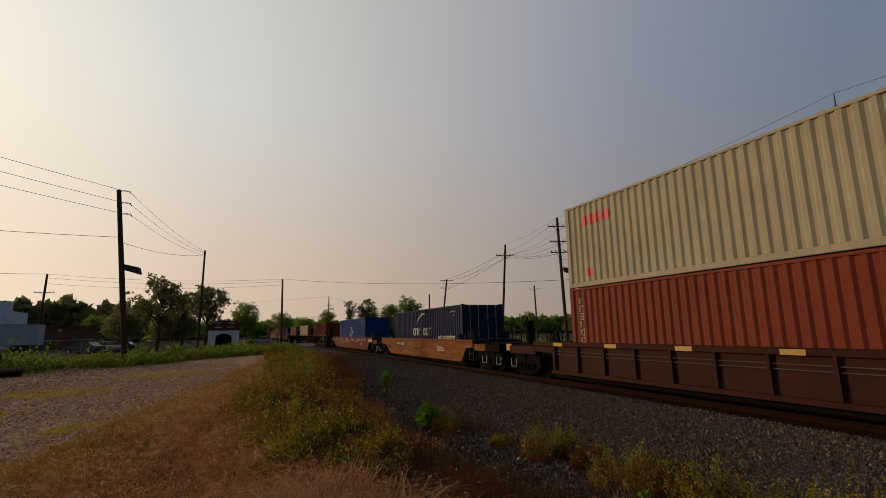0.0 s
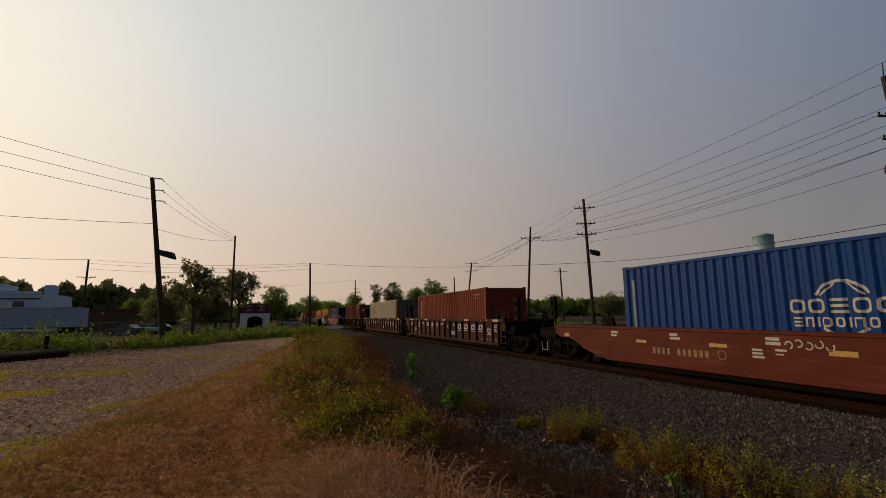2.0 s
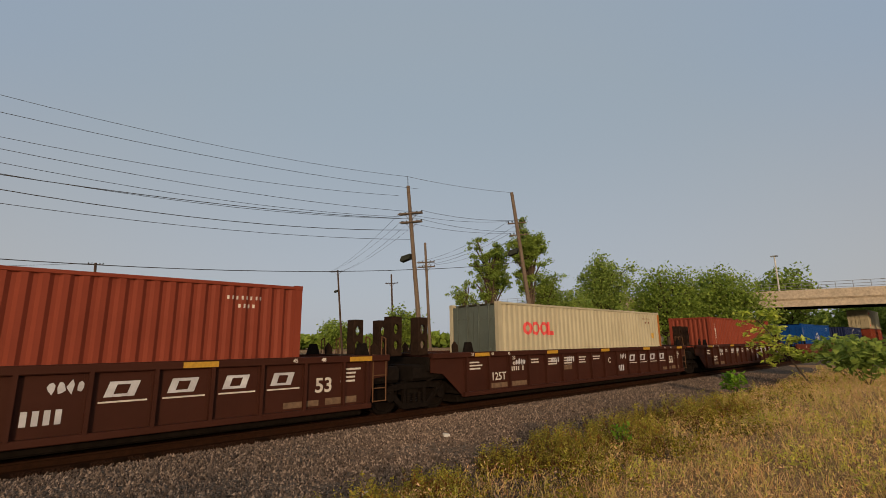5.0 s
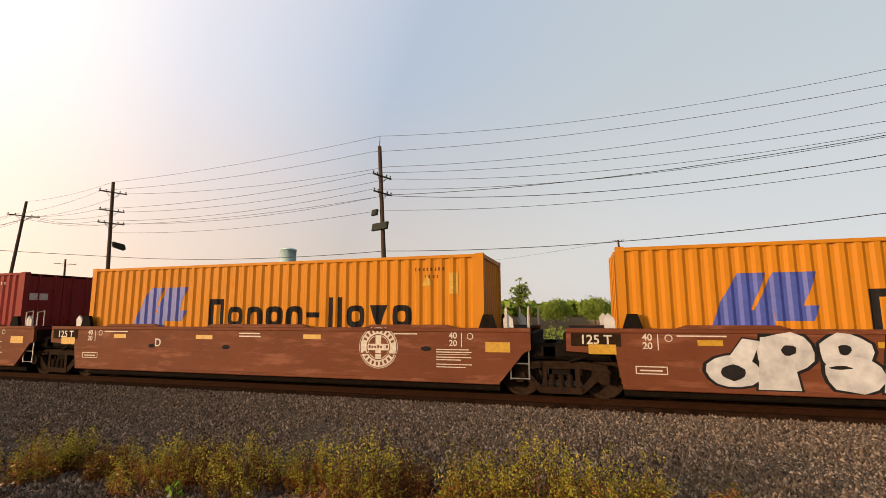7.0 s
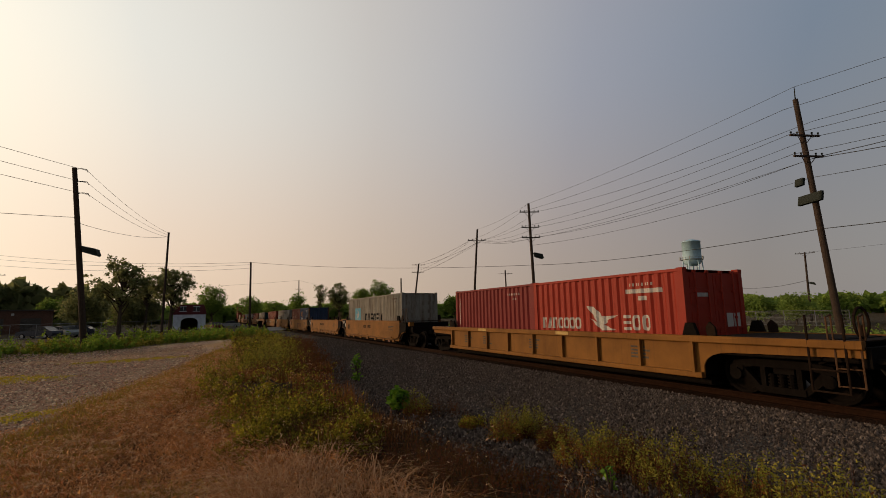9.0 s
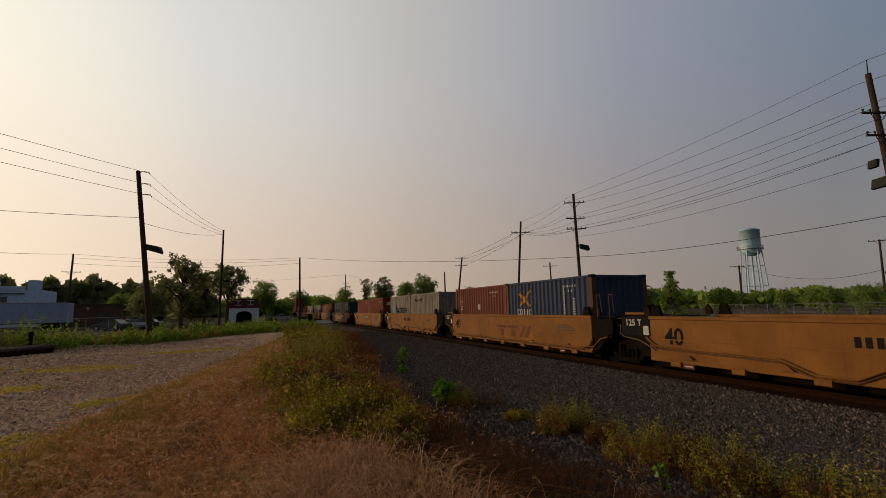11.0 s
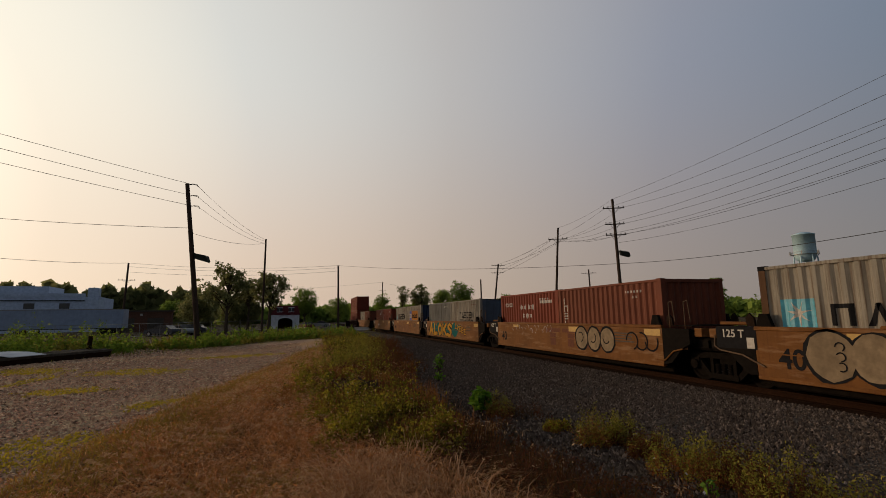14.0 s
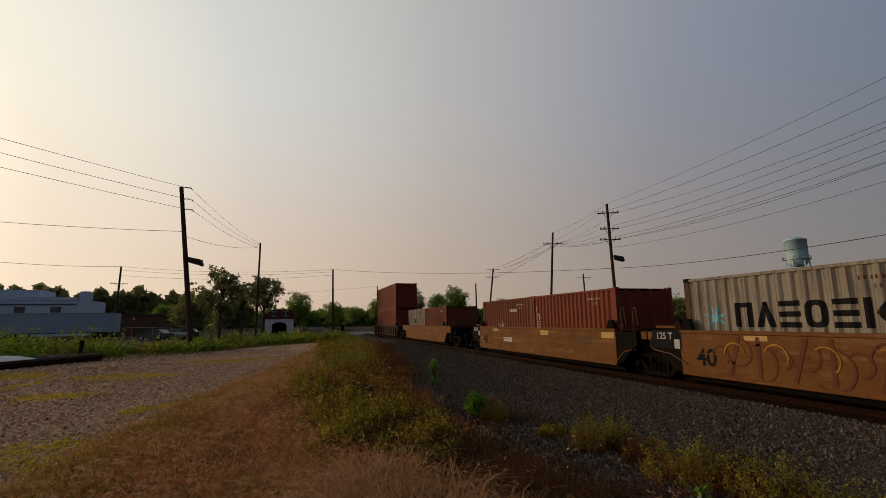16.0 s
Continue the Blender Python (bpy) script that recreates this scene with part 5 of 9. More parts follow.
        part("deck_edge", Shape().box(-1.25, -1.15, rb + 0.25, rt, ztop + 0.03, ztop + 0.11, 0.015), paint_mat, c)
    else:
        ladder(c, -1.36, ft + 0.25, 0.42, ztop + 0.02, M["galv"] if hm is M["decal"] else M["rustedge"])
    for yy in (() if dark_ends else (ft + 0.05, ft + 0.55)):
        part("handrail", Shape().path([(-1.34, yy, ztop - 0.1), (-1.34, yy, ztop + 0.42), (-1.15, yy, ztop + 0.47), (-1.15, yy, ztop)], 0.016), hm, c)
        part("handrail", Shape().path([(1.34, yy, ztop - 0.1), (1.34, yy, ztop + 0.42), (1.15, yy, ztop + 0.47), (1.15, yy, ztop)], 0.016), hm, c)
    for yy in trucks:
        truck(c, yy, paint_mat is not M["brown"])
    part("drawbar", Shape().box(-0.2, 0.2, ft - 1.0, ft + 0.3, 0.72, 0.98, 0.04).rod((-0.5, ft - 0.1, 0.62), (0.5, ft - 0.1, 0.62), 0.04), M["steel"], c)
    part("drawbar", Shape().box(-0.2, 0.2, rt - 0.3, rt + 0.8, 0.72, 0.98, 0.04), M["steel"], c)
    part("air_hose", Shape().path([(-0.6, ft + 0.1, 0.75), (-0.66, ft - 0.1, 0.45), (-0.6, ft - 0.35, 0.38), (-0.5, ft - 0.7, 0.5)], 0.025), M["rubber"], c)
    if pipe:
        run = [(rb + 0.1, 0.95), (rb - 0.25, 0.72), (3.2, 0.68), (2.6, 0.66), (1.9, 0.4), (1.2, 0.4), (0.75, 0.63), (-2.4, 0.6), (-3.0, 0.44), (-3.6, 0.44), (-4.0, 0.58), (fb + 0.3, 0.55), (fb - 0.05, 0.8)] if dip else [(rb + 0.1, 0.8), (rb - 0.3, zb + 0.16), (fb + 0.5, zb + 0.12), (fb + 0.1, zb + 0.2), (fb - 0.1, 0.8)]
        part("sill_pipe", Shape().path([(-1.47, a, b) for a, b in run], 0.028, 8), paint_mat, c)
        part("sill_pipe", Shape().path([(-1.45, a, b - 0.07) for a, b in run], 0.018, 6), M["rustedge"], c)
        tab = Shape().box(-1.5, -1.42, -0.16, 0.16, zb - 0.12, zb + 0.02, 0.02).mesh("tab", paint_mat)
        cl = Shape().plate([(-0.16, zb + 0.1), (0.16, zb + 0.1), (0.05, zb + 0.2), (-0.05, zb + 0.2)], -1.5, -1.42).mesh("pipe_clip", paint_mat)
        for i in range(7):
            part("tab", tab, None, c, at=pose(0, fb + 0.9 + i * (rb - fb - 1.8) / 6, 0))
        for i in range(5):
            part("pipe_clip", cl, None, c, at=pose(0, fb + 1.3 + i * (rb - fb - 2.6) / 4, 0))
    for yy in stands:
        # tall plates with round holes that hold the coupling pins
        for sx in (-1.02, 1.02):
            s = Shape()
            z0, z1, hw = ztop - 0.05, ztop + 1.03, 0.175
            zs = [(z0, z0 + 0.16), (z0 + 0.42, z0 + 0.58), (z0 + 0.88, z1)]
            for a, b in zs:
                s.box(sx - 0.05, sx + 0.05, yy - hw, yy + hw, a, b)
            for a, b in ((z0 + 0.16, z0 + 0.42), (z0 + 0.58, z0 + 0.88)):
                for q in (-1, 1):
                    n = 6
                    ry, rz, cz = hw * 0.55, (b - a) / 2, (a + b) / 2
                    arc = [(yy + q * ry * math.sin(k * math.pi / n), cz + rz * math.cos(k * math.pi / n)) for k in range(n + 1)]
                    s.plate([(yy + q * hw, b)] + arc + [(yy + q * hw, a)], sx - 0.05, sx + 0.05)
            s.box(sx + 0.05, sx + 0.32, yy + hw - 0.03, yy + hw, z0, z1)
            part("pin_stand", s, M["frame"], c)
    BOXES.append((c, uc, 0.0))
    return c


BR = "boxcar-brown steel well car with smooth sides"
# lead car under the stack
c = car(7.3, "ribbed", "brown ribbed well car with yellow reflectors", M["brown_rib"], -7.1, -8.0, 7.1, 8.2, 1.42, (-8.9, 9.2), ribs=12)
end_gear(c, 8.2, 10.1, 1.42, M["brown_rib"], True)
for z in (1.08, 0.97):
    part("side_rod", Shape().rod((-1.4, -7.0, z), (-1.4, 7.0, z), 0.014, 0.014, 6), M["timber"], c)
flat_mark(c, "yellow_plate", [rect(10.65, 1.0, 0.55, 0.28)], M["signal"], -1.2)
flat_mark(c, "reflector", [rect(6.9 - i * 2.6, 1.27, 0.5, 0.12) for i in range(6)], M["signal"], -1.462)
# amber car
c = car(28.4, "smooth", "amber well car with smooth dented sides", M["amber"], -6.3, -7.6, 6.1, 8.6, 1.42, (-8.3, 8.6), rear=[(6.3, 0.36), (6.55, 0.48), (6.9, 0.7), (7.25, 0.86), (7.6, 0.94), (8.1, 0.94)])
stencil(c, "40", 0.34, 6.42, 0.78, mat=M["black"])
end_gear(c, -10.1, -8.8, 1.42, M["steel"])
end_gear(c, -8.8, -7.66, 1.42, M["amber"])
end_gear(c, 8.66, 9.7, 1.42, M["steel"])
bars(c, -3.0, 1.0, 1.2, 3, 0.05)
flat_mark(c, "number_plate", [rect(4.76, 0.92, 2.15, 0.28)], M["black"], -1.4235)
characters(c, 4.65, 0.96, 11, 0.135, 0.19, -1.4285)
flat_mark(c, "dark_scrawl", [Joined(ring_pieces(1.0 - 0.28 * i, 0.72, 0.14 + 0.03 * (i % 2), 0.028, 14)[i:i + 8]) for i in range(6)], M["black"])
# red oxide car
c = car(49.8, "smooth", "red oxide well car with chalk marks", M["redcar"], -8.0, -9.7, 6.9, 9.8, 1.4, (-9.6, 9.9), rear=[(7.3, 0.39), (8.1, 0.6), (8.5, 0.8), (8.95, 0.95), (9.4, 0.95)])
end_gear(c, -11.0, -9.76, 1.4, M["redcar"])
end_gear(c, 9.86, 11.0, 1.4, M["steel"])
stencil(c, "53", 0.42, -5.6, 0.8)
flat_mark(c, "reflector", [rect(-8.35, 1.0, 0.75, 0.28), rect(-3.2, 0.95, 0.5, 0.1), rect(0.24, 0.93, 0.5, 0.11), rect(2.95, 0.95, 0.48, 0.09), rect(5.5, 0.94, 0.42, 0.08), rect(9.2, 0.98, 0.3, 0.12)], M["signal"])
characters(c, 4.85, 0.66, 11, 0.13, 0.18, -1.4285, M["tanmark"])
flat_mark(c, "ring_stencil", [Joined(ring_pieces(2.62, 0.77, 0.12, 0.025))], M["tanmark"])
bars(c, 1.84, 0.98, 0.3, 3, 0.05, 0.03, seed=61)
bars(c, 1.3, 1.0, 0.25, 2, 0.05, 0.03, seed=62)
flat_mark(c, "placard", [rect(-9.1, 1.05, 0.5, 0.2)], M["decal"])
for i, yy in enumerate((-4.0, -4.9, -5.8, -6.8, 1.5, 4.2, 6.6)):
    bars(c, yy, 1.25, 0.35, 2, 0.07, 0.03, seed=20 + i)
r = random.Random(4)
flat_mark(c, "chalk_scrawl", [blob(r, -1.2 - 0.3 * i, 1.12, 0.12, 0.22, 8, 0.4) for i in range(4)] + [Joined(ring_pieces(1.0 - 0.2 * i, 1.1 + 0.04 * (i % 2), 0.09, 0.03, 10)[i:i + 7]) for i in range(5)], M["decal"])
# three long ribbed wells
for uc in (72.4, 91.5, 110.7):
    c = car(uc, "ribbed", "brown ribbed long well car with stencilled numbers", M["brown_rib"], -7.95, -8.5, 7.95, 9.2, 1.6, (9.55,), ribs=15, stands=(-9.0, 9.25))
    if uc < 80:
        truck(c, -9.2)
    flat_mark(c, "reflector", [rect(7.5 - i * 3.7, 1.46, 0.65, 0.11) for i in range(5)], M["signal"], -1.462)
    x = -1.362
    stencil(c, "53", 0.46, -6.67, 0.92, x)
    stencil(c, "125T", 0.34, 6.33, 0.8, x)
    stencil(c, "C" if uc > 80 else "B", 0.3, -0.67, 1.08, x)
    for text, yy in (("53", 7.6), ("45", 6.7), ("45", 5.9), ("53", -7.5), ("48", -6.6), ("45", -5.9)):
        stencil(c, text, 0.12, yy, 1.52, -1.4625)
    stencil(c, "20", 0.15, 5.55, 1.36, x)
    stencil(c, "40", 0.15, 5.55, 1.18, x)
    for i, yy in enumerate((-2.67, -3.67, -4.67, -5.67)):
        tall = lambda a: [(yy + a + 0.05, 1.0), (yy + a - 0.03, 1.27), (yy + a - 0.16, 1.27), (yy + a - 0.08, 1.0)]
        flat_mark(c, "panel_letter", [Joined([tall(0.24), tall(-0.1), [(yy + 0.094, 1.215), (yy + 0.078, 1.27), (yy - 0.13, 1.27), (yy - 0.114, 1.215)], [(yy + 0.158, 1.0), (yy + 0.143, 1.05), (yy - 0.065, 1.05), (yy - 0.05, 1.0)]])], M["spray"], x)
        flat_mark(c, "underline", [rect(yy + 0.36, 0.9, 0.75, 0.03)], M["decal"], x)
    for i, (yy, n) in enumerate(((4.33, 2), (3.33, 3), (2.33, 4), (1.33, 3), (0.33, 2), (-7.4, 4), (7.35, 3))):
        bars(c, yy + 0.3, 1.3, 0.6, n, 0.045, 0.05, x, seed=int(uc) + i)
    flat_mark(c, "pale_patch", [rect(6.78, 0.46, 0.86, 0.15), rect(5.78, 0.46, 0.86, 0.15), rect(-5.7, 0.48, 0.85, 0.13), rect(-6.72, 0.48, 0.85, 0.15), rect(2.7, 0.85, 0.55, 0.16)], M["dust"], x)
    r = random.Random(int(uc))
    flat_mark(c, "chalk_scrawl", [blob(r, yy + 0.2 - 0.13 * i, 1.22, 0.1, 0.2, 7, 0.4) for yy in (-1.85, 2.2, 3.2, 5.2) for i in range(4)], M["spray"], x)
    characters(c, -1.3, 0.62, 5, 0.11, 0.24, x - 0.001, M["spray"])
    characters(c, 5.7, 0.95, 6, 0.085, 0.14, x - 0.001)
# five smooth brown wells, linked
for uc, tag in ((131.3, "B"), (146.3, "C"), (161.5, "D"), (176.7, "E"), (191.9, "A")):
    c = car(uc, "smooth", BR + (", sprayed with large silver letters" if tag == "C" else " and a white round emblem"), M["brown"], -6.4, -7.1 if tag != "B" else -8.0, 6.25, 7.35, 1.53, (7.5,) if tag != "A" else (7.0,))
    if tag == "B":
        truck(c, -7.4, False)
        part("air_tank", Shape().rod((-0.9, -7.5, 1.85), (0.3, -7.5, 1.85), 0.26, 0.26, 16), M["frame"], c)
        s = Shape()
        for k in range(16):
            a, b = k * math.pi / 8, (k + 1) * math.pi / 8
            s.rod((-0.6 + 0.3 * math.cos(a), -8.05, 2.15 + 0.3 * math.sin(a)), (-0.6 + 0.3 * math.cos(b), -8.05, 2.15 + 0.3 * math.sin(b)), 0.02, 0.02, 6)
        for k in range(4):
            s.rod((-0.6, -8.05, 2.15), (-0.6 + 0.3 * math.cos(k * 1.57), -8.05, 2.15 + 0.3 * math.sin(k * 1.57)), 0.015, 0.015, 6)
        s.rod((-0.6, -8.05, 1.4), (-0.6, -8.05, 2.15), 0.03, 0.03, 6)
        part("brake_wheel", s, M["frame"], c)
    part("side_stiffener", Shape().plate([(-5.4, 1.53), (-5.2, 1.6), (-3.3, 1.6), (-3.1, 1.53)], -1.43, -1.34).plate([(-1.6, 1.53), (-1.4, 1.6), (1.4, 1.6), (1.6, 1.53)], -1.43, -1.34).plate([(3.2, 1.53), (3.4, 1.6), (5.0, 1.6), (5.2, 1.53)], -1.43, -1.34), M["brown"], c)
    flat_mark(c, "reflector", [rect(-6.1, 1.0, 0.55, 0.22), rect(6.9, 1.0, 0.55, 0.2), rect(4.83, 1.2, 0.45, 0.11), rect(1.9, 1.2, 0.55, 0.11), rect(-1.44, 1.24, 0.5, 0.11)], M["signal"])
    # flat black ovals painted on for the shade inside the handholds
    flat_mark(c, "handhold_hole", [round_poly(3.4 if tag != "B" else 4.4, 1.0, 0.13, 0.055, 10), round_poly(0.9 if tag != "A" else 1.75, 1.0, 0.13, 0.055, 10), round_poly(-4.7, 1.05, 0.13, 0.055, 10)], M["black"])
    em = -3.5 if tag != "B" else 3.58
    if tag == "A":
        em = -3.6
    flat_mark(c, "round_emblem", [round_poly(em, 1.07, 0.5, 0.5, 28)], M["decal"])
    flat_mark(c, "emblem_rim", ring(em, 1.07, 0.485, 0.02, 28) + ring(em, 1.07, 0.305, 0.022, 28), M["brown"], -1.4285)
    flat_mark(c, "emblem_print", [Joined(ring_pieces(em, 1.07, 0.43, 0.085, 44)[k] for k in range(44) if k % 2 and k not in (1, 21, 23, 43))], M["brown"], -1.4285)
    arc = [(math.cos(k * math.pi / 14), math.sin(k * math.pi / 14)) for k in range(1, 7)]
    flat_mark(c, "emblem_quarter", [[(em + sy * 0.075, 1.07 + sz * 0.075)] + [(em + sy * max(0.075, 0.265 * a), 1.07 + sz * max(0.075, 0.265 * b)) for a, b in arc] for sy in (-1, 1) for sz in (-1, 1)] + [rect(em + 0.25 - 0.075 * k, 1.045, 0.05, 0.05 + 0.02 * (k % 3 == 0)) for k in range(7) if k != 5], M["brown"], -1.4285)
    flat_mark(c, "data_plate", [rect(7.25, 1.16, 1.0, 0.27)], M["frame"], -1.4235)
    stencil(c, "125 T", 0.27, 6.75, 1.29, -1.4265)
    for yy, s40 in ((5.75, 0.19), (-5.35, 0.19)):
        stencil(c, "40", s40, yy, 1.35)
        stencil(c, "20", s40, yy, 1.18)
        flat_mark(c, "divider", [rect(yy - 0.19, 1.1, 0.02, 0.32)] + ring(yy - 0.4, 1.34, 0.075, 0.018, 14), M["decal"])
    if tag in "BDE":
        stencil(c, tag, 0.3, {"B": -2.5, "D": 3.2, "E": 2.3}[tag], 1.08)
    bars(c, -4.95, 1.05, 0.85, 5, 0.022, 0.035, seed=ord(tag))
    bars(c, -4.95, 0.72, 0.9, 2, 0.02, 0.04, seed=ord(tag) + 9)
    bars(c, 5.2, 1.4, 0.9, 1, 0.028, seed=2)
    bars(c, -3.9, 1.4, 0.8, 1, 0.028, seed=3)
    bars(c, 0.5, 1.38, 0.75, 2, 0.035, 0.04, seed=5)
    if tag == "B":
        characters(c, -3.5, 0.92, 11, 0.11, 0.2, -1.427, M["amber"])
    flat_mark(c, "stencil_box", [rect(6.0, 0.62, 0.6, 0.02), rect(6.0, 0.76, 0.6, 0.02), rect(6.0, 0.62, 0.02, 0.16), rect(5.42, 0.62, 0.02, 0.16), rect(5.92, 0.68, 0.42, 0.03)], M["decal"])
    if tag == "A":
        characters(c, 4.95, 0.98, 11, 0.14, 0.2, -1.427, M["tanmark"])
        stencil(c, "A", 0.34, 1.05, 1.02)
        flat_mark(c, "stencil_square", [Joined([rect(0.66, 1.04, 0.3, 0.02), rect(0.66, 1.3, 0.3, 0.02), rect(0.66, 1.06, 0.02, 0.24), rect(0.38, 1.06, 0.02, 0.24)])], M["decal"])
        characters(c, 0.25, 1.4, 11, 0.055, 0.08, -1.4335)
        stencil(c, "LD LMT 122200 PER UNIT", 0.125, -0.55, 1.06)
        flat_mark(c, "thin_scrawl", [Joined(ring_pieces(y, z, q, 0.016, 22)[k:k + n]) for y, z, q, k, n in ((3.3, 0.98, 0.46, 3, 15), (2.75, 0.9, 0.36, 8, 14), (2.45, 0.95, 0.3, 0, 17), (1.15, 0.92, 0.42, 6, 13), (0.6, 0.9, 0.4, 11, 14), (1.1, 1.32, 0.25, 0, 9), (0.62, 1.3, 0.22, 1, 9))], M["decal"])
    if tag == "C":
        # six sprayed shapes, each a rounded bowl on slanting legs, dark outline under silver fill
        r = random.Random(11)
        marks = [[blob(r, 4.25, 0.72, 0.95, 0.62, 14, 0.06), [(4.3, 1.0), (4.05, 1.35), (3.75, 1.3), (3.95, 0.85)]],
                 [blob(r, 3.35, 1.1, 0.95, 0.72, 14, 0.08), [(3.85, 0.4), (3.75, 1.38), (3.3, 1.38), (3.15, 0.4)]],
                 [blob(r, 2.4, 1.12, 0.85, 0.7, 14, 0.08), blob(r, 2.3, 0.72, 0.95, 0.66, 14, 0.08)],
                 [[(1.9, 0.42), (1.75, 1.4), (1.35, 1.42), (1.3, 0.42)], [(1.5, 1.2), (0.95, 1.0), (0.8, 0.42), (1.2, 0.42)]],
                 [blob(r, 0.3, 0.92, 1.0, 1.02, 14, 0.06), [(0.75, 0.42), (0.8, 1.42), (0.45, 1.42), (0.35, 0.42)]],
                 [blob(r, -0.75, 0.93, 1.1, 1.04, 14, 0.07), [(-1.0, 0.55), (-1.35, 0.72), (-1.45, 0.45), (-1.1, 0.4)]]]
        cen = lambda q: (sum(a for a, _ in q) / len(q), sum(b for _, b in q) / len(q))
        grow = lambda q, k: [(cen(q)[0] + (a - cen(q)[0]) * k, cen(q)[1] + (b - cen(q)[1]) * k) for a, b in q]
        flat_mark(c, "spray_outline", [grow(q, 1.14) for m in marks for q in m], M["black"], -1.427)
        for i, m in enumerate(marks):
            for j, q in enumerate(m):
                flat_mark(c, "spray_letter", [q], M["spray"], -1.4315 - 0.0045 * j)
        flat_mark(c, "spray_letter_hole", [blob(r, 4.25, 0.7, 0.4, 0.28), blob(r, 3.3, 1.14, 0.26, 0.2), blob(r, 2.42, 1.16, 0.2, 0.2), blob(r, 2.5, 0.84, 0.34, 0.07), blob(r, 0.3, 0.9, 0.22, 0.4), blob(r, -0.72, 0.98, 0.26, 0.4)], M["black"], -1.4405)
        flat_mark(c, "faint_spray", [blob(r, -1.6 - 0.28 * i, 0.85, 0.24, 0.5 - 0.04 * i, 9, 0.35) for i in range(5)] + [blob(r, -3.0, 0.55, 0.5, 0.22, 9, 0.3)], M["spray"], -1.4275)
# ribbed yellow car with the two short boxes
c = car(210.9, "ribbed", "faded yellow ribbed well car with open end platforms", M["yellow"], -6.5, -9.6, 6.3, 8.2, 1.28, (-8.0, 7.6), zmid=0.92, ribs=9, front=[(-7.2, 0.92), (-6.95, 0.9), (-6.74, 0.84), (-6.6, 0.74), (-6.52, 0.6)])
flat_mark(c, "reflector", [rect(-1.4, 1.16, 0.6, 0.1), rect(3.6, 1.16, 0.6, 0.1)], M["signal"], -1.462)
for i, yy in enumerate((5.0, 3.4, 0.2, -4.4)):
    bars(c, yy, 0.95, 0.7, 4, 0.05, 0.04, -1.362, M["timber"], seed=40 + i)
for yy in (-8.75, -9.35):
    part("step_frame", Shape().path([(-1.44, yy, 1.75), (-1.44, yy, 0.3)], 0.022), M["frame"], c)
for z in (0.32, 0.72):
    part("step", Shape().rod((-1.44, -8.75, z), (-1.44, -9.35, z), 0.02, 0.02, 6), M["frame"], c)
s = Shape().rod((-1.1, -9.5, 1.55), (-1.1, -9.5, 1.2), 0.03)
for k in range(14):
    a, b = k * math.pi / 7, (k + 1) * math.pi / 7
    s.rod((-1.1 + 0.28 * math.cos(a), -9.5, 1.6 + 0.28 * math.sin(a)), (-1.1 + 0.28 * math.cos(b), -9.5, 1.6 + 0.28 * math.sin(b)), 0.025, 0.025, 6)
part("brake_wheel", s, M["frame"], c)
# linked yellow wells with a pipe along the sill
YL = "faded yellow steel well car with a pipe along its sill"
for uc, tag in ((230.1, "E"), (245.2, "D"), (260.1, "C"), (275.1, "B"), (290.2, "A")):
    c = car(uc, "smooth", YL + (", empty" if tag == "D" else ""), M["yellow"], -6.15, -7.2, 6.2, 7.3, 1.54, (7.5,), pipe=True, dip=tag in "BD", dark_ends=True)
    if tag == "E":
        truck(c, -7.4)
    bars(c, -4.2, 1.2, 1.1, 4, 0.04, 0.05, mat=M["timber"], seed=ord(tag))
    if tag not in "AC":
        characters(c, 1.2, 1.0, 10, 0.13, 0.2, -1.427, M["black"])
    stencil(c, "40", 0.62, 5.35, 0.98, mat=M["black"])
    stencil(c, "125 T", 0.27, 6.8, 1.34, -1.4305)
    flat_mark(c, "code_patch", [rect(7.28, 0.98, 1.12, 0.54)], M["black"], -1.4245)
    flat_mark(c, "white_patch", [rect(6.42, 1.0, 0.2, 0.26)], M["decal"], -1.4295)
    if tag == "C":
        flat_mark(c, "faded_logo", [rect(0.6, 0.95, 0.9, 0.12), rect(0.32, 0.6, 0.34, 0.32), rect(-0.4, 0.95, 0.9, 0.12), rect(-0.68, 0.6, 0.34, 0.32), [(-1.4, 0.6), (-1.65, 0.6), (-1.95, 1.07), (-1.7, 1.07)], [(-1.8, 0.6), (-2.05, 0.6), (-2.35, 1.07), (-2.1, 1.07)]], M["faded"])
    if tag == "A":
        stencil(c, "A", 0.28, 0.0 - 1.4, 0.95, mat=M["timber"])
        r = random.Random(8)
        flat_mark(c, "thin_scrawl", [q for i in range(4) for q in ring(-3.4 - 0.3 * i, 1.0 + 0.05 * (i % 2), 0.17, 0.025, 10)], M["timber"])
        flat_mark(c, "plate", [rect(1.35, 0.96, 2.2, 0.3)], M["black"], -1.4235)
        characters(c, 1.25, 1.0, 11, 0.13, 0.2, -1.4285)
    flat_mark(c, "warning_sign", [rect(5.05, 0.2, 0.34, 0.13), rect(-4.4, 0.2, 0.34, 0.13)], M["faded"], -1.504)
    flat_mark(c, "warning_print", [rect(5.0, 0.25, 0.24, 0.03), rect(-4.45, 0.25, 0.24, 0.03)], M["decal"], -1.509)
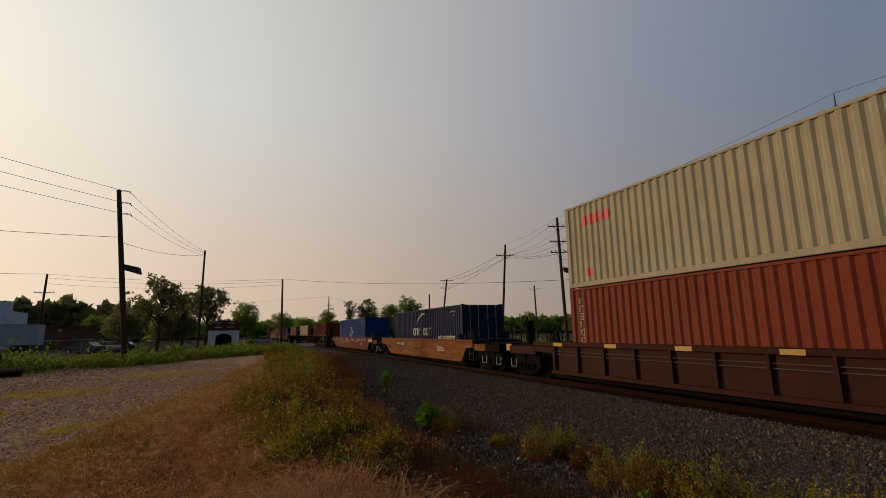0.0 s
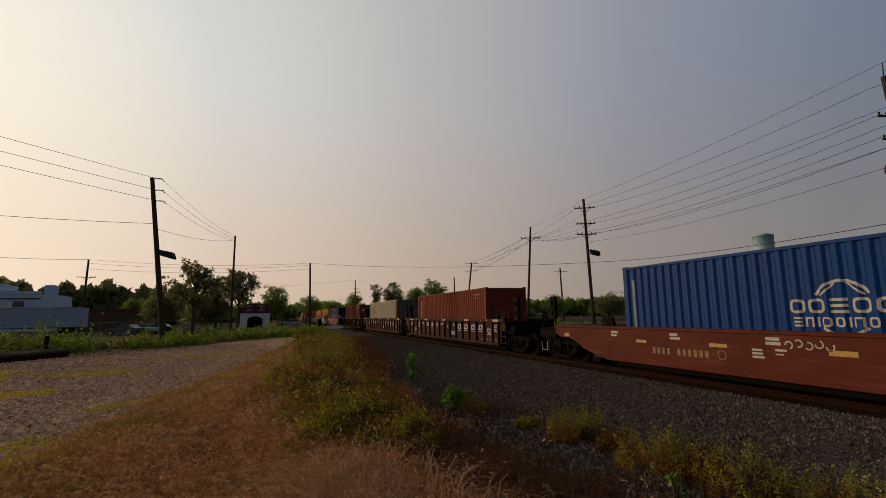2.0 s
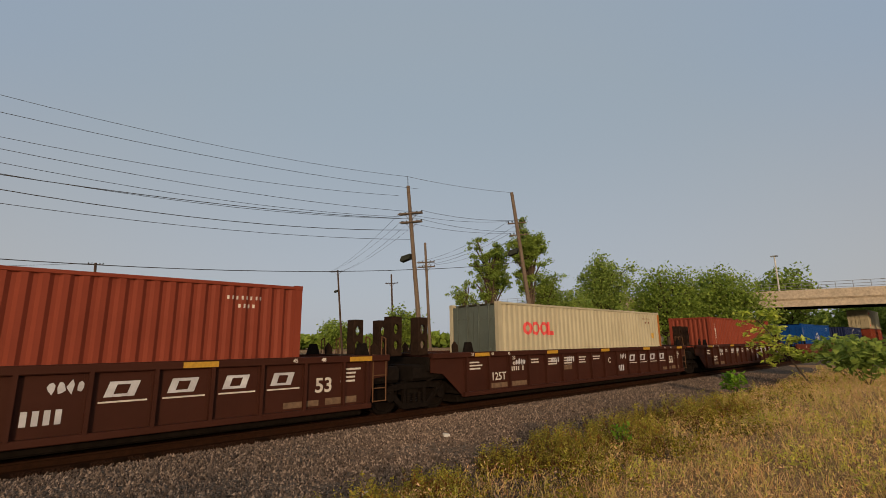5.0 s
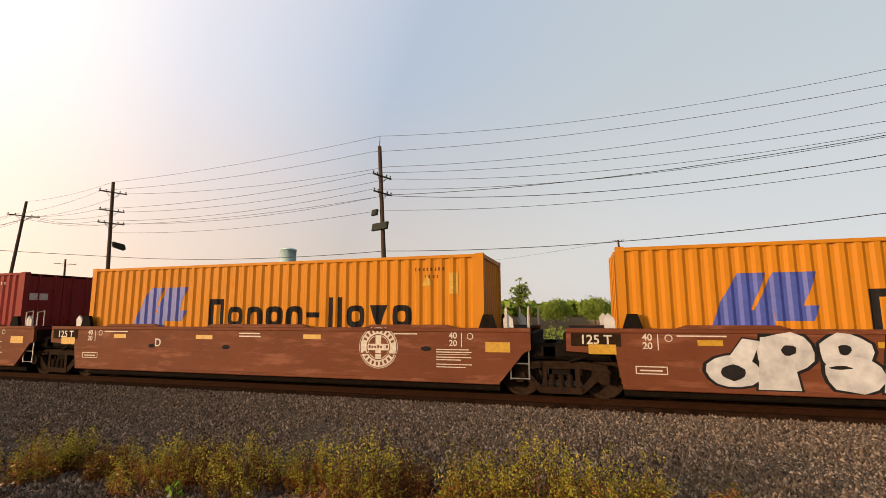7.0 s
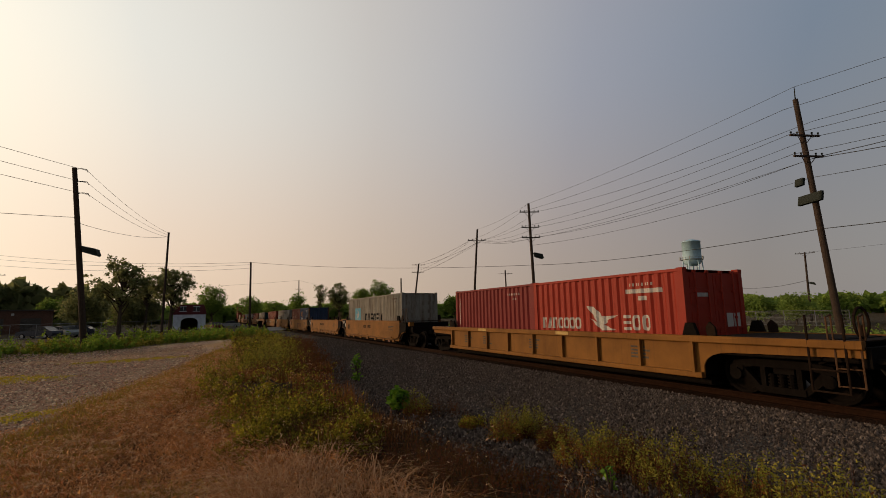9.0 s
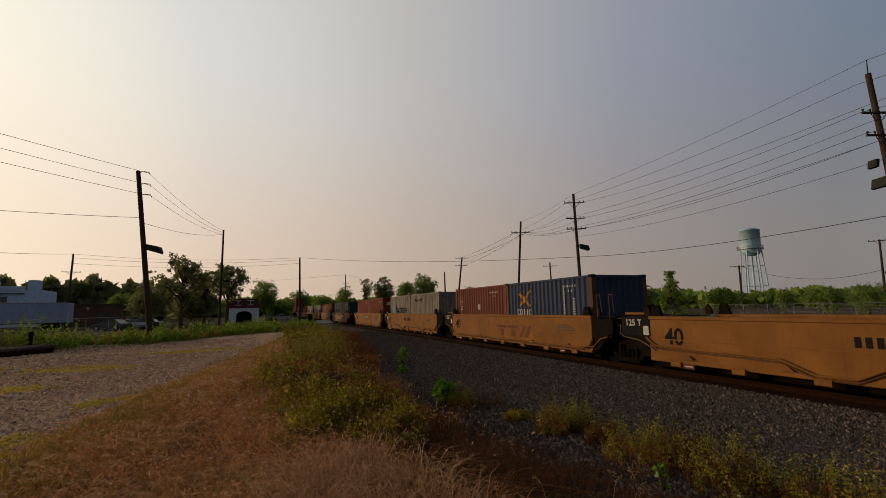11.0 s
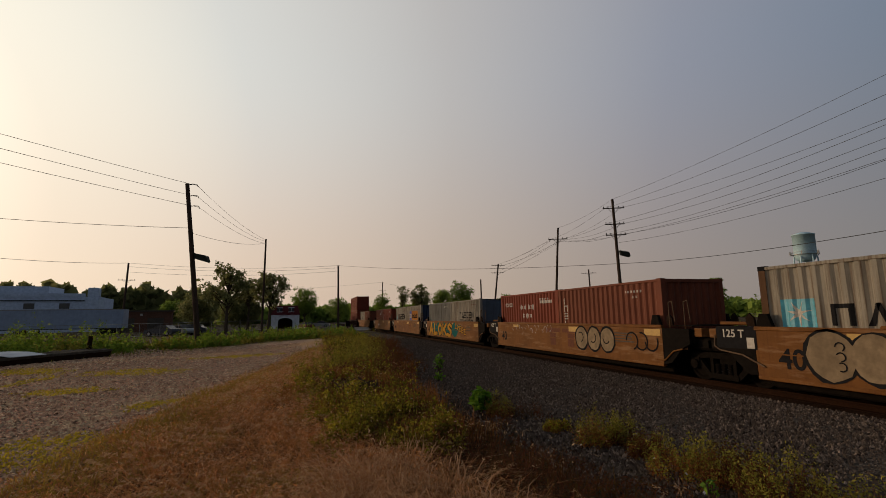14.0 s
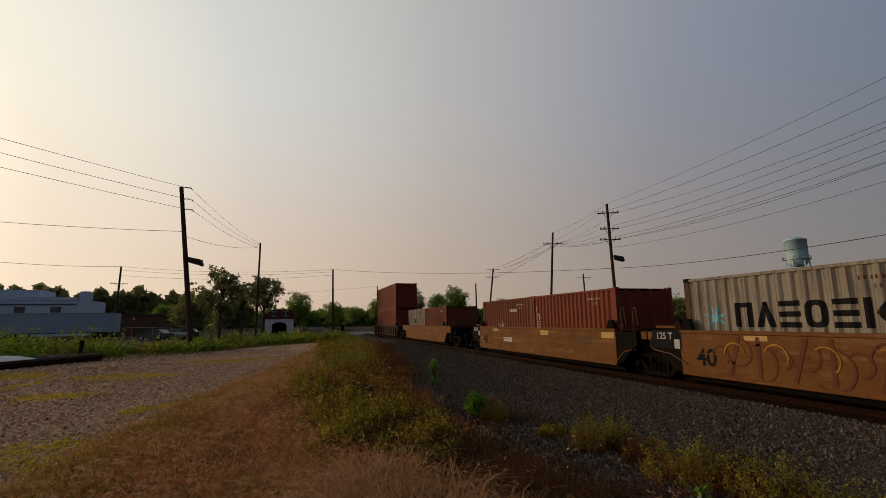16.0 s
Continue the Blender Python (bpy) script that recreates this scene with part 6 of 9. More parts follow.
# strokes of the sprayed letter shapes, in a unit cell
SLANT = ((0.0, 0.0, 0.5, 1.0), (0.42, 1.0, 0.9, 0.02), (0.2, 0.34, 0.75, 0.4))
CORNER = ((0.3, 1.0, 0.1, 0.05), (0.08, 0.08, 0.9, 0.16))
HOOP = ((0.5, 1.0, 0.12, 0.6), (0.12, 0.62, 0.35, 0.05), (0.33, 0.06, 0.82, 0.25), (0.8, 0.24, 0.85, 0.75), (0.86, 0.7, 0.48, 1.0))
FORK = ((0.15, 1.0, 0.1, 0.0), (0.12, 0.42, 0.9, 0.95), (0.32, 0.55, 0.92, 0.04))
SNAKE = ((0.95, 0.78, 0.5, 1.0), (0.52, 1.0, 0.12, 0.72), (0.12, 0.74, 0.85, 0.36), (0.84, 0.38, 0.6, 0.02), (0.62, 0.03, 0.0, 0.12))
BOW = ((0.15, 1.0, 0.12, 0.0), (0.13, 0.97, 0.8, 0.6), (0.8, 0.63, 0.12, 0.03))
COMB = ((0.15, 1.0, 0.12, 0.0), (0.13, 0.94, 0.8, 0.97), (0.13, 0.5, 0.7, 0.53), (0.12, 0.06, 0.8, 0.1))
ZIG = ((0.05, 0.94, 0.85, 0.97), (0.82, 0.95, 0.12, 0.06), (0.1, 0.06, 1.0, 0.08))


def sprayed_row(parent, shapes, y, z, w, h, thick, edge, fall, mat):
    """Fat sprayed shapes in a row, each a dark edge with a lighter fill over it."""
    for i, strokes in enumerate(shapes):
        y0, z0 = y - i * w, z + i * fall
        for name, t, x, m in (("spray_outline", thick + edge, -1.4305, M["black"]), ("spray_letter", thick, -1.4365, mat)):
            s = Shape()
            for k, (a, b, c1, d) in enumerate(strokes):
                p, q = (y0 - a * w * 0.92, z0 + b * h * 0.92), (y0 - c1 * w * 0.92, z0 + d * h * 0.92)
                n = math.hypot(q[0] - p[0], q[1] - p[1])
                e = ((q[0] - p[0]) / n * t / 2, (q[1] - p[1]) / n * t / 2)
                f = (-e[1], e[0])
                ring6 = [(p[0] + f[0], p[1] + f[1]), (p[0] - e[0] * 0.8, p[1] - e[1] * 0.8), (p[0] - f[0], p[1] - f[1]), (q[0] - f[0], q[1] - f[1]), (q[0] + e[0] * 0.8, q[1] + e[1] * 0.8), (q[0] + f[0], q[1] + f[1])]
                s.plate([(u, max(0.36, min(1.41, v))) for u, v in ring6], x - 0.002 - 0.0007 * k, x)
            part(name, s, m, parent)


# linked yellow wells, sprayed over
YS = "faded yellow steel well car"
r = random.Random(21)
for uc, tag, extra in ((309.1, "A", " with a number panel"), (324.5, "B", " with faded red lettering shapes"), (339.9, "C", " sprayed with yellow and teal letters"), (355.0, "D", " covered in brown sprayed scrawls"), (370.2, "E", " with plain sides")):
    c = car(uc, "smooth", YS + extra, M["yellowworn"], -6.15, -7.2 if tag != "A" else -8.3, 6.2, 7.3, 1.53, (7.5,), dark_ends="rear" if tag == "A" else True)
    if tag == "A":
        truck(c, -7.4)
        part("side_panel", Shape().box(-1.445, -1.42, -7.95, -6.95, 0.93, 1.28, 0.012), M["yellowworn"], c)
        bars(c, -7.2, 1.2, 0.4, 3, 0.03, 0.04, -1.446, M["tanmark"], seed=5)
        part("side_stiffener", Shape().box(-1.45, -1.4, -2.6, 0.2, 1.5, 1.62, 0.03).box(-1.45, -1.4, 2.0, 3.6, 1.5, 1.58, 0.03), M["yellowworn"], c)
    stencil(c, "40", 0.62, 5.35, 0.8, mat=M["black"])
    stencil(c, "125 T", 0.27, 6.8, 1.34, -1.4305)
    flat_mark(c, "code_patch", [rect(7.28, 0.98, 1.12, 0.54)], M["black"], -1.4245)
    flat_mark(c, "white_patch", [rect(6.42, 1.0, 0.2, 0.26)], M["decal"], -1.4295)
    flat_mark(c, "reflector", [rect(4.2, 1.3, 0.6, 0.12), rect(-1.0, 1.2, 0.7, 0.2), rect(-5.4, 1.2, 0.7, 0.2)], M["signal"])
    bars(c, -3.9, 1.25, 1.1, 4, 0.04, 0.05, mat=M["timber"], seed=70 + ord(tag))
    if tag == "A":
        flat_mark(c, "pale_overspray", [blob(r, 1.2 - 1.3 * i, 0.9, 1.7, 0.55, 14, 0.18) for i in range(3)], M["overspray"], -1.425)
        for i, (yb_, wb, hb, zb_) in enumerate(((4.55, 1.0, 1.05, 0.95), (3.75, 0.85, 0.98, 0.95), (2.95, 0.85, 1.0, 0.92), (2.25, 0.9, 0.62, 1.15), (2.15, 0.95, 0.6, 0.66))):
            flat_mark(c, "spray_outline", [blob(r, yb_, zb_, wb * 1.1, hb * 1.08, 16, 0.05)], M["black"], -1.4285 - 0.0006 * (i % 2))
            flat_mark(c, "spray_bubble", [blob(r, yb_, zb_, wb * 0.98, hb * 0.96, 16, 0.05)], M["bubble"], -1.4335 - 0.001 * i)
        flat_mark(c, "dark_scrawl", [Joined(ring_pieces(4.35, 1.15 - 0.2 * i, 0.1, 0.025, 12)[i:i + 8]) for i in range(3)], M["black"], -1.444)
        flat_mark(c, "number_panel", [rect(-1.6, 0.94, 2.2, 0.3)], M["black"], -1.4235)
        characters(c, -1.68, 0.98, 11, 0.142, 0.21, -1.4285, M["spray"])
    if tag == "B":
        flat_mark(c, "faded_logo", [rect(0.9, 1.15, 1.25, 0.16), rect(0.5, 0.6, 0.45, 0.52), rect(-0.5, 1.15, 1.25, 0.16), rect(-0.9, 0.6, 0.45, 0.52), [(-1.9, 0.6), (-2.3, 0.6), (-2.75, 1.31), (-2.35, 1.31)], [(-2.5, 0.6), (-2.8, 0.6), (-3.2, 1.31), (-2.9, 1.31)]], M["faded"])
        for i, yb_ in enumerate((-1.9, -2.7, -3.5)):
            flat_mark(c, "spray_outline", [blob(r, yb_, 0.98, 0.9, 0.96, 18, 0.04)], M["black"], -1.4285 - 0.0006 * (i % 2))
            flat_mark(c, "spray_bubble", [blob(r, yb_, 0.98, 0.76, 0.82, 18, 0.04)], M["bubble"], -1.4335 - 0.001 * i)
            flat_mark(c, "spray_stroke", [Joined(ring_pieces(yb_ + 0.05, 1.02, 0.2, 0.04, 14)[2 + 3 * i:10 + 2 * i])], M["black"], -1.4385 - 0.001 * i)
        flat_mark(c, "dark_scrawl", [Joined(ring_pieces(-4.8 - 0.45 * i, 1.0, 0.3, 0.05, 14)[3 * i:3 * i + 10]) for i in range(3)], M["black"], -1.4285)
        flat_mark(c, "thin_scrawl", [Joined(ring_pieces(4.3 - 0.34 * i, 1.12 + 0.1 * (i % 3), 0.09 + 0.03 * (i % 4), 0.014, 14)[i % 5:7 + i % 4]) for i in range(12)], M["spray"], -1.4275)
    if tag == "C":
        # two rows of sprayed letter shapes: dark edges under yellow fill on a teal cloud
        flat_mark(c, "spray_cloud", [blob(r, 3.9 - 1.35 * i, 0.93, 1.5, 0.95, 12, 0.12) for i in range(5)] + [blob(r, -2.3, 1.12, 1.1, 0.4, 12, 0.15)], M["teal"], -1.425)
        sprayed_row(c, (SLANT, CORNER, HOOP, FORK, SNAKE), 5.2, 0.44, 1.24, 0.98, 0.25, 0.13, 0.0, M["sprayyellow"])
        sprayed_row(c, (CORNER, BOW, COMB, COMB, ZIG), -1.62, 1.0, 0.46, 0.4, 0.085, 0.07, -0.085, M["sprayyellow"])
    if tag == "D":
        strokes = [Joined(ring_pieces(4.9 - 0.52 * i, 0.9 + 0.14 * math.sin(i * 2.1), 0.26 + 0.1 * (i % 3), 0.05, 16)[(i * 5) % 7:(i * 5) % 7 + 10]) for i in range(17)]
        strokes += [[(4.7 - 0.8 * i, 0.45), (4.62 - 0.8 * i, 0.42), (4.3 - 0.8 * i + 0.3 * (i % 2), 1.38), (4.4 - 0.8 * i + 0.3 * (i % 2), 1.4)] for i in range(10)]
        flat_mark(c, "sprayed_scrawl", strokes, M["faded"], -1.4275)
        flat_mark(c, "pale_scrawl", [Joined(ring_pieces(4.5 - 1.05 * i, 0.95, 0.3, 0.03, 14)[i % 4:i % 4 + 7]) for i in range(8)], M["sprayyellow"], -1.4325)
    if tag == "E":
        bars(c, 2.9, 1.0, 1.3, 1, 0.22, mat=M["decal"], seed=7)
c = car(389.6, "smooth", "faded yellow steel well car, last of the yellow ones", M["yellowworn"], -6.15, -7.6, 6.2, 7.9, 1.5, (-7.9, 8.0))
c = car(408.1, "ribbed", "brown ribbed well car under a tall stack", M["brown_rib"], -7.1, -8.0, 7.1, 8.2, 1.42, (-8.3, 8.4), ribs=12)


# ---- poles, wires, tower, bridge, buildings ----
def spot(az, d, z=None):
    """A place by its bearing left of the track's direction and its distance."""
    x, y = -math.sin(radians(az)) * d, math.cos(radians(az)) * d
    return Vector((x, y, float(height(x, y)) if z is None else z))


POLES = {}


def utility_pole(key, az_top, el_top, az_low, el_low, d, label, arms=(), lamp=None, pin=False, mat=None, facing_az=None, r=0.16, group="utility poles"):
    """A timber pole through two sightings at the distance d; arms: (elevation, half length, double)."""
    mat = mat or M["pole"]
    top = spot(az_top, d, EYE + d * math.tan(radians(el_top)))
    low = spot(az_low, d, EYE + d * math.tan(radians(el_low)))
    k = (low.z - float(height(low.x, low.y)) + 0.1) / (top.z - low.z)
    base = low - (top - low) * k
    p = thing("utility_pole", label, "utility pole", group, at=Matrix.Translation(base))
    ax = (top - base)
    part("pole", Shape().rod((0, 0, 0), ax, r * 1.15, r * 0.8, 12), mat, p, smooth=False)
    along = Vector((math.cos(radians(facing_az if facing_az is not None else 0)), math.sin(radians(facing_az if facing_az is not None else 0)), 0))
    ends = []
    for el, half, dbl in arms:
        z = EYE + d * math.tan(radians(el)) - base.z
        c = ax * (z / ax.z)
        side = along.cross(Vector((0, 0, 1)))
        for o in ((-0.14, 0.14) if dbl else (0.14,)):
            a, b = c - along * half + side * o, c + along * half + side * o
            s = Shape().rod(a, b, 0.065, 0.065, 4)
            arm = part("crossarm", s, mat, p)
        for q in (-0.92, -0.5, 0.5, 0.92):
            e = c + along * half * q + side * 0.14
            part("insulator", Shape().lathe([(0.0, 0.06), (0.03, 0.06), (0.03, 0.12), (0.055, 0.13), (0.05, 0.2), (0.0, 0.22)], 8, e.x, e.y).mesh("insulator", M["lampbox"]), None, p, at=pose(0, 0, e.z))
            ends.append(base + e + Vector((0, 0, 0.2)))
        if half > 0.8:
            part("brace", Shape().rod(c - along * half * 0.5 + side * 0.14, c - Vector((0, 0, 0.6)), 0.02, 0.02, 5).rod(c + along * half * 0.5 + side * 0.14, c - Vector((0, 0, 0.6)), 0.02, 0.02, 5), mat, p)
    if pin:
        part("top_pin", Shape().rod(ax, ax + Vector((0.05, 0, 0.75)), 0.03, 0.02, 6), M["lampbox"], p)
    if lamp:
        el, size, sgn = lamp
        z = EYE + d * math.tan(radians(el)) - base.z
        c = ax * (z / ax.z)
        out = along * sgn
        part("lamp_arm", Shape().rod(c, c + out * 0.5 + Vector((0, 0, 0.1)), 0.03, 0.03, 6), M["lampbox"], p)
        # a flat slanting floodlight that hangs out from the pole
        s = Shape().slab([(-size * 0.5, 0.34 * size), (size * 0.3, 0.36 * size), (size * 0.5, 0.04 * size), (size * 0.45, -0.06 * size), (-size * 0.3, -0.02 * size)], -size * 0.3, size * 0.3)
        m = Matrix((out, Vector((0, 0, 1)).cross(out), Vector((0, 0, 1)))).transposed().to_4x4()
        m.translation = c + out * (0.1 + size / 2) + Vector((0, 0, -0.1))
        part("lamp_head", s, M["lampbox"], p, at=m @ pose(0, 0, 0, 0, 14, 0))
    POLES[key] = (base, base + ax, ends, along)
    return p


def up_at(key, z):
    b, t, _, _ = POLES[key]
    return b + (t - b) * ((z - b.z) / (t.z - b.z))


utility_pole("G", -65.55, 20.03, -66.5, 1.26, 31.8, "tall weathered timber pole with crossarms and floodlights", [(16.46, 0.9, False), (14.45, 0.9, False)], pin=True, facing_az=-20)
g = POLES["G"]
gp = [o for o in scene.objects if o.name.startswith("utility_pole")][-1]
for el, w, h, off in ((10.42, 1.55, 0.5, 0.0), (12.14, 0.55, 0.4, 0.35)):
    z = EYE + 31.8 * math.tan(radians(el))
    c = up_at("G", z) - g[0]
    m = look((0, 0, 0), (1.0, -0.45, -0.2))
    m.translation = c + Vector((-0.22, 0.12 + off, 0))
    fl = part("floodlight", Shape().box(-w / 2, w / 2, -h / 2, h / 2, -0.12, 0.06, 0.03), M["lampbox"], gp, "flat dark green floodlight housing", at=m)
    part("light_panel", Shape().box(-w / 2 + 0.06, w / 2 - 0.06, -h / 2 + 0.05, h / 2 - 0.05, 0.06, 0.075), M["lampbox"], fl)
utility_pole("F", -37.44, 13.16, -37.66, 3.6, 50.0, "tall timber pole with three crossarms and a lamp", [(12.09, 1.05, False), (10.25, 0.95, False), (9.0, 1.0, False)], lamp=(6.75, 1.1, 1), facing_az=-25)
utility_pole("E", -31.03, 10.29, -30.5, 2.97, 65.0, "leaning timber pole with one long crossarm", [(8.94, 1.3, False)], facing_az=-25)
utility_pole("D", -23.66, 6.19, -23.21, 2.32, 106.0, "far timber pole with two crossarms", [(6.05, 1.5, False), (5.15, 1.4, False)], facing_az=-20, r=0.2)
utility_pole("C", -4.08, 6.25, -4.2, -1.0, 84.0, "bare straight timber pole", r=0.17)
utility_pole("B", 4.22, 9.15, 4.28, 0.7, 73.0, "slim timber pole by the trees", r=0.15)
utility_pole("A", 12.62, 14.65, 10.72, -1.9, 44.6, "leaning dark timber pole with side brackets and a lamp", lamp=(6.6, 1.25, 1), facing_az=-10, r=0.2)
ap = [o for o in scene.objects if o.name.startswith("utility_pole")][-1]
for el in (14.5, 13.3, 12.2):
    c = up_at("A", EYE + 44.6 * math.tan(radians(el))) - POLES["A"][0]
    part("bracket", Shape().path([c, c + Vector((0.4, 0, 0.12)), c + Vector((0.75, 0, 0.1)), c + Vector((0.85, 0, -0.12))], 0.03), M["lampbox"], ap)
utility_pole("Z", 17.41, 5.9, 17.51, 1.6, 100.0, "far timber pole with one short crossarm", [(4.15, 1.3, False)], facing_az=10, r=0.18)
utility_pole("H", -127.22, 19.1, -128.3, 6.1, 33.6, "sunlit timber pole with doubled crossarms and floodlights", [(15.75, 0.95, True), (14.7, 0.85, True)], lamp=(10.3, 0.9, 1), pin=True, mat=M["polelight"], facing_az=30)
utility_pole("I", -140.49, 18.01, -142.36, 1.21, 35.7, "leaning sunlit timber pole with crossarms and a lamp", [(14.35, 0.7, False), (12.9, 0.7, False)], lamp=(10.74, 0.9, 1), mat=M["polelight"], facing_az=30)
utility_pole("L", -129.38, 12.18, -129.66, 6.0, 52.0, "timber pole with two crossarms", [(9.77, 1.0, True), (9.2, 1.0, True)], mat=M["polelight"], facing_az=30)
utility_pole("K", -118.7, 8.72, -119.25, 2.28, 76.0, "far timber pole with a wide crossarm", [(8.55, 1.3, True)], lamp=(6.2, 0.7, 1), facing_az=30)
utility_pole("N", -125.19, 8.3, -125.27, 6.27, 78.0, "far timber pole with two crossarms", [(7.2, 1.1, True)], facing_az=30)
utility_pole("Mast", -94.42, 8.13, -94.7, 1.37, 66.0, "timber pole with a short arm and lamp", [(8.0, 0.75, False)], lamp=(4.1, 0.8, -1), facing_az=75)
utility_pole("Q", -64.75, 5.34, -64.66, 0.5, 95.0, "far slim pole with a short arm", [(5.25, 1.3, False)], lamp=(2.3, 0.9, -1), facing_az=110)
utility_pole("T", -53.82, 3.78, -53.82, 0.0, 110.0, "far pole with transformer and arm", [(3.7, 1.6, False)], facing_az=120, r=0.2)
utility_pole("S1", -34.28, 5.2, -34.32, 3.39, 130.0, "far timber pole with one crossarm", [(4.75, 1.9, False)], facing_az=-30, r=0.22)
utility_pole("S2", -21.46, 4.43, -21.48, 2.36, 120.0, "far bare timber pole", r=0.2)
utility_pole("S3", -9.4, 4.24, -9.42, 2.0, 150.0, "far thin pole above the trees", [(3.2, 1.0, False)], facing_az=0, r=0.17)


def wire(a, b, sag, r=0.016, name="overhead_wire"):
    cu = bpy.data.curves.new("overhead_wire", "CURVE")
    cu.dimensions, cu.bevel_depth, cu.bevel_resolution = "3D", r, 0
    sp = cu.splines.new("POLY")
    n = 16
    sp.points.add(n)
    for i in range(n + 1):
        q = i / n
        p = Vector(a).lerp(Vector(b), q)
        sp.points[i].co = (p.x, p.y, p.z - 4 * sag * q * (1 - q), 1)
    cu.materials.append(M["wire"])
    ob = new(name, cu)
    tagged(ob, "thin sagging black overhead wire between poles", "wire", "overhead wires")
    return ob


def spread(key, i):
    e = POLES[key][2]
    return e[i % len(e)] if e else POLES[key][1]


def tied(key, d, el, off=0.0):
    """A place on a pole at that elevation, pushed off along its arms."""
    return up_at(key, EYE + d * math.tan(radians(el))) + POLES[key][3] * off


# elevations on the poles D, E, F, G, H of each line, offset along the arms, sag
for d0, e0, f0, g0, h0, off, sag in ((6.05, 9.0, 12.15, 19.0, 18.6, -0.85, 0.7), (6.05, 9.0, 12.15, 18.0, 18.1, 0.85, 0.8), (6.1, 8.95, 10.35, 16.6, 15.8, -0.8, 0.8), (6.05, 8.95, 10.3, 16.5, 15.5, 0.8, 0.9),
                                     (5.2, 8.9, 9.15, 14.7, 15.0, -0.8, 1.0), (5.15, 8.9, 9.05, 14.55, 15.3, 0.8, 0.65), (5.15, 8.9, 9.05, 14.3, 13.8, 0.3, 1.05)):
    wire(tied("F", 50, f0, off), tied("G", 31.8, g0, off), sag * 0.6, 0.013)
    wire(tied("G", 31.8, g0, off), tied("H", 33.6, h0, off), sag * 1.15, 0.02 if g0 < 14.6 else 0.013)
    wire(tied("E", 65, e0, off), tied("F", 50, f0, off), sag * 0.5, 0.013)
    wire(tied("D", 106, d0, off), tied("E", 65, e0, off), sag * 0.5, 0.014)
wire(POLES["G"][1] + Vector((0, 0, 0.75)), POLES["H"][1] + Vector((0, 0, 0.75)), 1.0, 0.012)
wire(POLES["F"][1], POLES["G"][1] + Vector((0, 0, 0.75)), 0.3, 0.012)
wire(POLES["E"][1], POLES["F"][1], 0.3, 0.012)
wire(POLES["H"][1] + Vector((0, 0, 0.75)), POLES["I"][1], 0.15, 0.012)
for i in (0, 3, 4, 7):
    wire(spread("H", i), spread("I", i), 0.3, 0.012)
    wire(spread("H", i + 8), spread("K", i), 0.5, 0.012)
    wire(spread("I", i), spread("L", i), 0.5, 0.012)
wire(up_at("F", 9.0), up_at("G", 8.9), 0.5, 0.012)
wire(up_at("G", 8.9), up_at("H", 9.4), 0.9, 0.014)
# low cable over the crossing
wire(POLES["C"][1], spot(-37.6, 50.0, EYE + 50 * math.tan(radians(5.7))), 0.6, 0.02)
wire(spot(-37.6, 50.0, EYE + 50 * math.tan(radians(5.7))), up_at("G", EYE + 31.8 * math.tan(radians(7.45))), 0.4, 0.02)
wire(up_at("G", EYE + 31.8 * math.tan(radians(7.45))), up_at("H", EYE + 33.6 * math.tan(radians(8.9))), 0.75, 0.02)
wire(up_at("H", EYE + 33.6 * math.tan(radians(8.9))), up_at("I", EYE + 35.7 * math.tan(radians(9.6))), 0.1, 0.02)
# wires of the lot's pole, on towards the next one outside the view
near = spot(62, 42, 15.5)
for el, q in ((14.5, 0.0), (13.3, -0.9), (12.2, -1.9)):
    a = up_at("A", EYE + 44.6 * math.tan(radians(el))) + Vector((0.8, 0, 0))
    wire(a, near + Vector((0, 0, q)), 0.3)
    wire(a, POLES["B"][1] + Vector((0, 0, -0.1 + q * 0.3)), 0.5)
for z in (0.0, -0.4, -1.0):
    wire(POLES["Z"][1] + Vector((0, 0, z * 1.6)), POLES["C"][1] + Vector((0, 0, z)), 0.7, 0.018)
wire(spot(45, 60, 9.3), POLES["Z"][1], 1.0, 0.025)
wire(spot(45, 60, 11.5), up_at("A", 9.7), 0.6, 0.018)
wire(up_at("A", 9.3), POLES["B"][1] + Vector((0, 0, -0.6)), 0.5)
wire(spot(-20, 260, 12), POLES["S3"][1], 1.0, 0.02)
wire(POLES["S3"][1], spot(20, 220, 14), 2.0, 0.02)
wire(POLES["Mast"][1], POLES["Q"][1], 1.0, 0.015)
wire(POLES["T"][1], POLES["Q"][1] - Vector((0, 0, 4.5)), 2.0, 0.03)


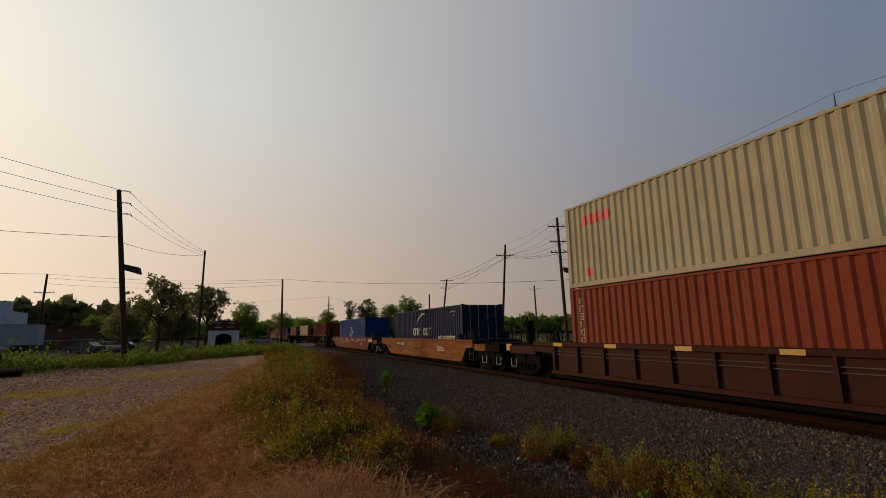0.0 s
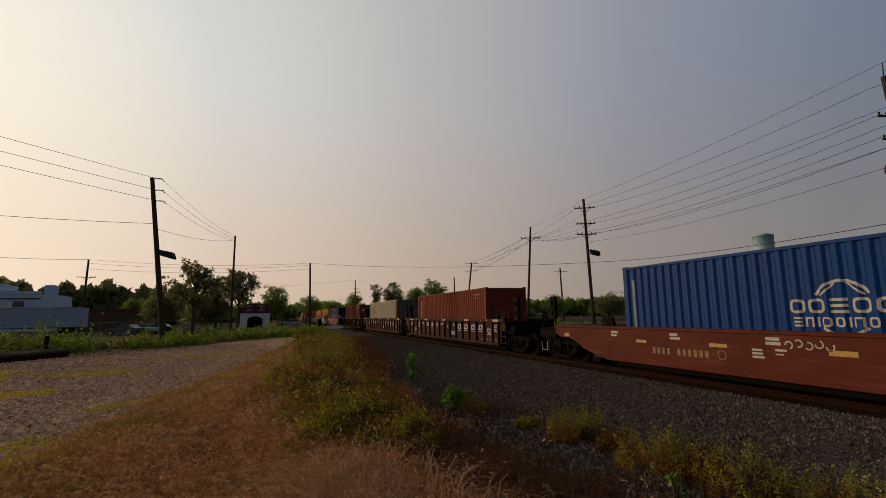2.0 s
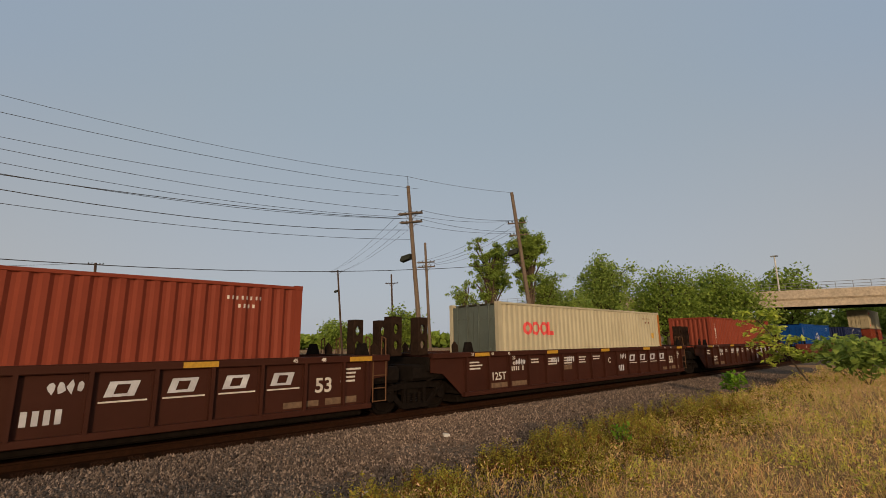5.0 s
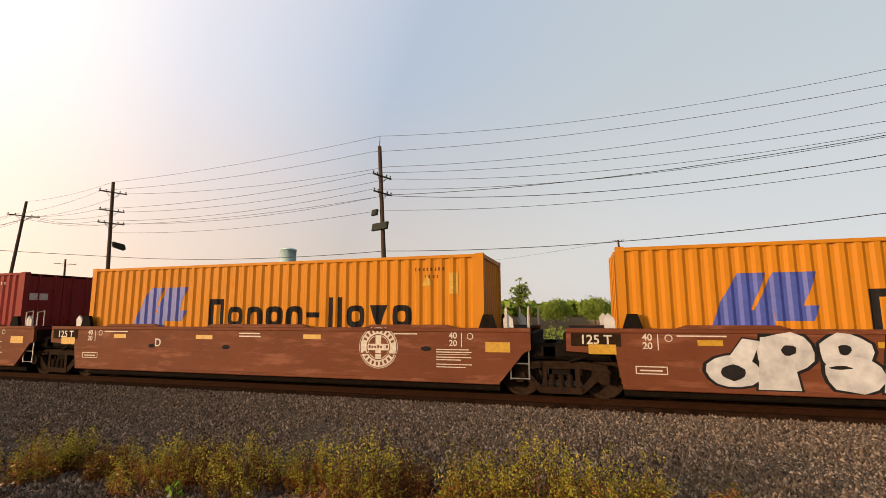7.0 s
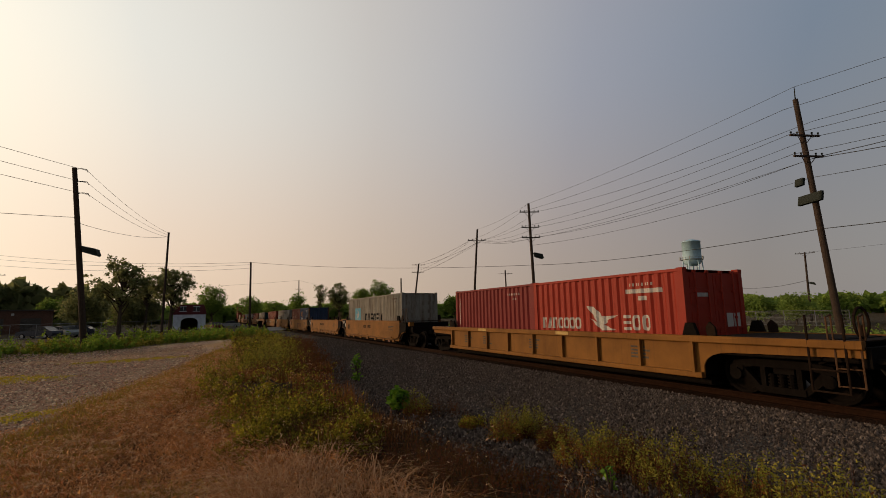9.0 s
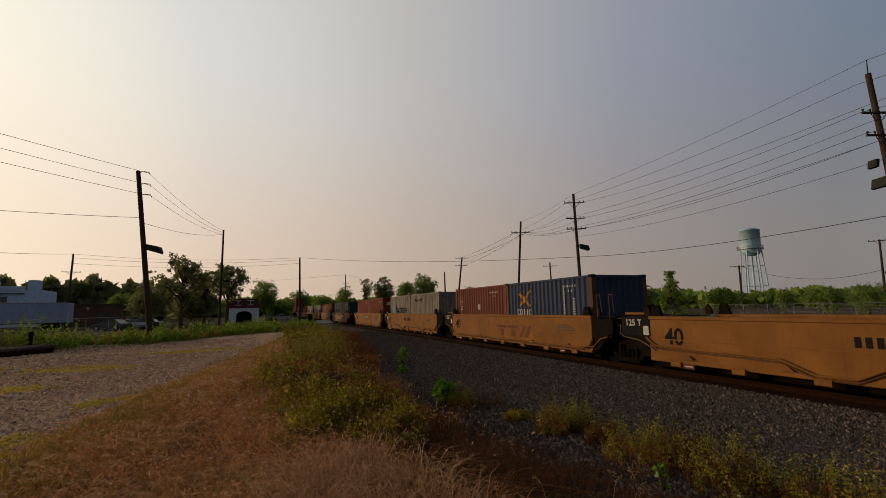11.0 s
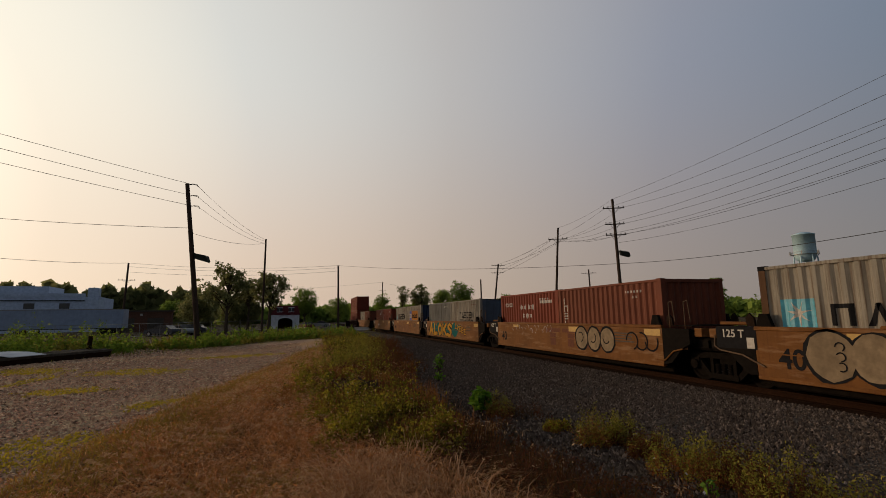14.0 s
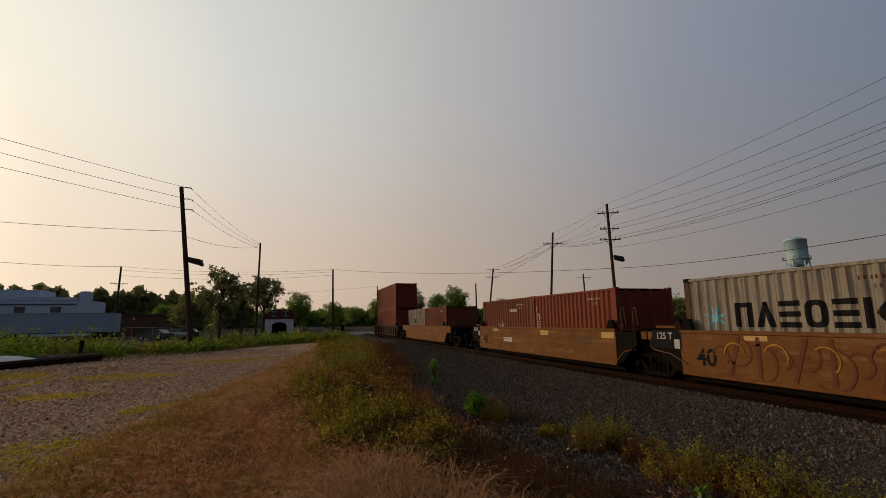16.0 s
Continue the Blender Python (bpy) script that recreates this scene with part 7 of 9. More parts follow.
def water_tower():
    d = 262.0
    c = spot(-55.0, d)
    z = lambda el: EYE + d * math.tan(radians(el)) - c.z
    w = thing("water_tower", "pale teal steel water tower on slender braced legs", "water tower", at=Matrix.Translation(c))
    r = d * math.tan(radians(0.92))
    zt, zb, zl = z(7.35), z(5.4), z(4.65)
    part("tank", Shape().lathe([(0, z(7.62)), (r * 0.35, z(7.56)), (r * 0.8, z(7.42)), (r * 1.03, zt), (r * 1.03, zt - 0.4), (r, zt - 0.4), (r, zb), (r * 0.97, zb - 0.9), (r * 0.82, zl + 1.1), (r * 0.5, zl + 0.3), (0, zl)], 32), M["tower"], w, smooth=True)
    part("balcony", Shape().lathe([(r, zb - 0.1), (r * 1.22, zb - 0.1), (r * 1.22, zb + 0.05), (r, zb + 0.05)], 32).lathe([(r * 1.2, zb + 1.0), (r * 1.22, zb + 1.0), (r * 1.22, zb + 1.1), (r * 1.2, zb + 1.1)], 32), M["galv"], w)
    for k in range(16):
        a = k * math.pi / 8
        part("baluster", Shape().rod((r * 1.21 * math.cos(a), r * 1.21 * math.sin(a), zb), (r * 1.21 * math.cos(a), r * 1.21 * math.sin(a), zb + 1.05), 0.05, 0.05, 5), M["galv"], w)
        if k % 3 == 0:
            part("antenna", Shape().box(-0.25, 0.25, -0.15, 0.15, 0, 1.8), M["white"], w, at=pose(r * 1.3 * math.cos(a), r * 1.3 * math.sin(a), zb - 0.4, 0, 0, math.degrees(a)))
    legs = []
    for k in range(6):
        a = k * math.pi / 3 + 0.2
        top, bot = Vector((r * 0.98 * math.cos(a), r * 0.98 * math.sin(a), zb - 0.6)), Vector((r * 1.42 * math.cos(a), r * 1.42 * math.sin(a), 0))
        legs.append((top, bot))
        part("leg", Shape().rod(bot, top, 0.32, 0.28, 10), M["tower"], w)
    for q in (0.36, 0.72):
        for k in range(6):
            a, b = legs[k], legs[(k + 1) % 6]
            part("strut", Shape().rod(a[1].lerp(a[0], q), b[1].lerp(b[0], q), 0.11, 0.11, 6), M["tower"], w)
    part("riser_pipe", Shape().rod((0, 0, 0), (0, 0, zl + 0.2), 0.45, 0.45, 12), M["tower"], w)


water_tower()


def bridge():
    a, b = Vector((22.8, -83.5, 0)), Vector((-2.9, -93.7, 0))
    d = (b - a).normalized()
    ang = math.degrees(math.atan2(d.y, d.x))
    br = thing("road_bridge", "weathered concrete road bridge over the railway", "bridge", kind="structure", at=Matrix.Translation(a) @ pose(0, 0, 0, 0, 0, ang))
    L0, L1 = -46, 70
    part("deck", Shape().box(L0, L1, -0.2, 9.0, 7.6, 8.0), M["concrete"], br)
    part("parapet", Shape().box(L0, L1, -0.35, 0.0, 7.75, 9.0), M["concrete"], br)
    part("parapet", Shape().box(L0, L1, 9.0, 9.3, 7.75, 9.0), M["concrete"], br)
    for y in (0.15, 2.3, 4.5, 6.7, 8.6):
        part("girder", Shape().box(L0, L1, y - 0.2, y + 0.2, 6.55, 7.6), M["concrete"] if y < 1 else M["steel"], br)
    for x in (22.6, -13.0, 52.0):
        part("pier_cap", Shape().box(x - 0.6, x + 0.6, -0.1, 8.9, 5.6, 6.55), M["concrete"], br)
        part("pier_wall", Shape().box(x - 0.4, x + 0.4, 4.2, 6.4, -1, 5.6, 0.1), M["concrete"], br)
    post = Shape().rod((0, -0.2, 9.0), (0, -0.2, 10.05), 0.035, 0.035, 6).mesh("fence_post", M["galv"])
    for i in range(58):
        part("fence_post", post, None, br, at=pose(L0 + 1 + i * 2.0, 0, 0))
    for z in (9.2, 9.6, 10.03):
        part("fence_rail", Shape().rod((L0, -0.2, z), (L1, -0.2, z), 0.03, 0.03, 6), M["galv"], br)
    return br


bridge()
for az, el in ((-167.5, 8.14), (-178.1, 7.45)):
    d = 91.0
    c = spot(az, d, 8.0)
    zt = EYE + d * math.tan(radians(el)) - 8.0
    sl = thing("street_lamp", "tall white street lamp on the bridge", "street lamp", "bridge lamps", at=Matrix.Translation(c))
    part("lamp_post", Shape().rod((0, 0, 0), (0, 0, zt), 0.14, 0.09, 8), M["white"], sl)
    part("lamp_head", Shape().box(-0.5, 0.5, -0.25, 0.25, zt - 0.05, zt + 0.12, 0.05), M["galv"], sl)


def wall_box(name, parent, x0, x1, y0, y1, z0, z1, mat, label=""):
    return part(name, Shape().box(x0, x1, y0, y1, z0, z1), mat, parent, label)


def white_trailer():
    a, b = spot(17.5, 93), spot(27.5, 100)
    d = (b - a)
    t = thing("semi_trailer", "long white box trailer with ribbed sides, parked", "trailer", at=Matrix.Translation(a) @ pose(0, 0, 0, 0, 0, math.degrees(math.atan2(d.y, d.x))))
    n = d.length
    wall_box("box", t, 0, n, -2.5, 0, 1.1, 4.15, M["bluewall"])
    for k in range(int(n / 1.2)):
        part("side_rib", Shape().box(-0.03, 0.03, 0, 0.025, 1.15, 4.1), M["bluewall"], t, at=pose(0.3 + k * 1.2, 0, 0))
    part("top_rail", Shape().box(0, n, -0.02, 0.05, 4.08, 4.2), M["galv"], t)
    part("bottom_rail", Shape().box(0, n, -0.02, 0.05, 1.02, 1.14), M["lampbox"], t)
    for x in (1.8, 3.0, n - 4):
        for y in (-0.3, -2.2):
            part("wheel", Shape().rod((x, y - 0.15, 0.5), (x, y + 0.15, 0.5), 0.5, 0.5, 18), M["rubber"], t)
    part("landing_gear", Shape().box(n - 6.2, n - 6.0, -2.0, -1.85, 0, 1.1).box(n - 6.2, n - 6.0, -0.5, -0.35, 0, 1.1), M["steel"], t)


white_trailer()


def flat_building():
    a, b = spot(19.6, 128), spot(34, 140)
    d = b - a
    w = thing("warehouse", "pale blue flat-roofed warehouse with stepped parapet and chimney", "building", at=Matrix.Translation(a) @ pose(0, 0, 0, 0, 0, math.degrees(math.atan2(d.y, d.x))))
    n = d.length
    wall_box("wall", w, 0.0, n, -14, 0, 0, 7.6, M["paleblue"])
    part("parapet", Shape().box(2.5, n, -0.3, 0.12, 7.6, 8.3), M["paleblue"], w)
    wall_box("upper_storey", w, 9.5, n, -12, -2.0, 7.6, 9.9, M["paleblue"])
    part("chimney", Shape().box(0.2, 2.2, -2.4, -0.4, 7.6, 9.6, 0.15), M["paleblue"], w)
    part("gutter", Shape().box(2.5, n, 0.12, 0.3, 6.7, 6.85), M["lampbox"], w)
    for k in range(4):
        win = part("window", Shape().box(-0.9, 0.9, 0.0, 0.06, 5.0, 6.2), M["glass"], w, at=pose(6 + k * 6, 0, 0))
        part("window_sill", Shape().box(-1.0, 1.0, 0, 0.15, 4.9, 5.0), M["paleblue"], win)


flat_building()


def brick_shed():
    a = spot(13.2, 112)
    w = thing("brick_shed", "low dull brown brick shed with a flat roof", "building", at=Matrix.Translation(a) @ pose(0, 0, 0, 0, 0, 192))
    wall_box("wall", w, 0, 11.5, -8, 0, 0, 4.1, M["brick"])
    part("roof", Shape().box(-0.3, 11.8, -8.3, 0.3, 4.1, 4.35), M["timber"], w)
    for k in range(2):
        part("door", Shape().box(1.5 + k * 5, 4.3 + k * 5, 0, 0.06, 0, 2.8), M["timber"], w)
    part("wall_lamp", Shape().box(5.2, 5.6, 0, 0.3, 3.3, 3.7, 0.05), M["white"], w)


brick_shed()


def gate_house():
    c = spot(1.8, 108)
    h = thing("gate_house", "small white house with a maroon roof and arched opening", "house", at=Matrix.Translation(c) @ pose(0, 0, 0, 0, 0, 180))
    # the front wall, with an arched opening through it
    zw = 3.0
    arch = [(-1.45, 0.0), (-1.45, 1.55)] + [(1.45 * -math.cos(k * math.pi / 10), 1.55 + 0.75 * math.sin(k * math.pi / 10)) for k in range(1, 10)] + [(1.45, 1.55), (1.45, 0.0)]
    s = Shape().slab([(-2.9, 0), (-2.9, zw), (2.9, zw), (2.9, 0)] + arch[::-1], -0.25, 0)
    part("front_wall", s, M["whitewall"], h)
    wall_box("side_wall", h, -2.9, -2.65, -6, -0.25, 0, zw, M["whitewall"])
    wall_box("side_wall", h, 2.65, 2.9, -6, -0.25, 0, zw, M["whitewall"])
    wall_box("back_wall", h, -2.65, 2.65, -6, -5.75, 0, zw, M["brick"])
    part("arch_trim", Shape().path([(x, 0.04, z) for x, z in arch], 0.07), M["lampbox"], h)
    part("roof", Shape().slab([(-3.1, 3.0), (3.1, 3.0), (2.55, 5.0), (-2.55, 5.0)], -6.1, 0.12), M["maroon"], h)
    for x in (-1.2, 1.2):
        win = part("window", Shape().box(x - 0.55, x + 0.55, 0.12, 0.18, 3.7, 4.5), M["glass"], h)
        part("window_frame", Shape().box(x - 0.65, x + 0.65, 0.1, 0.15, 3.6, 3.7).box(x - 0.65, x + 0.65, 0.1, 0.15, 4.5, 4.6).box(x - 0.03, x + 0.03, 0.15, 0.2, 3.7, 4.5), M["whitewall"], win)


gate_house()


def parked_car(az, d, rz, mat, label):
    c = thing("parked_car", label, "car", "parked cars", at=Matrix.Translation(spot(az, d)) @ pose(0, 0, 0, 0, 0, rz))
    low = [(-2.2, 0.35), (2.2, 0.35), (2.25, 0.6), (2.15, 0.85), (1.2, 0.98), (-1.4, 1.02), (-2.15, 0.95), (-2.25, 0.65)]
    s = Shape().plate(low, -0.88, 0.88)
    part("body", s, mat, c)
    part("cabin", Shape().plate([(-1.75, 0.98), (1.15, 0.97), (0.35, 1.44), (-1.05, 1.46)], -0.76, 0.76), M["glass"], c)
    part("roof", Shape().plate([(-1.1, 1.45), (0.4, 1.43), (0.32, 1.5), (-1.0, 1.52)], -0.78, 0.78), mat, c)
    for y in (-1.35, 1.4):
        for x in (-0.8, 0.8):
            wh = part("wheel", Shape().rod((x - 0.1, y, 0.33), (x + 0.1, y, 0.33), 0.33, 0.33, 16), M["rubber"], c)
            part("rim", Shape().rod((x - 0.11, y, 0.33), (x + 0.11, y, 0.33), 0.2, 0.2, 12), M["carsilver"], wh)
    for x in (-0.65, 0.65):
        part("headlight", Shape().box(x - 0.18, x + 0.18, 2.14, 2.24, 0.62, 0.76), M["white"], c)


parked_car(14.0, 78, 65, M["cardark"], "dark parked saloon car behind the weeds")
parked_car(12.3, 80, 40, M["carsilver"], "silver parked car beside a dark one")
parked_car(11.2, 84, 80, M["cardark"], "dark blue parked car by the fence")
parked_car(-2.1, 118, 85, M["carsilver"], "silver-white parked car beyond the gate house")
parked_car(-0.55, 101, 20, M["maroon"], "maroon parked car beside the gate house")


def fence(points, label):
    f = thing("chain_link_fence", label, "fence")
    post = Shape().rod((0, 0, -0.2), (0, 0, 1.85), 0.035, 0.035, 6).mesh("post", M["galv"])
    tops = []
    for (az0, d0), (az1, d1) in zip(points, points[1:]):
        a, b = spot(az0, d0), spot(az1, d1)
        n = max(1, round((b - a).length / 3.2))
        for i in range(n):
            p = a.lerp(b, i / n)
            part("post", post, None, f, at=Matrix.Translation(p))
            tops.append(p + Vector((0, 0, 1.83)))
    for z in (0.0, -1.6):
        for a, b in zip(tops, tops[1:]):
            part("fence_rail", Shape().rod(a + Vector((0, 0, z)), b + Vector((0, 0, z)), 0.025, 0.025, 5), M["galv"], f)
    wires = Shape()
    for q in np.arange(-1.5, 0, 0.15):
        wires.path([t + Vector((0, 0, float(q))) for t in tops], 0.004, 3)
    tagged(part("fence_mesh", wires, M["galv"], f), kind="stuff")


fence([(34, 66), (20, 68), (11, 80), (4, 92), (3.5, 100)], "galvanised chain-link fence around the yard")
fence([(-50, 75), (-58, 70), (-70, 64)], "galvanised chain-link fence beyond the track")


def timber_platform():
    """A low flat stack of dark old planks and a pale sheet at the lot's edge."""
    c = Vector((-14.4, 30.6, float(height(-14.4, 30.6))))
    t = thing("plank_stack", "low stack of dark weathered planks with pale sheets", "lumber", at=Matrix.Translation(c) @ pose(0, 0, 0, 0, 0, 66.5))
    part("fascia", Shape().box(-7.0, 4.8, -1.22, -1.12, -0.05, 0.3), M["tie"], t)
    for i in range(4):
        part("bearer", Shape().box(-6.5 + i * 3.6, -6.2 + i * 3.6, -1.2, 1.2, -0.05, 0.3), M["tie"], t)
    r = random.Random(3)
    for i in range(9):
        y = -1.2 + i * 0.27
        part("plank", Shape().box(-7.0 + r.uniform(-0.4, 0.4), 5.0 + r.uniform(-0.6, 0.3), y, y + 0.24, 0.3, 0.42 + r.uniform(0, 0.05), 0.015), M["timber"], t)
    part("post", Shape().rod((4.6, 0.2, 0), (4.7, 0.2, 1.25), 0.14, 0.12, 8), M["tie"], t)
    for x, q in ((-1.5, 0.0), (-4.0, 0.1)):
        part("pale_sheet", Shape().plate([(-1.35, 0.44), (-0.3, 0.58 + q), (1.0, 0.6 + q), (1.0, 0.63 + q), (-0.3, 0.61 + q), (-1.35, 0.47)], x, x + 1.9), M["whitewall"], t, "off-white loose sheet")


timber_platform()


def crossing_bits():
    b = thing("road_barrier", "low white concrete barrier by the level crossing", "barrier", at=Matrix.Translation(spot(-7.9, 79)) @ pose(0, 0, 0, 0, 0, -12))
    part("barrier", Shape().slab([(-0.3, 0), (0.3, 0), (0.28, 0.12), (0.12, 0.35), (0.09, 0.6), (-0.09, 0.6), (-0.12, 0.35), (-0.28, 0.12)], -2.6, 2.6), M["white"], b, at=pose(0, 0, 0, 0, 0, 80))
    c = thing("signal_post", "short dark signal post with a small cabinet", "signal", at=Matrix.Translation(spot(-5.3, 62)))
    part("post", Shape().rod((0, 0, 0), (0, 0, 1.7), 0.06, 0.06, 8), M["steel"], c)
    part("cabinet", Shape().box(-0.25, 0.25, -0.2, 0.2, 1.1, 1.75, 0.03), M["steel"], c)


crossing_bits()


# ---- plants, stones, ties ----
def leaf_mesh(name, p, size, mat, g, flat=0.0, slim=0.55):
    """Rhombic leaves at the places p, turned at random; flat draws their normals upwards."""
    n = len(p)
    nrm = g.normal(size=(n, 3))
    nrm[:, 2] += flat * 3
    nrm /= np.linalg.norm(nrm, axis=1)[:, None]
    u = np.cross(nrm, g.normal(size=(n, 3)))
    u /= np.linalg.norm(u, axis=1)[:, None] + 1e-9
    w = np.cross(nrm, u)
    s = np.asarray(size).reshape(-1, 1) * np.ones((n, 1))
    v = np.stack([p - u * s, p - w * s * slim, p + u * s, p + w * s * slim], 1).reshape(-1, 3)
    f = np.arange(4 * n).reshape(n, 4)
    return fast(name, v, f, mat)


def blade_mesh(name, p, h, w, lean, mat, g):
    """Bent grass blades that stand on the places p."""
    n = len(p)
    a = g.uniform(0, 2 * np.pi, n)
    side = np.stack([np.cos(a), np.sin(a), np.zeros(n)], 1)
    b = a + np.pi / 2 + g.normal(0, 0.5, n)
    bend = np.stack([np.cos(b), np.sin(b), np.zeros(n)], 1)
    h, w, lean = [np.asarray(q).reshape(-1, 1) for q in (h, w, lean)]
    up = np.array([[0, 0, 1.0]])
    mid = p + up * h * 0.6 + bend * lean * h * 0.3
    tip = p + up * h * np.maximum(1 - 0.35 * lean, 0.35) + bend * lean * h * 0.8
    v = np.stack([p - side * w, p + side * w, mid + side * w * 0.7, mid - side * w * 0.7, tip], 1).reshape(-1, 3)
    k = np.arange(n)[:, None] * 5
    f = np.concatenate([k + [[0, 1, 2]], k + [[0, 2, 3]], k + [[3, 2, 4]]], 0)
    return fast(name, v, f, mat)


def on_ground(x, y, dz=0.0):
    z = np.where((x > 4.2) & (x < 20), np.maximum(bed_height(x), height(x, y)), height(x, y))
    return np.stack([x, y, z + dz], 1)


def scatter(n, x0, x1, y0, y1, keep, g):
    """Chance places in a rectangle for which keep(x, y), a chance between 0 and 1, allows them."""
    x, y = g.uniform(x0, x1, n), g.uniform(y0, y1, n)
    ok = g.uniform(0, 1, n) < keep(x, y)
    return x[ok], y[ok]


def patchy(x, y, s=1.0, k=0.0):
    return 0.5 + 0.25 * (np.sin(1.7 * s * x + 0.9 * s * y + k) + np.sin(-0.8 * s * x + 1.9 * s * y + 2.1 * k + 1))


def lot_edge(y):
    return 0.16 * y - 4.9


def tan_edge(y):
    """Where the dry grass gives way to the green weeds."""
    return np.interp(y, [-3, 2, 5, 8, 12.7, 20, 31.7, 45], [3.4, 2.4, 1.6, 0.6, -0.1, 0.7, 1.8, 2.4])


def weed_edge(y):
    """The weeds' edge along the ballast."""
    return np.interp(y, [-60, -36, -17, -11, -8, -4, 0, 4, 7, 11, 19, 35, 50], [8.4, 6.9, 5.9, 5.8, 5.8, 5.3, 5.0, 4.8, 4.0, 3.5, 4.7, 6.6, 7.0])


g = np.random.default_rng(11)


def stuff(name, me, label, category):
    return tagged(new(name, me), label, category, kind="stuff")


def panicle_mesh(name, p, h, mat, g, wind=2.6):
    """Stalks that arch over with the wind, each with a loose drooping head of thin spikelets."""
    n, k = len(p), 12
    a = wind + g.normal(0, 0.7, n)
    d = np.stack([np.cos(a), np.sin(a), np.zeros(n)], 1)
    side = np.stack([-np.sin(a), np.cos(a), np.zeros(n)], 1)
    up = np.array([[0, 0, 1.0]])
    h = np.asarray(h).reshape(-1, 1)
    reach = g.uniform(0.5, 1.3, (n, 1)) * h
    far = 1 + 0.05 * np.hypot(p[:, 0], p[:, 1])[:, None]
    at = lambda q: p + d * reach * q ** 2.4 + up * h * (1.5 * q - 0.62 * q ** 3)
    rows = []
    for q in (0, 0.35, 0.65, 0.85, 1.0):
        rows += [at(q) - side * 0.0008 * far, at(q) + side * 0.0008 * far]
    v = np.stack(rows, 1).reshape(-1, 3)
    i = np.arange(n)[:, None] * 10
    f = np.concatenate([i + [[2 * j, 2 * j + 1, 2 * j + 3, 2 * j + 2]] for j in range(4)], 0)
    vs, fs, base = [v], [f], len(v)
    for j in range(k):
        q = 0.66 + 0.34 * j / k
        c = at(q) + g.normal(0, 0.012, (n, 3)) * h * 2
        u = d * 0.75 + side * g.normal(0, 0.6, (n, 1)) - up * g.uniform(0.1, 0.8, (n, 1))
        u /= np.linalg.norm(u, axis=1)[:, None]
        w = np.cross(u, up + 0.3 * side)
        w /= np.linalg.norm(w, axis=1)[:, None] + 1e-9
        ln = g.uniform(0.012, 0.026, (n, 1)) * far
        vs.append(np.stack([c, c + u * ln + w * ln * 0.2, c + u * ln * 2, c + u * ln - w * ln * 0.2], 1).reshape(-1, 3))
        fs.append(np.arange(4 * n).reshape(n, 4) + base)
        base += 4 * n
    return fast(name, np.concatenate(vs), np.concatenate(fs), mat)


# dry grass by the lot
x, y = scatter(95000, -8, 5.2, -3.6, 3.2, lambda x, y: (x > lot_edge(y)) * np.clip(np.hypot(x, y) / 2.0, 0.45, 1) * np.clip(1.9 - np.abs(y + 0.2) * 0.45, 0, 1), g)
stuff("trodden_grass", blade_mesh("trodden_grass", on_ground(x, y, -0.02), g.uniform(0.04, 0.2, len(x)), g.uniform(0.003, 0.007, len(x)), g.uniform(0.8, 2.6, len(x)), M["tan"], g), "short trodden dry grass", "grass")
near = lambda x, y: np.clip(9.0 / (np.hypot(x, y) + 1), 0.07, 1)
x, y = scatter(360000, -8, 5, 0.6, 42, lambda x, y: np.clip((y - 0.6) / 1.8, 0, 1) * near(x, y) * (x > lot_edge(y) - 0.6 + 0.8 * patchy(x, y)) * (x < tan_edge(y) + 0.3 + 0.5 * patchy(x, y, 2)) * np.clip(0.35 + (x - lot_edge(y)) * 0.4, 0, 1) * (0.35 + 0.65 * patchy(x, y, 3.1, 1)), g)
h = g.uniform(0.12, 0.42, len(x)) * (0.5 + 0.9 * patchy(x, y, 1.9)) * np.clip(0.45 + 0.35 * (x - lot_edge(y)), 0.3, 1)
stuff("dry_grass", blade_mesh("dry_grass", on_ground(x, y, -0.02), h, g.uniform(0.0015, 0.0042, len(x)) * (1 + np.hypot(x, y) * 0.06), g.uniform(1.8, 4.2, len(x)), M["tan"], g), "dry tan and reddish grass beside the gravel lot", "grass")
x, y = scatter(22000, -7, 4.6, 2.2, 30, lambda x, y: near(x, y) * (x > lot_edge(y) + 0.8) * (x < tan_edge(y) + 0.5) * (0.25 + 0.75 * (patchy(x, y, 0.8, 5) > 0.5)), g)
stuff("nodding_seed_heads", panicle_mesh("nodding_seed_heads", on_ground(x, y), g.uniform(0.1, 0.26, len(x)), M["seed"], g), "pale nodding grass heads above the dry grass", "grass")
# long bleached straw lying and arching at the grass's end by the ballast
x, y = scatter(13000, 0.0, 3.2, 2.4, 8.4, lambda x, y: (np.hypot((x - 1.15 + 0.05 * (y - 5)) / 0.85, (y - 5.0) / 1.9) < 0.75 + 0.5 * patchy(x, y, 2.2)) * 0.8, g)
stuff("bleached_straw", blade_mesh("bleached_straw", on_ground(x, y, 0.0), g.uniform(0.25, 0.6, len(x)), g.uniform(0.003, 0.0075, len(x)), g.uniform(1.2, 3.6, len(x)), M["oldstraw"], g), "bleached straw arching over the dry grass", "grass")
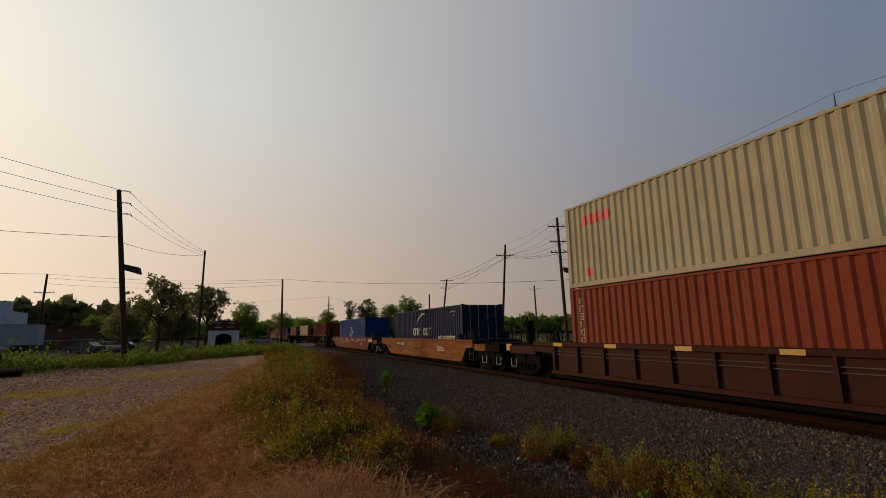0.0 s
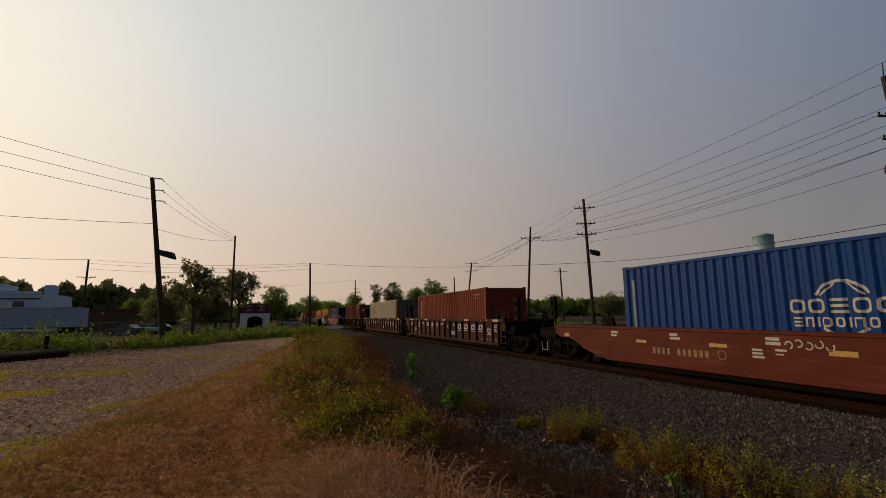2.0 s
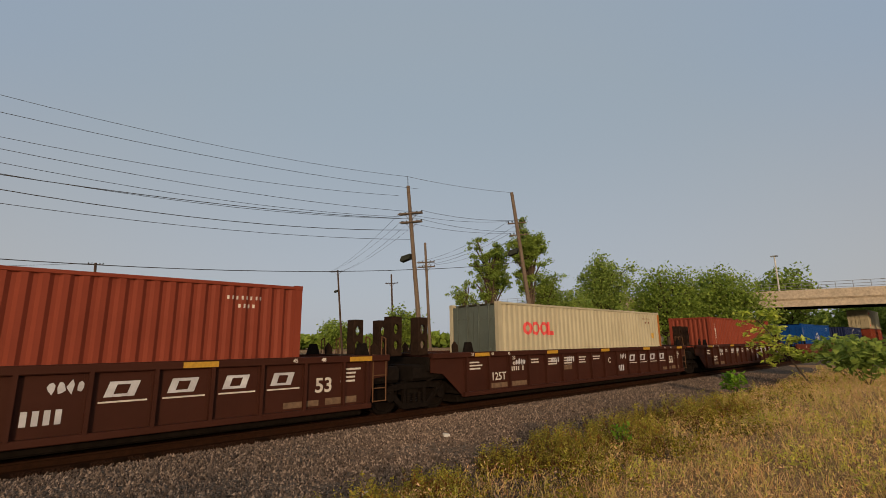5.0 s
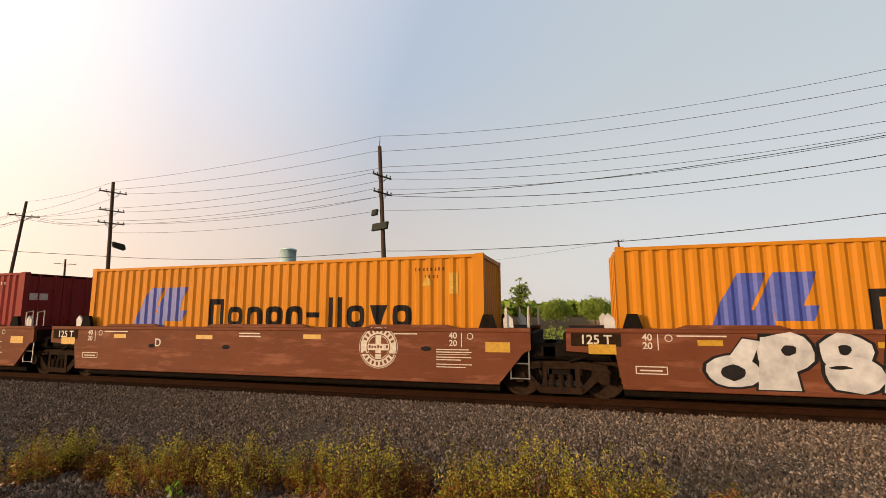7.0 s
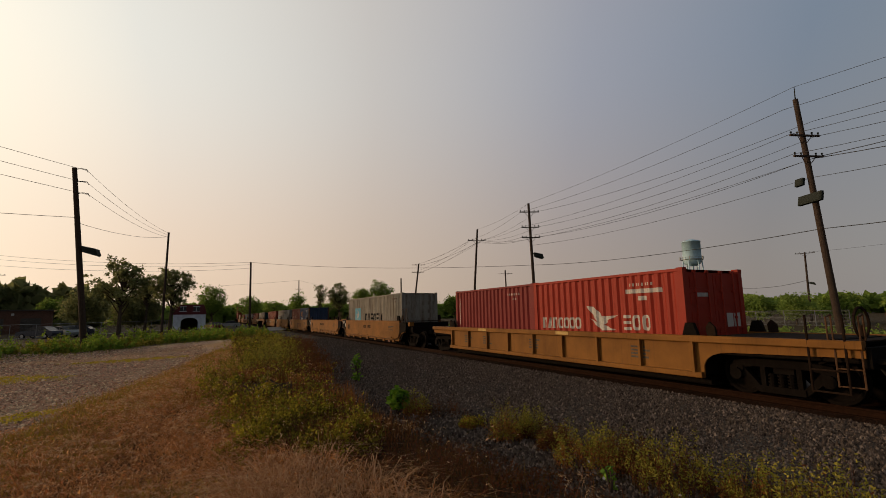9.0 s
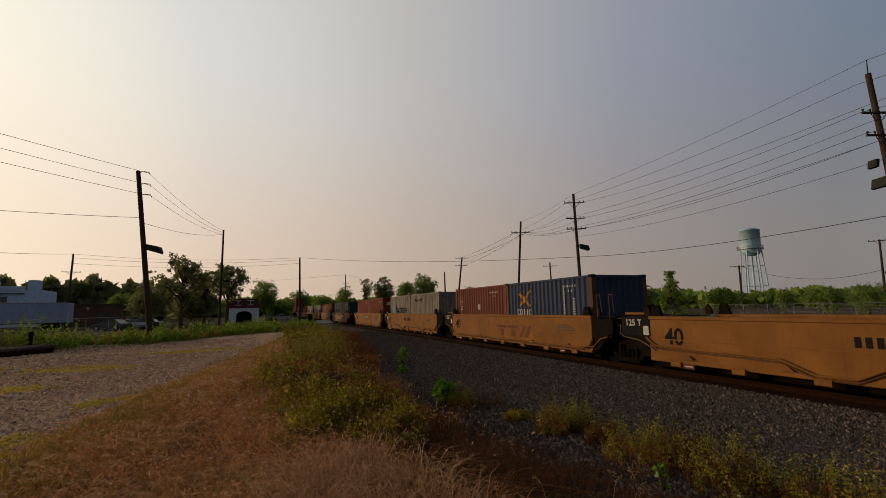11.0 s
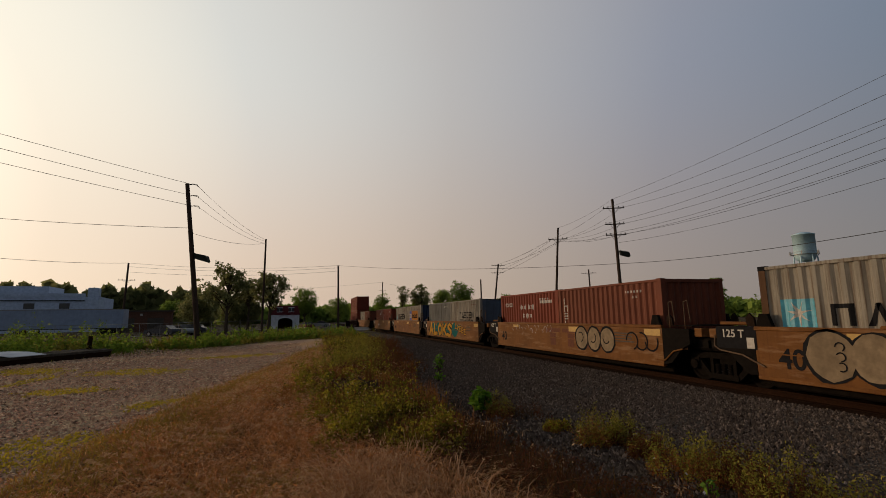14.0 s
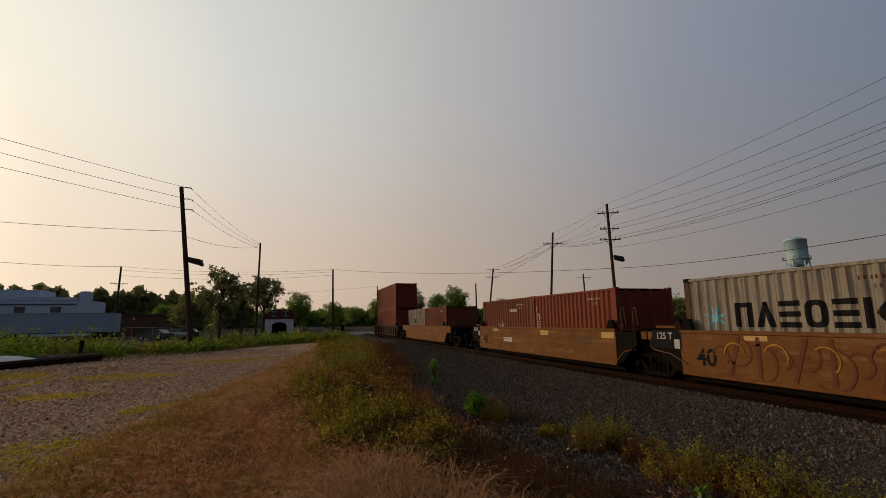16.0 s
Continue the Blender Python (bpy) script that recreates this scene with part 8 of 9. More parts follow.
# paler and yellower patches in it, and curled dry bits all over
x, y = scatter(130000, -7, 5, 1.5, 34, lambda x, y: near(x, y) * (x > lot_edge(y)) * (x < tan_edge(y) + 0.2) * ((patchy(x, y, 0.9, 4) > 0.6) | (x < lot_edge(y) + 1.5 + 1.2 * (patchy(x, y, 0.8, 3) - 0.5))), g)
stuff("yellow_grass", blade_mesh("yellow_grass", on_ground(x, y, -0.02), g.uniform(0.1, 0.34, len(x)), g.uniform(0.003, 0.007, len(x)) * (1 + np.hypot(x, y) * 0.06), g.uniform(0.8, 2.6, len(x)), M["goldgrass"], g), "yellow-green grass in patches among the dry grass", "grass")
for name, mat, size in (("dry_grass_curls", M["tan"], 0.02), ("pale_grass_curls", M["seed"], 0.016)):
    x, y = scatter(150000, -7, 5, 1.8, 30, lambda x, y: near(x, y) * (x > lot_edge(y) - 0.2) * (x < tan_edge(y) + 0.4) * np.clip(0.3 + patchy(x, y, 1.4, 2), 0, 1) * (1.0 if mat is M["tan"] else 0.3 + 0.9 * np.clip(1 - np.abs(x - tan_edge(y) + 1.3) / 1.6, 0, 1)), g)
    p = on_ground(x, y)
    p[:, 2] += g.uniform(0.04, 0.34, len(x)) * (0.5 + 0.9 * patchy(x, y, 1.9)) * np.clip(0.45 + 0.35 * (x - lot_edge(y)), 0.3, 1)
    stuff(name, leaf_mesh(name, p, g.uniform(0.5, 1.4, len(x)) * size * (1 + 0.04 * np.hypot(x, y)), mat, g, 0.3, 0.22), "curled dry bits of grass", "grass")
# moss and tufts in strips along the lot's wheel tracks
MOSS = [(-8.3, 23.1, -4.9, 22.8, 1.3), (-8.0, 18.1, -5.9, 17.3, 0.9), (-5.7, 29.2, -1.2, 31.5, 1.2), (-3.9, 12.9, -3.2, 14.1, 0.5), (-12.6, 26.0, -9.8, 23.7, 1.1), (-9.7, 20.0, -9.4, 22.7, 0.5), (-5.3, 10.0, -3.2, 10.4, 0.6), (-4.7, 8.8, -3.3, 9.5, 0.5)]     # ends and half width of each patch


def lot_moss(x, y):
    """How deep in one of the long moss patches a place lies."""
    d = np.full(np.shape(x), -1.0)
    for x0, y0, x1, y1, half in MOSS:
        ux, uy = x1 - x0, y1 - y0
        n = math.hypot(ux, uy)
        q = ((x - x0) * ux + (y - y0) * uy) / n / n
        off = ((x - x0) * uy - (y - y0) * ux) / n
        d = np.maximum(d, 1.2 - np.hypot((q - 0.5) / 0.6, off / half) + 0.25 * np.sin(2.9 * y + 3.7 * x) * np.sin(5.1 * x - 1.7 * y))
    return d


x, y = scatter(380000, -26, 0, 4, 50, lambda x, y: (x < lot_edge(y) + 0.3) * np.clip((lot_moss(x, y) - 0.08) * 2.2, 0, 1) * np.clip(14 / np.hypot(x, y), 0.25, 1), g)
stuff("lot_moss", blade_mesh("lot_moss", on_ground(x, y), g.uniform(0.015, 0.06, len(x)), g.uniform(0.01, 0.022, len(x)) * (1 + 0.03 * np.hypot(x, y)), g.uniform(0.3, 1.5, len(x)), M["moss"], g), "low yellow-green moss and tufts in the gravel lot", "grass")
x, y = scatter(190000, -26, 1, 4, 44, lambda x, y: np.clip(1.1 - np.abs(x - lot_edge(y) - 0.35) / 1.2, 0, 1) * np.clip((patchy(x, y, 0.7, 2) - 0.25) * 3, 0, 1) * np.clip(12 / np.hypot(x, y), 0.2, 1), g)
stuff("lot_edge_tufts", blade_mesh("lot_edge_tufts", on_ground(x, y), g.uniform(0.03, 0.12, len(x)), g.uniform(0.005, 0.01, len(x)) * (1 + 0.03 * np.hypot(x, y)), g.uniform(0.3, 1.5, len(x)), M["goldgrass"], g), "yellow-green tufts where gravel meets dry grass", "grass")


def weed_stuff(name, x, y, hgt, mat, label, per=26, size=0.028, spread=0.13):
    """Upright leafy weeds: thin stems with small leaves all the way up."""
    n = len(x)
    base = on_ground(x, y)
    tip = base + np.stack([g.normal(0, 0.12, n) * hgt, g.normal(0, 0.12, n) * hgt, hgt], 1)
    q = g.uniform(0.12, 1, (n, per, 1)) ** 0.8
    p = base[:, None] * (1 - q) + tip[:, None] * q
    p = p + g.normal(0, 1, (n, per, 3)) * (spread * (1.15 - q)) * np.array([1, 1, 0.5])
    far = 1 + 0.025 * np.hypot(x, y)
    s = np.repeat(size * far, per) * g.uniform(0.6, 1.4, n * per)
    stuff(name, leaf_mesh(name, p.reshape(-1, 3), s, mat, g, 0.25, 0.42), label, "weeds")
    st = blade_mesh(name + "_stems", base, hgt * 1.02, np.full(n, 0.004), g.uniform(0.02, 0.25, n), M["russet"], g)
    stuff(name + "_stems", st, "thin reddish weed stems", "weeds")


def strip(x, y):
    bare = np.interp(y, [4, 8, 13, 18], [1.5, 1.25, 0.6, 0.0])     # stony gap before the yellow clumps
    return (x > tan_edge(y) - 0.2) * (x < weed_edge(y) - bare + 0.5 * (patchy(x, y, 1.3) - 0.5))


def clump_stuff(name, cx, cy, rad, hgt, mat, label, size=0.03, dens=420, slim=0.4):
    """Leafy clumps: many uneven stems that spread from each spot, with leaves that shrink towards the tips."""
    ps, ss, bs, hs = [], [], [], []
    for x0, y0, r0, h0 in zip(cx, cy, rad, hgt):
        dist = math.hypot(x0, y0)
        n = int(dens * r0 * (r0 + h0) * min(1, 9 / dist))
        if n < 4:
            continue
        m = max(3, n // 20)
        a, q = g.uniform(0, 2 * np.pi, m), np.sqrt(g.uniform(0, 1, m))
        top = h0 * (1 - 0.45 * q ** 2) * g.uniform(0.45, 1.3, m)
        bx_, by_ = x0 + q * r0 * np.cos(a), y0 + q * r0 * np.sin(a)
        b = on_ground(bx_, by_)
        out = np.stack([0.35 * q * r0 * np.cos(a) + g.normal(0, 0.14, m) * top, 0.35 * q * r0 * np.sin(a) + g.normal(0, 0.14, m) * top, top], 1)
        i = g.integers(0, m, n)
        z = g.uniform(0.08, 1, (n, 1)) ** 0.8
        ps.append(b[i] + out[i] * z + g.normal(0, 1, (n, 3)) * (0.05 * (1.15 - z) + 0.012) * (0.6 + h0))
        ss.append(g.uniform(0.5, 1.4, n) * (1.35 - 0.75 * z[:, 0]) * size * (1 + 0.03 * dist))
        k = g.uniform(0, 1, m) < 0.8
        bs.append(b[k])
        hs.append(top[k] * 1.05)
    stuff(name, leaf_mesh(name, np.concatenate(ps), np.concatenate(ss), mat, g, 0.12, slim), label, "weeds")
    b, h0 = np.concatenate(bs), np.concatenate(hs)
    stuff(name + "_stems", blade_mesh(name + "_stems", b, h0, np.full(len(b), 0.004), g.uniform(0.05, 0.4, len(b)), M["russet"], g), "thin reddish weed stems", "weeds")


def clump_spots(n, keep, r0, r1, h0, h1):
    x, y = scatter(n, -1, 9, 3.5, 48, keep, g)
    r = g.uniform(r0, r1, len(x)) * (1 + 0.012 * np.hypot(x, y))
    return x, y, r, g.uniform(h0, h1, len(x)) * (0.45 + 0.95 * patchy(x, y, 2.2, 1.3))


inner = lambda x, y: strip(x, y) * (x < weed_edge(y) - 1.0) * (y > 7.4 + 0.5 * np.sin(3 * x))
low_near = lambda x, y: np.clip((np.hypot(x, y) - 2.5) / 6, 0.15, 1)
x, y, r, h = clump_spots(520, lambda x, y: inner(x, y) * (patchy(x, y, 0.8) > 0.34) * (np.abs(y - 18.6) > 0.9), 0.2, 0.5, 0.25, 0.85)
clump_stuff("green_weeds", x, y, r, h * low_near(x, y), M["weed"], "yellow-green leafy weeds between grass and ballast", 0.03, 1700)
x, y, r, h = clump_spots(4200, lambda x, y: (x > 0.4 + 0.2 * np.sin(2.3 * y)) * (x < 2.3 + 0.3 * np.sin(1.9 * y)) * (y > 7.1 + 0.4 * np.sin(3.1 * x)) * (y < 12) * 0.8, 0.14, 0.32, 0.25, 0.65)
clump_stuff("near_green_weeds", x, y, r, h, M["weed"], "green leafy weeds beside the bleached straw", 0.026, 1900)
x, y, r, h = clump_spots(1900, lambda x, y: strip(x, y) * (y > 8) * ((patchy(x, y, 0.8) <= 0.5) | (x > weed_edge(y) - 1.8) | (np.abs(y - 18.6) < 1.2)), 0.12, 0.34, 0.2, 0.6)
clump_stuff("russet_weeds", x, y, r, h * low_near(x, y), M["russet"], "russet dying weeds along the ballast", 0.028, 900, 0.3)
# near-black filler, added in place of the shade between weed clumps
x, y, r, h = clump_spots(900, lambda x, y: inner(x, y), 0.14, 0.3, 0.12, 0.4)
clump_stuff("dead_undergrowth", x, y, r, h, M["deadweed"], "near-black low growth standing in for shade between the weeds", 0.026, 700, 0.3)
x, y, r, h = clump_spots(300, lambda x, y: inner(x, y) * (patchy(x, y, 1.3, 2) > 0.5), 0.14, 0.32, 0.35, 0.85)
clump_stuff("golden_weeds", x, y, r, h * low_near(x, y), M["goldbush"], "yellow-tipped weeds among the green ones", 0.026, 1100)
x, y, r, h = clump_spots(130, lambda x, y: inner(x, y), 0.14, 0.3, 0.4, 0.8)
clump_stuff("leafy_weeds", x, y, r, h * low_near(x, y), M["weed"], "darker green broad-leaved weeds", 0.05, 500, 0.6)
x, y, r, h = clump_spots(900, lambda x, y: (np.abs(x - weed_edge(y) + 0.9) < 0.8) * (y > 17) * (y < 36), 0.25, 0.45, 0.5, 1.0)
clump_stuff("russet_thicket", x, y, r, h, M["russet"], "russet thicket where the weeds meet the ballast", 0.026, 900, 0.35)
x, y, r, h = clump_spots(260, lambda x, y: (x < weed_edge(y) - 1.6) * (x > tan_edge(y)) * (y > 19) * (y < 40), 0.35, 0.7, 0.6, 1.2)
clump_stuff("golden_thicket", x, y, r, h, M["goldbush"], "yellow-green thicket at the end of the weeds", 0.024, 1100, 0.4)
clump_stuff("russet_tufts", [4.35, 4.6, 4.15, 3.9, 4.75, 3.6], [9.5, 9.2, 9.9, 9.0, 8.8, 8.4], [0.3, 0.26, 0.2, 0.2, 0.2, 0.25], [0.5, 0.45, 0.4, 0.3, 0.3, 0.25], M["russet"], "russet tufts beside a bright green plant", 0.02, 1900, 0.25)
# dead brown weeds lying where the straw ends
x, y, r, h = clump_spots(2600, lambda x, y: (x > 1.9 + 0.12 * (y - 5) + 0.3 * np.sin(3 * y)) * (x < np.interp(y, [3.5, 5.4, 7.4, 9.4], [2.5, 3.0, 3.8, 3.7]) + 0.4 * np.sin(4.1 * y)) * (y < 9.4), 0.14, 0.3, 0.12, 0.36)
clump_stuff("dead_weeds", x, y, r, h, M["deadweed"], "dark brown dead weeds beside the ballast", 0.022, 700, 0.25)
# rusty upright grass in drifts
x, y = scatter(30000, -0.6, 4.6, 7.0, 22, lambda x, y: (x > tan_edge(y) - 0.4) * (x < weed_edge(y) - 0.3) * np.clip(np.maximum(1.2 - np.hypot((x - 2.7) / 1.1, (y - 11.0) / 1.3), 3 * (patchy(x, y, 1.0, 3) - 0.62)), 0, 1), g)
stuff("rusty_grass", blade_mesh("rusty_grass", on_ground(x, y), g.uniform(0.2, 0.62, len(x)), g.uniform(0.002, 0.0045, len(x)) * (1 + 0.05 * np.hypot(x, y)), g.uniform(0.1, 1.1, len(x)), M["rustgrass"], g), "rusty upright grass in drifts among the weeds", "grass")
x, y = scatter(2600, -0.8, 4.2, 5.0, 17, lambda x, y: (x > tan_edge(y) - 0.5) * (x < weed_edge(y) - 0.8) * (0.2 + 0.8 * (patchy(x, y, 1.6, 1) > 0.5)), g)
p = on_ground(x, y)
p[:, 2] += g.uniform(0.25, 0.6, len(x))
stuff("pale_weed_tips", leaf_mesh("pale_weed_tips", p, g.uniform(0.012, 0.03, len(x)), M["seed"], g, 0.4, 0.3), "pale bent tips and seed heads above the weeds", "weeds")
# an old stump among the weeds
st = thing("tree_stump", "weathered broken tree stump with splintered top among weeds", "stump", at=Matrix.Translation(Vector((1.75, 13.3, float(height(1.75, 13.3))))))
rs = random.Random(9)
body = Shape()
n = 14
ring0 = [(0.34 * rs.uniform(0.85, 1.1) * math.cos(i * 2 * math.pi / n), 0.3 * rs.uniform(0.85, 1.1) * math.sin(i * 2 * math.pi / n)) for i in range(n)]
body.add([(x * 1.15, y * 1.15, -0.1) for x, y in ring0] + [(x, y, 0.34 + rs.uniform(-0.08, 0.1)) for x, y in ring0] + [(0, 0, 0.3)], [(i, (i + 1) % n, (i + 1) % n + n, i + n) for i in range(n)] + [(i + n, (i + 1) % n + n, 2 * n) for i in range(n)])
part("trunk", body, M["bark"], st)
for i in range(6):
    a = 0.5 + 0.22 * i
    part("splinter", Shape().rod((0.2 * math.cos(a), 0.16 * math.sin(a), 0.25), (0.2 * math.cos(a) + rs.uniform(0.02, 0.1), 0.16 * math.sin(a), 0.4 + rs.uniform(0.2, 0.6)), 0.03, 0.006, 5), M["rustgrass"], st)
# beyond the track
x, y = scatter(5200, 20, 48, -60, 75, lambda x, y: np.clip(26 / np.hypot(x, y), 0.2, 1), g)
weed_stuff("trackside_weeds", x, y, g.uniform(0.3, 0.9, len(x)) * (0.5 + 0.8 * patchy(x, y, 0.4)), M["leaflight"], "green weeds on the far side of the track", 18, 0.05, 0.25)
x, y = scatter(9000, 1.0, 4.6, 3.0, 9.5, lambda x, y: (x > tan_edge(y) - 0.6) * (x < weed_edge(y) - 1.0) * np.clip(patchy(x, y, 1.1, 2), 0.2, 1), g)
stuff("brown_dry_stalks", blade_mesh("brown_dry_stalks", on_ground(x, y), g.uniform(0.2, 0.55, len(x)), g.uniform(0.0025, 0.005, len(x)), g.uniform(0.6, 2.0, len(x)), M["russet"], g), "brown dry stalks among the weeds", "grass")
x, y = scatter(60000, 0.8, 5, 2.8, 10, lambda x, y: (x > tan_edge(y) - 0.4) * (x < weed_edge(y) - 0.7 + 0.5 * patchy(x, y, 2.3)) * (0.25 + 0.75 * patchy(x, y, 2.7, 1)), g)
p = on_ground(x, y)
p[:, 2] += g.uniform(0.01, 0.2, len(x)) * patchy(x, y, 2.1)
stuff("brown_thatch", leaf_mesh("brown_thatch", p, g.uniform(0.5, 1.5, len(x)) * 0.024, M["russet"], g, 0.3, 0.25), "dark brown thatch of dead weeds", "weeds")
xx, yy = scatter(520, -1.5, 4.2, 3.6, 12, lambda x, y: (x > tan_edge(y) - 0.8) * (x < weed_edge(y) - 0.9) * np.clip(8 / np.hypot(x, y), 0, 1) * (patchy(x, y, 1.5, 3) > 0.5), g)
stuff("arching_seed_stalks", panicle_mesh("arching_seed_stalks", on_ground(xx, yy), g.uniform(0.2, 0.42, len(xx)), M["seed"], g, 0.4), "pale arching grass stalks with drooping heads", "grass")
k = slice(0, 25)
pt = on_ground(x[k], y[k]) + np.stack([g.normal(0, 0.1, 25), g.normal(0, 0.1, 25), g.uniform(0.3, 0.6, 25)], 1)
stuff("white_flower_heads", leaf_mesh("white_flower_heads", pt, g.uniform(0.01, 0.022, 25), M["white"], g, 0.6, 0.8), "small white flower heads among dry weeds", "flowers")
# yellow flowering clumps along the ballast's edge
cl = [(4.6, 8.1, 0.2, 0.15), (4.75, 7.0, 0.33, 0.44), (5.1, 6.75, 0.22, 0.4), (5.0, 6.1, 0.25, 0.28), (4.85, 5.1, 0.42, 0.46), (5.15, 4.7, 0.3, 0.42), (4.9, 3.95, 0.36, 0.54), (5.2, 3.2, 0.26, 0.44), (4.9, 2.35, 0.34, 0.62), (5.15, 1.95, 0.22, 0.4), (5.0, 1.1, 0.33, 0.55), (5.05, 0.55, 0.34, 0.63), (4.9, 0.0, 0.32, 0.55), (5.1, -0.5, 0.22, 0.5), (5.0, -1.15, 0.2, 0.36), (5.05, -2.5, 0.24, 0.34), (5.1, -3.35, 0.36, 0.38), (5.4, -4.6, 0.4, 0.32), (5.5, -6.4, 0.5, 0.34), (5.7, -8.3, 0.6, 0.4), (5.6, -10.4, 0.7, 0.45), (5.2, -7.4, 0.6, 0.4), (5.0, -9.4, 0.7, 0.45), (5.4, -12.6, 0.8, 0.5), (5.0, -14.5, 0.8, 0.5), (4.1, 9.6, 0.25, 0.4)]
for turn, (cx_, cy_, rad, hg) in enumerate(cl):
    n = int(300 * rad)
    rad *= 1.25
    hg *= 1.18
    a, q = g.uniform(0, 2 * np.pi, n), rad * np.sqrt(g.uniform(0, 1, n))
    x, y = cx_ + q * np.cos(a), cy_ + q * np.sin(a)
    hh = hg * g.uniform(0.2, 1.3, n) * (1 - 0.4 * (q / rad) ** 2)
    base = on_ground(x, y)
    per = 48
    t = g.uniform(0.1, 1, (n, per, 1)) ** 0.75
    p = base[:, None] + np.stack([g.normal(0, 0.12, n) * hh, g.normal(0, 0.12, n) * hh, hh], 1)[:, None] * t + g.normal(0, 0.026, (n, per, 3))
    p, t = p.reshape(-1, 3), t.reshape(-1)
    up = t > (0.95 if turn in (3, 5, 9, 14) else 0.6) + 0.15 * g.normal(size=len(t))
    w = thing("flowering_weed", "clump of yellow-flowering weed with reddish stems at the ballast edge", "weed clump", "yellow weed clumps")
    tagged(part("leaves", leaf_mesh("leaves", p[up], g.uniform(0.009, 0.022, up.sum()), M["goldbush"] if rad > 0.25 else M["weed"], g, 0.2, 0.45), None, w), kind="stuff")
    tagged(part("lower_leaves", leaf_mesh("lower_leaves", p[~up], g.uniform(0.01, 0.024, (~up).sum()), M["rustgrass"] if g.uniform() < 0.45 else M["russet"], g, 0.1, 0.4), None, w), kind="stuff")
    tagged(part("stem_tuft", blade_mesh("stems", base, hh, np.full(n, 0.004), g.uniform(0.0, 0.25, n), M["russet"], g), None, w), kind="stuff")


def broadleaf(x, y, hgt, rad, n, label, mat=None, size=0.085):
    """A bright broad-leaved plant: a few stems and many drooping leaves."""
    b = on_ground(np.array([x]), np.array([y]))[0]
    w = thing("broadleaf_plant", label, "plant", at=Matrix.Translation(Vector(b)))
    d = g.normal(size=(n, 3))
    d /= np.linalg.norm(d, axis=1)[:, None]
    lump = 0.72 + 0.28 * np.sin(4.3 * d[:, :1] + 2.1 * d[:, 2:] + x) * np.cos(3.7 * d[:, 1:2] + y)
    p = d * lump * rad * np.sqrt(g.uniform(0.15, 1.1, (n, 1))) * np.array([1, 1, hgt * 0.5 / rad]) + np.array([0, 0, hgt * 0.55])
    part("leaves", leaf_mesh("leaves", p, g.uniform(0.6, 1.2, n) * size, mat or M["lush"], g, 0.5, 0.6), None, w)
    s = Shape()
    for i in range(6):
        a = i * 1.05
        s.rod((0, 0, -0.05), (rad * 0.5 * math.cos(a), rad * 0.5 * math.sin(a), hgt * 0.7), 0.012, 0.006, 5)
    part("stem", s, M["bark"], w)


broadleaf(3.75, 9.75, 0.62, 0.3, 230, "bright green broad-leaved plant on the ballast edge")
broadleaf(5.0, 17.2, 0.75, 0.26, 120, "slim bright green plant on the ballast edge", size=0.07)
broadleaf(4.4, 15.2, 0.3, 0.2, 60, "small bright green plant on the ballast", size=0.06)
broadleaf(1.3, 11.6, 0.7, 0.45, 160, "green leafy weed in the dry grass", M["weed"], 0.06)
broadleaf(4.3, 4.3, 0.36, 0.1, 34, "bright green leafy weed beside yellow clumps", size=0.045)
broadleaf(6.3, -20.0, 1.0, 0.55, 200, "light green shrub on the dry slope", size=0.11)
broadleaf(4.9, -9.0, 0.6, 0.25, 90, "light green shrub in the dry weeds", size=0.07)


def sapling(x, y, tip, rad, label):
    """A thin leaning trunk with arching shoots that carry feathered leaves."""
    b = on_ground(np.array([x]), np.array([y]))[0]
    w = thing("sapling", label, "sapling", at=Matrix.Translation(Vector(b)))
    tip = Vector(tip)
    s = Shape().rod((0, 0, -0.1), tip * 0.5, 0.045, 0.03, 6).rod(tip * 0.5, tip, 0.03, 0.015, 6)
    ps = []
    r = random.Random(5)
    for i in range(44):
        a = tip * r.uniform(0.35, 1.0)
        ang = r.uniform(0, 6.28)
        e = a + Vector((math.cos(ang) * rad * r.uniform(0.5, 1), math.sin(ang) * rad * r.uniform(0.5, 1), r.uniform(-0.35, 0.5)))
        m = a.lerp(e, 0.5) + Vector((0, 0, 0.25))
        s.rod(a, m, 0.012, 0.008, 4).rod(m, e, 0.008, 0.004, 4)
        for j in range(26):
            q = 0.3 + 0.7 * j / 26
            c = a.lerp(m, q * 2) if q < 0.5 else m.lerp(e, q * 2 - 1)
            ps.append((c.x + r.gauss(0, 0.09), c.y + r.gauss(0, 0.09), c.z - 0.02 + r.gauss(0, 0.04)))
    part("trunk", s, M["bark"], w)
    part("crown", leaf_mesh("crown", np.array(ps), g.uniform(0.09, 0.17, len(ps)), M["sapleaf"], g, 0.6, 0.45), None, w)


sapling(5.0, -25.7, (1.6, 0.5, 2.9), 1.35, "yellow-green sapling with feathered leaves, leaning towards the track")
stump = thing("broken_post", "grey broken timber post leaning in the weeds", "post", at=Matrix.Translation(Vector((0.6, -25.4, float(height(0.6, -25.4))))) @ pose(0, 0, 0, 0, -24, 0))
part("post", Shape().rod((0, 0, -0.2), (0, 0, 0.8), 0.24, 0.2, 9).rod((0, 0, 0.8), (-0.04, 0, 1.35), 0.2, 0.07, 9), M["timber"], stump)
plank = thing("white_plank", "short white-painted plank lying in the dry weeds", "plank", at=Matrix.Translation(Vector((1.3, -22.2, float(height(1.3, -22.2)) + 0.3))) @ pose(0, 0, 0, 0, 10, 20))
part("board", Shape().box(-0.4, 0.4, -0.07, 0.07, 0, 0.035, 0.005), M["whitewall"], plank)
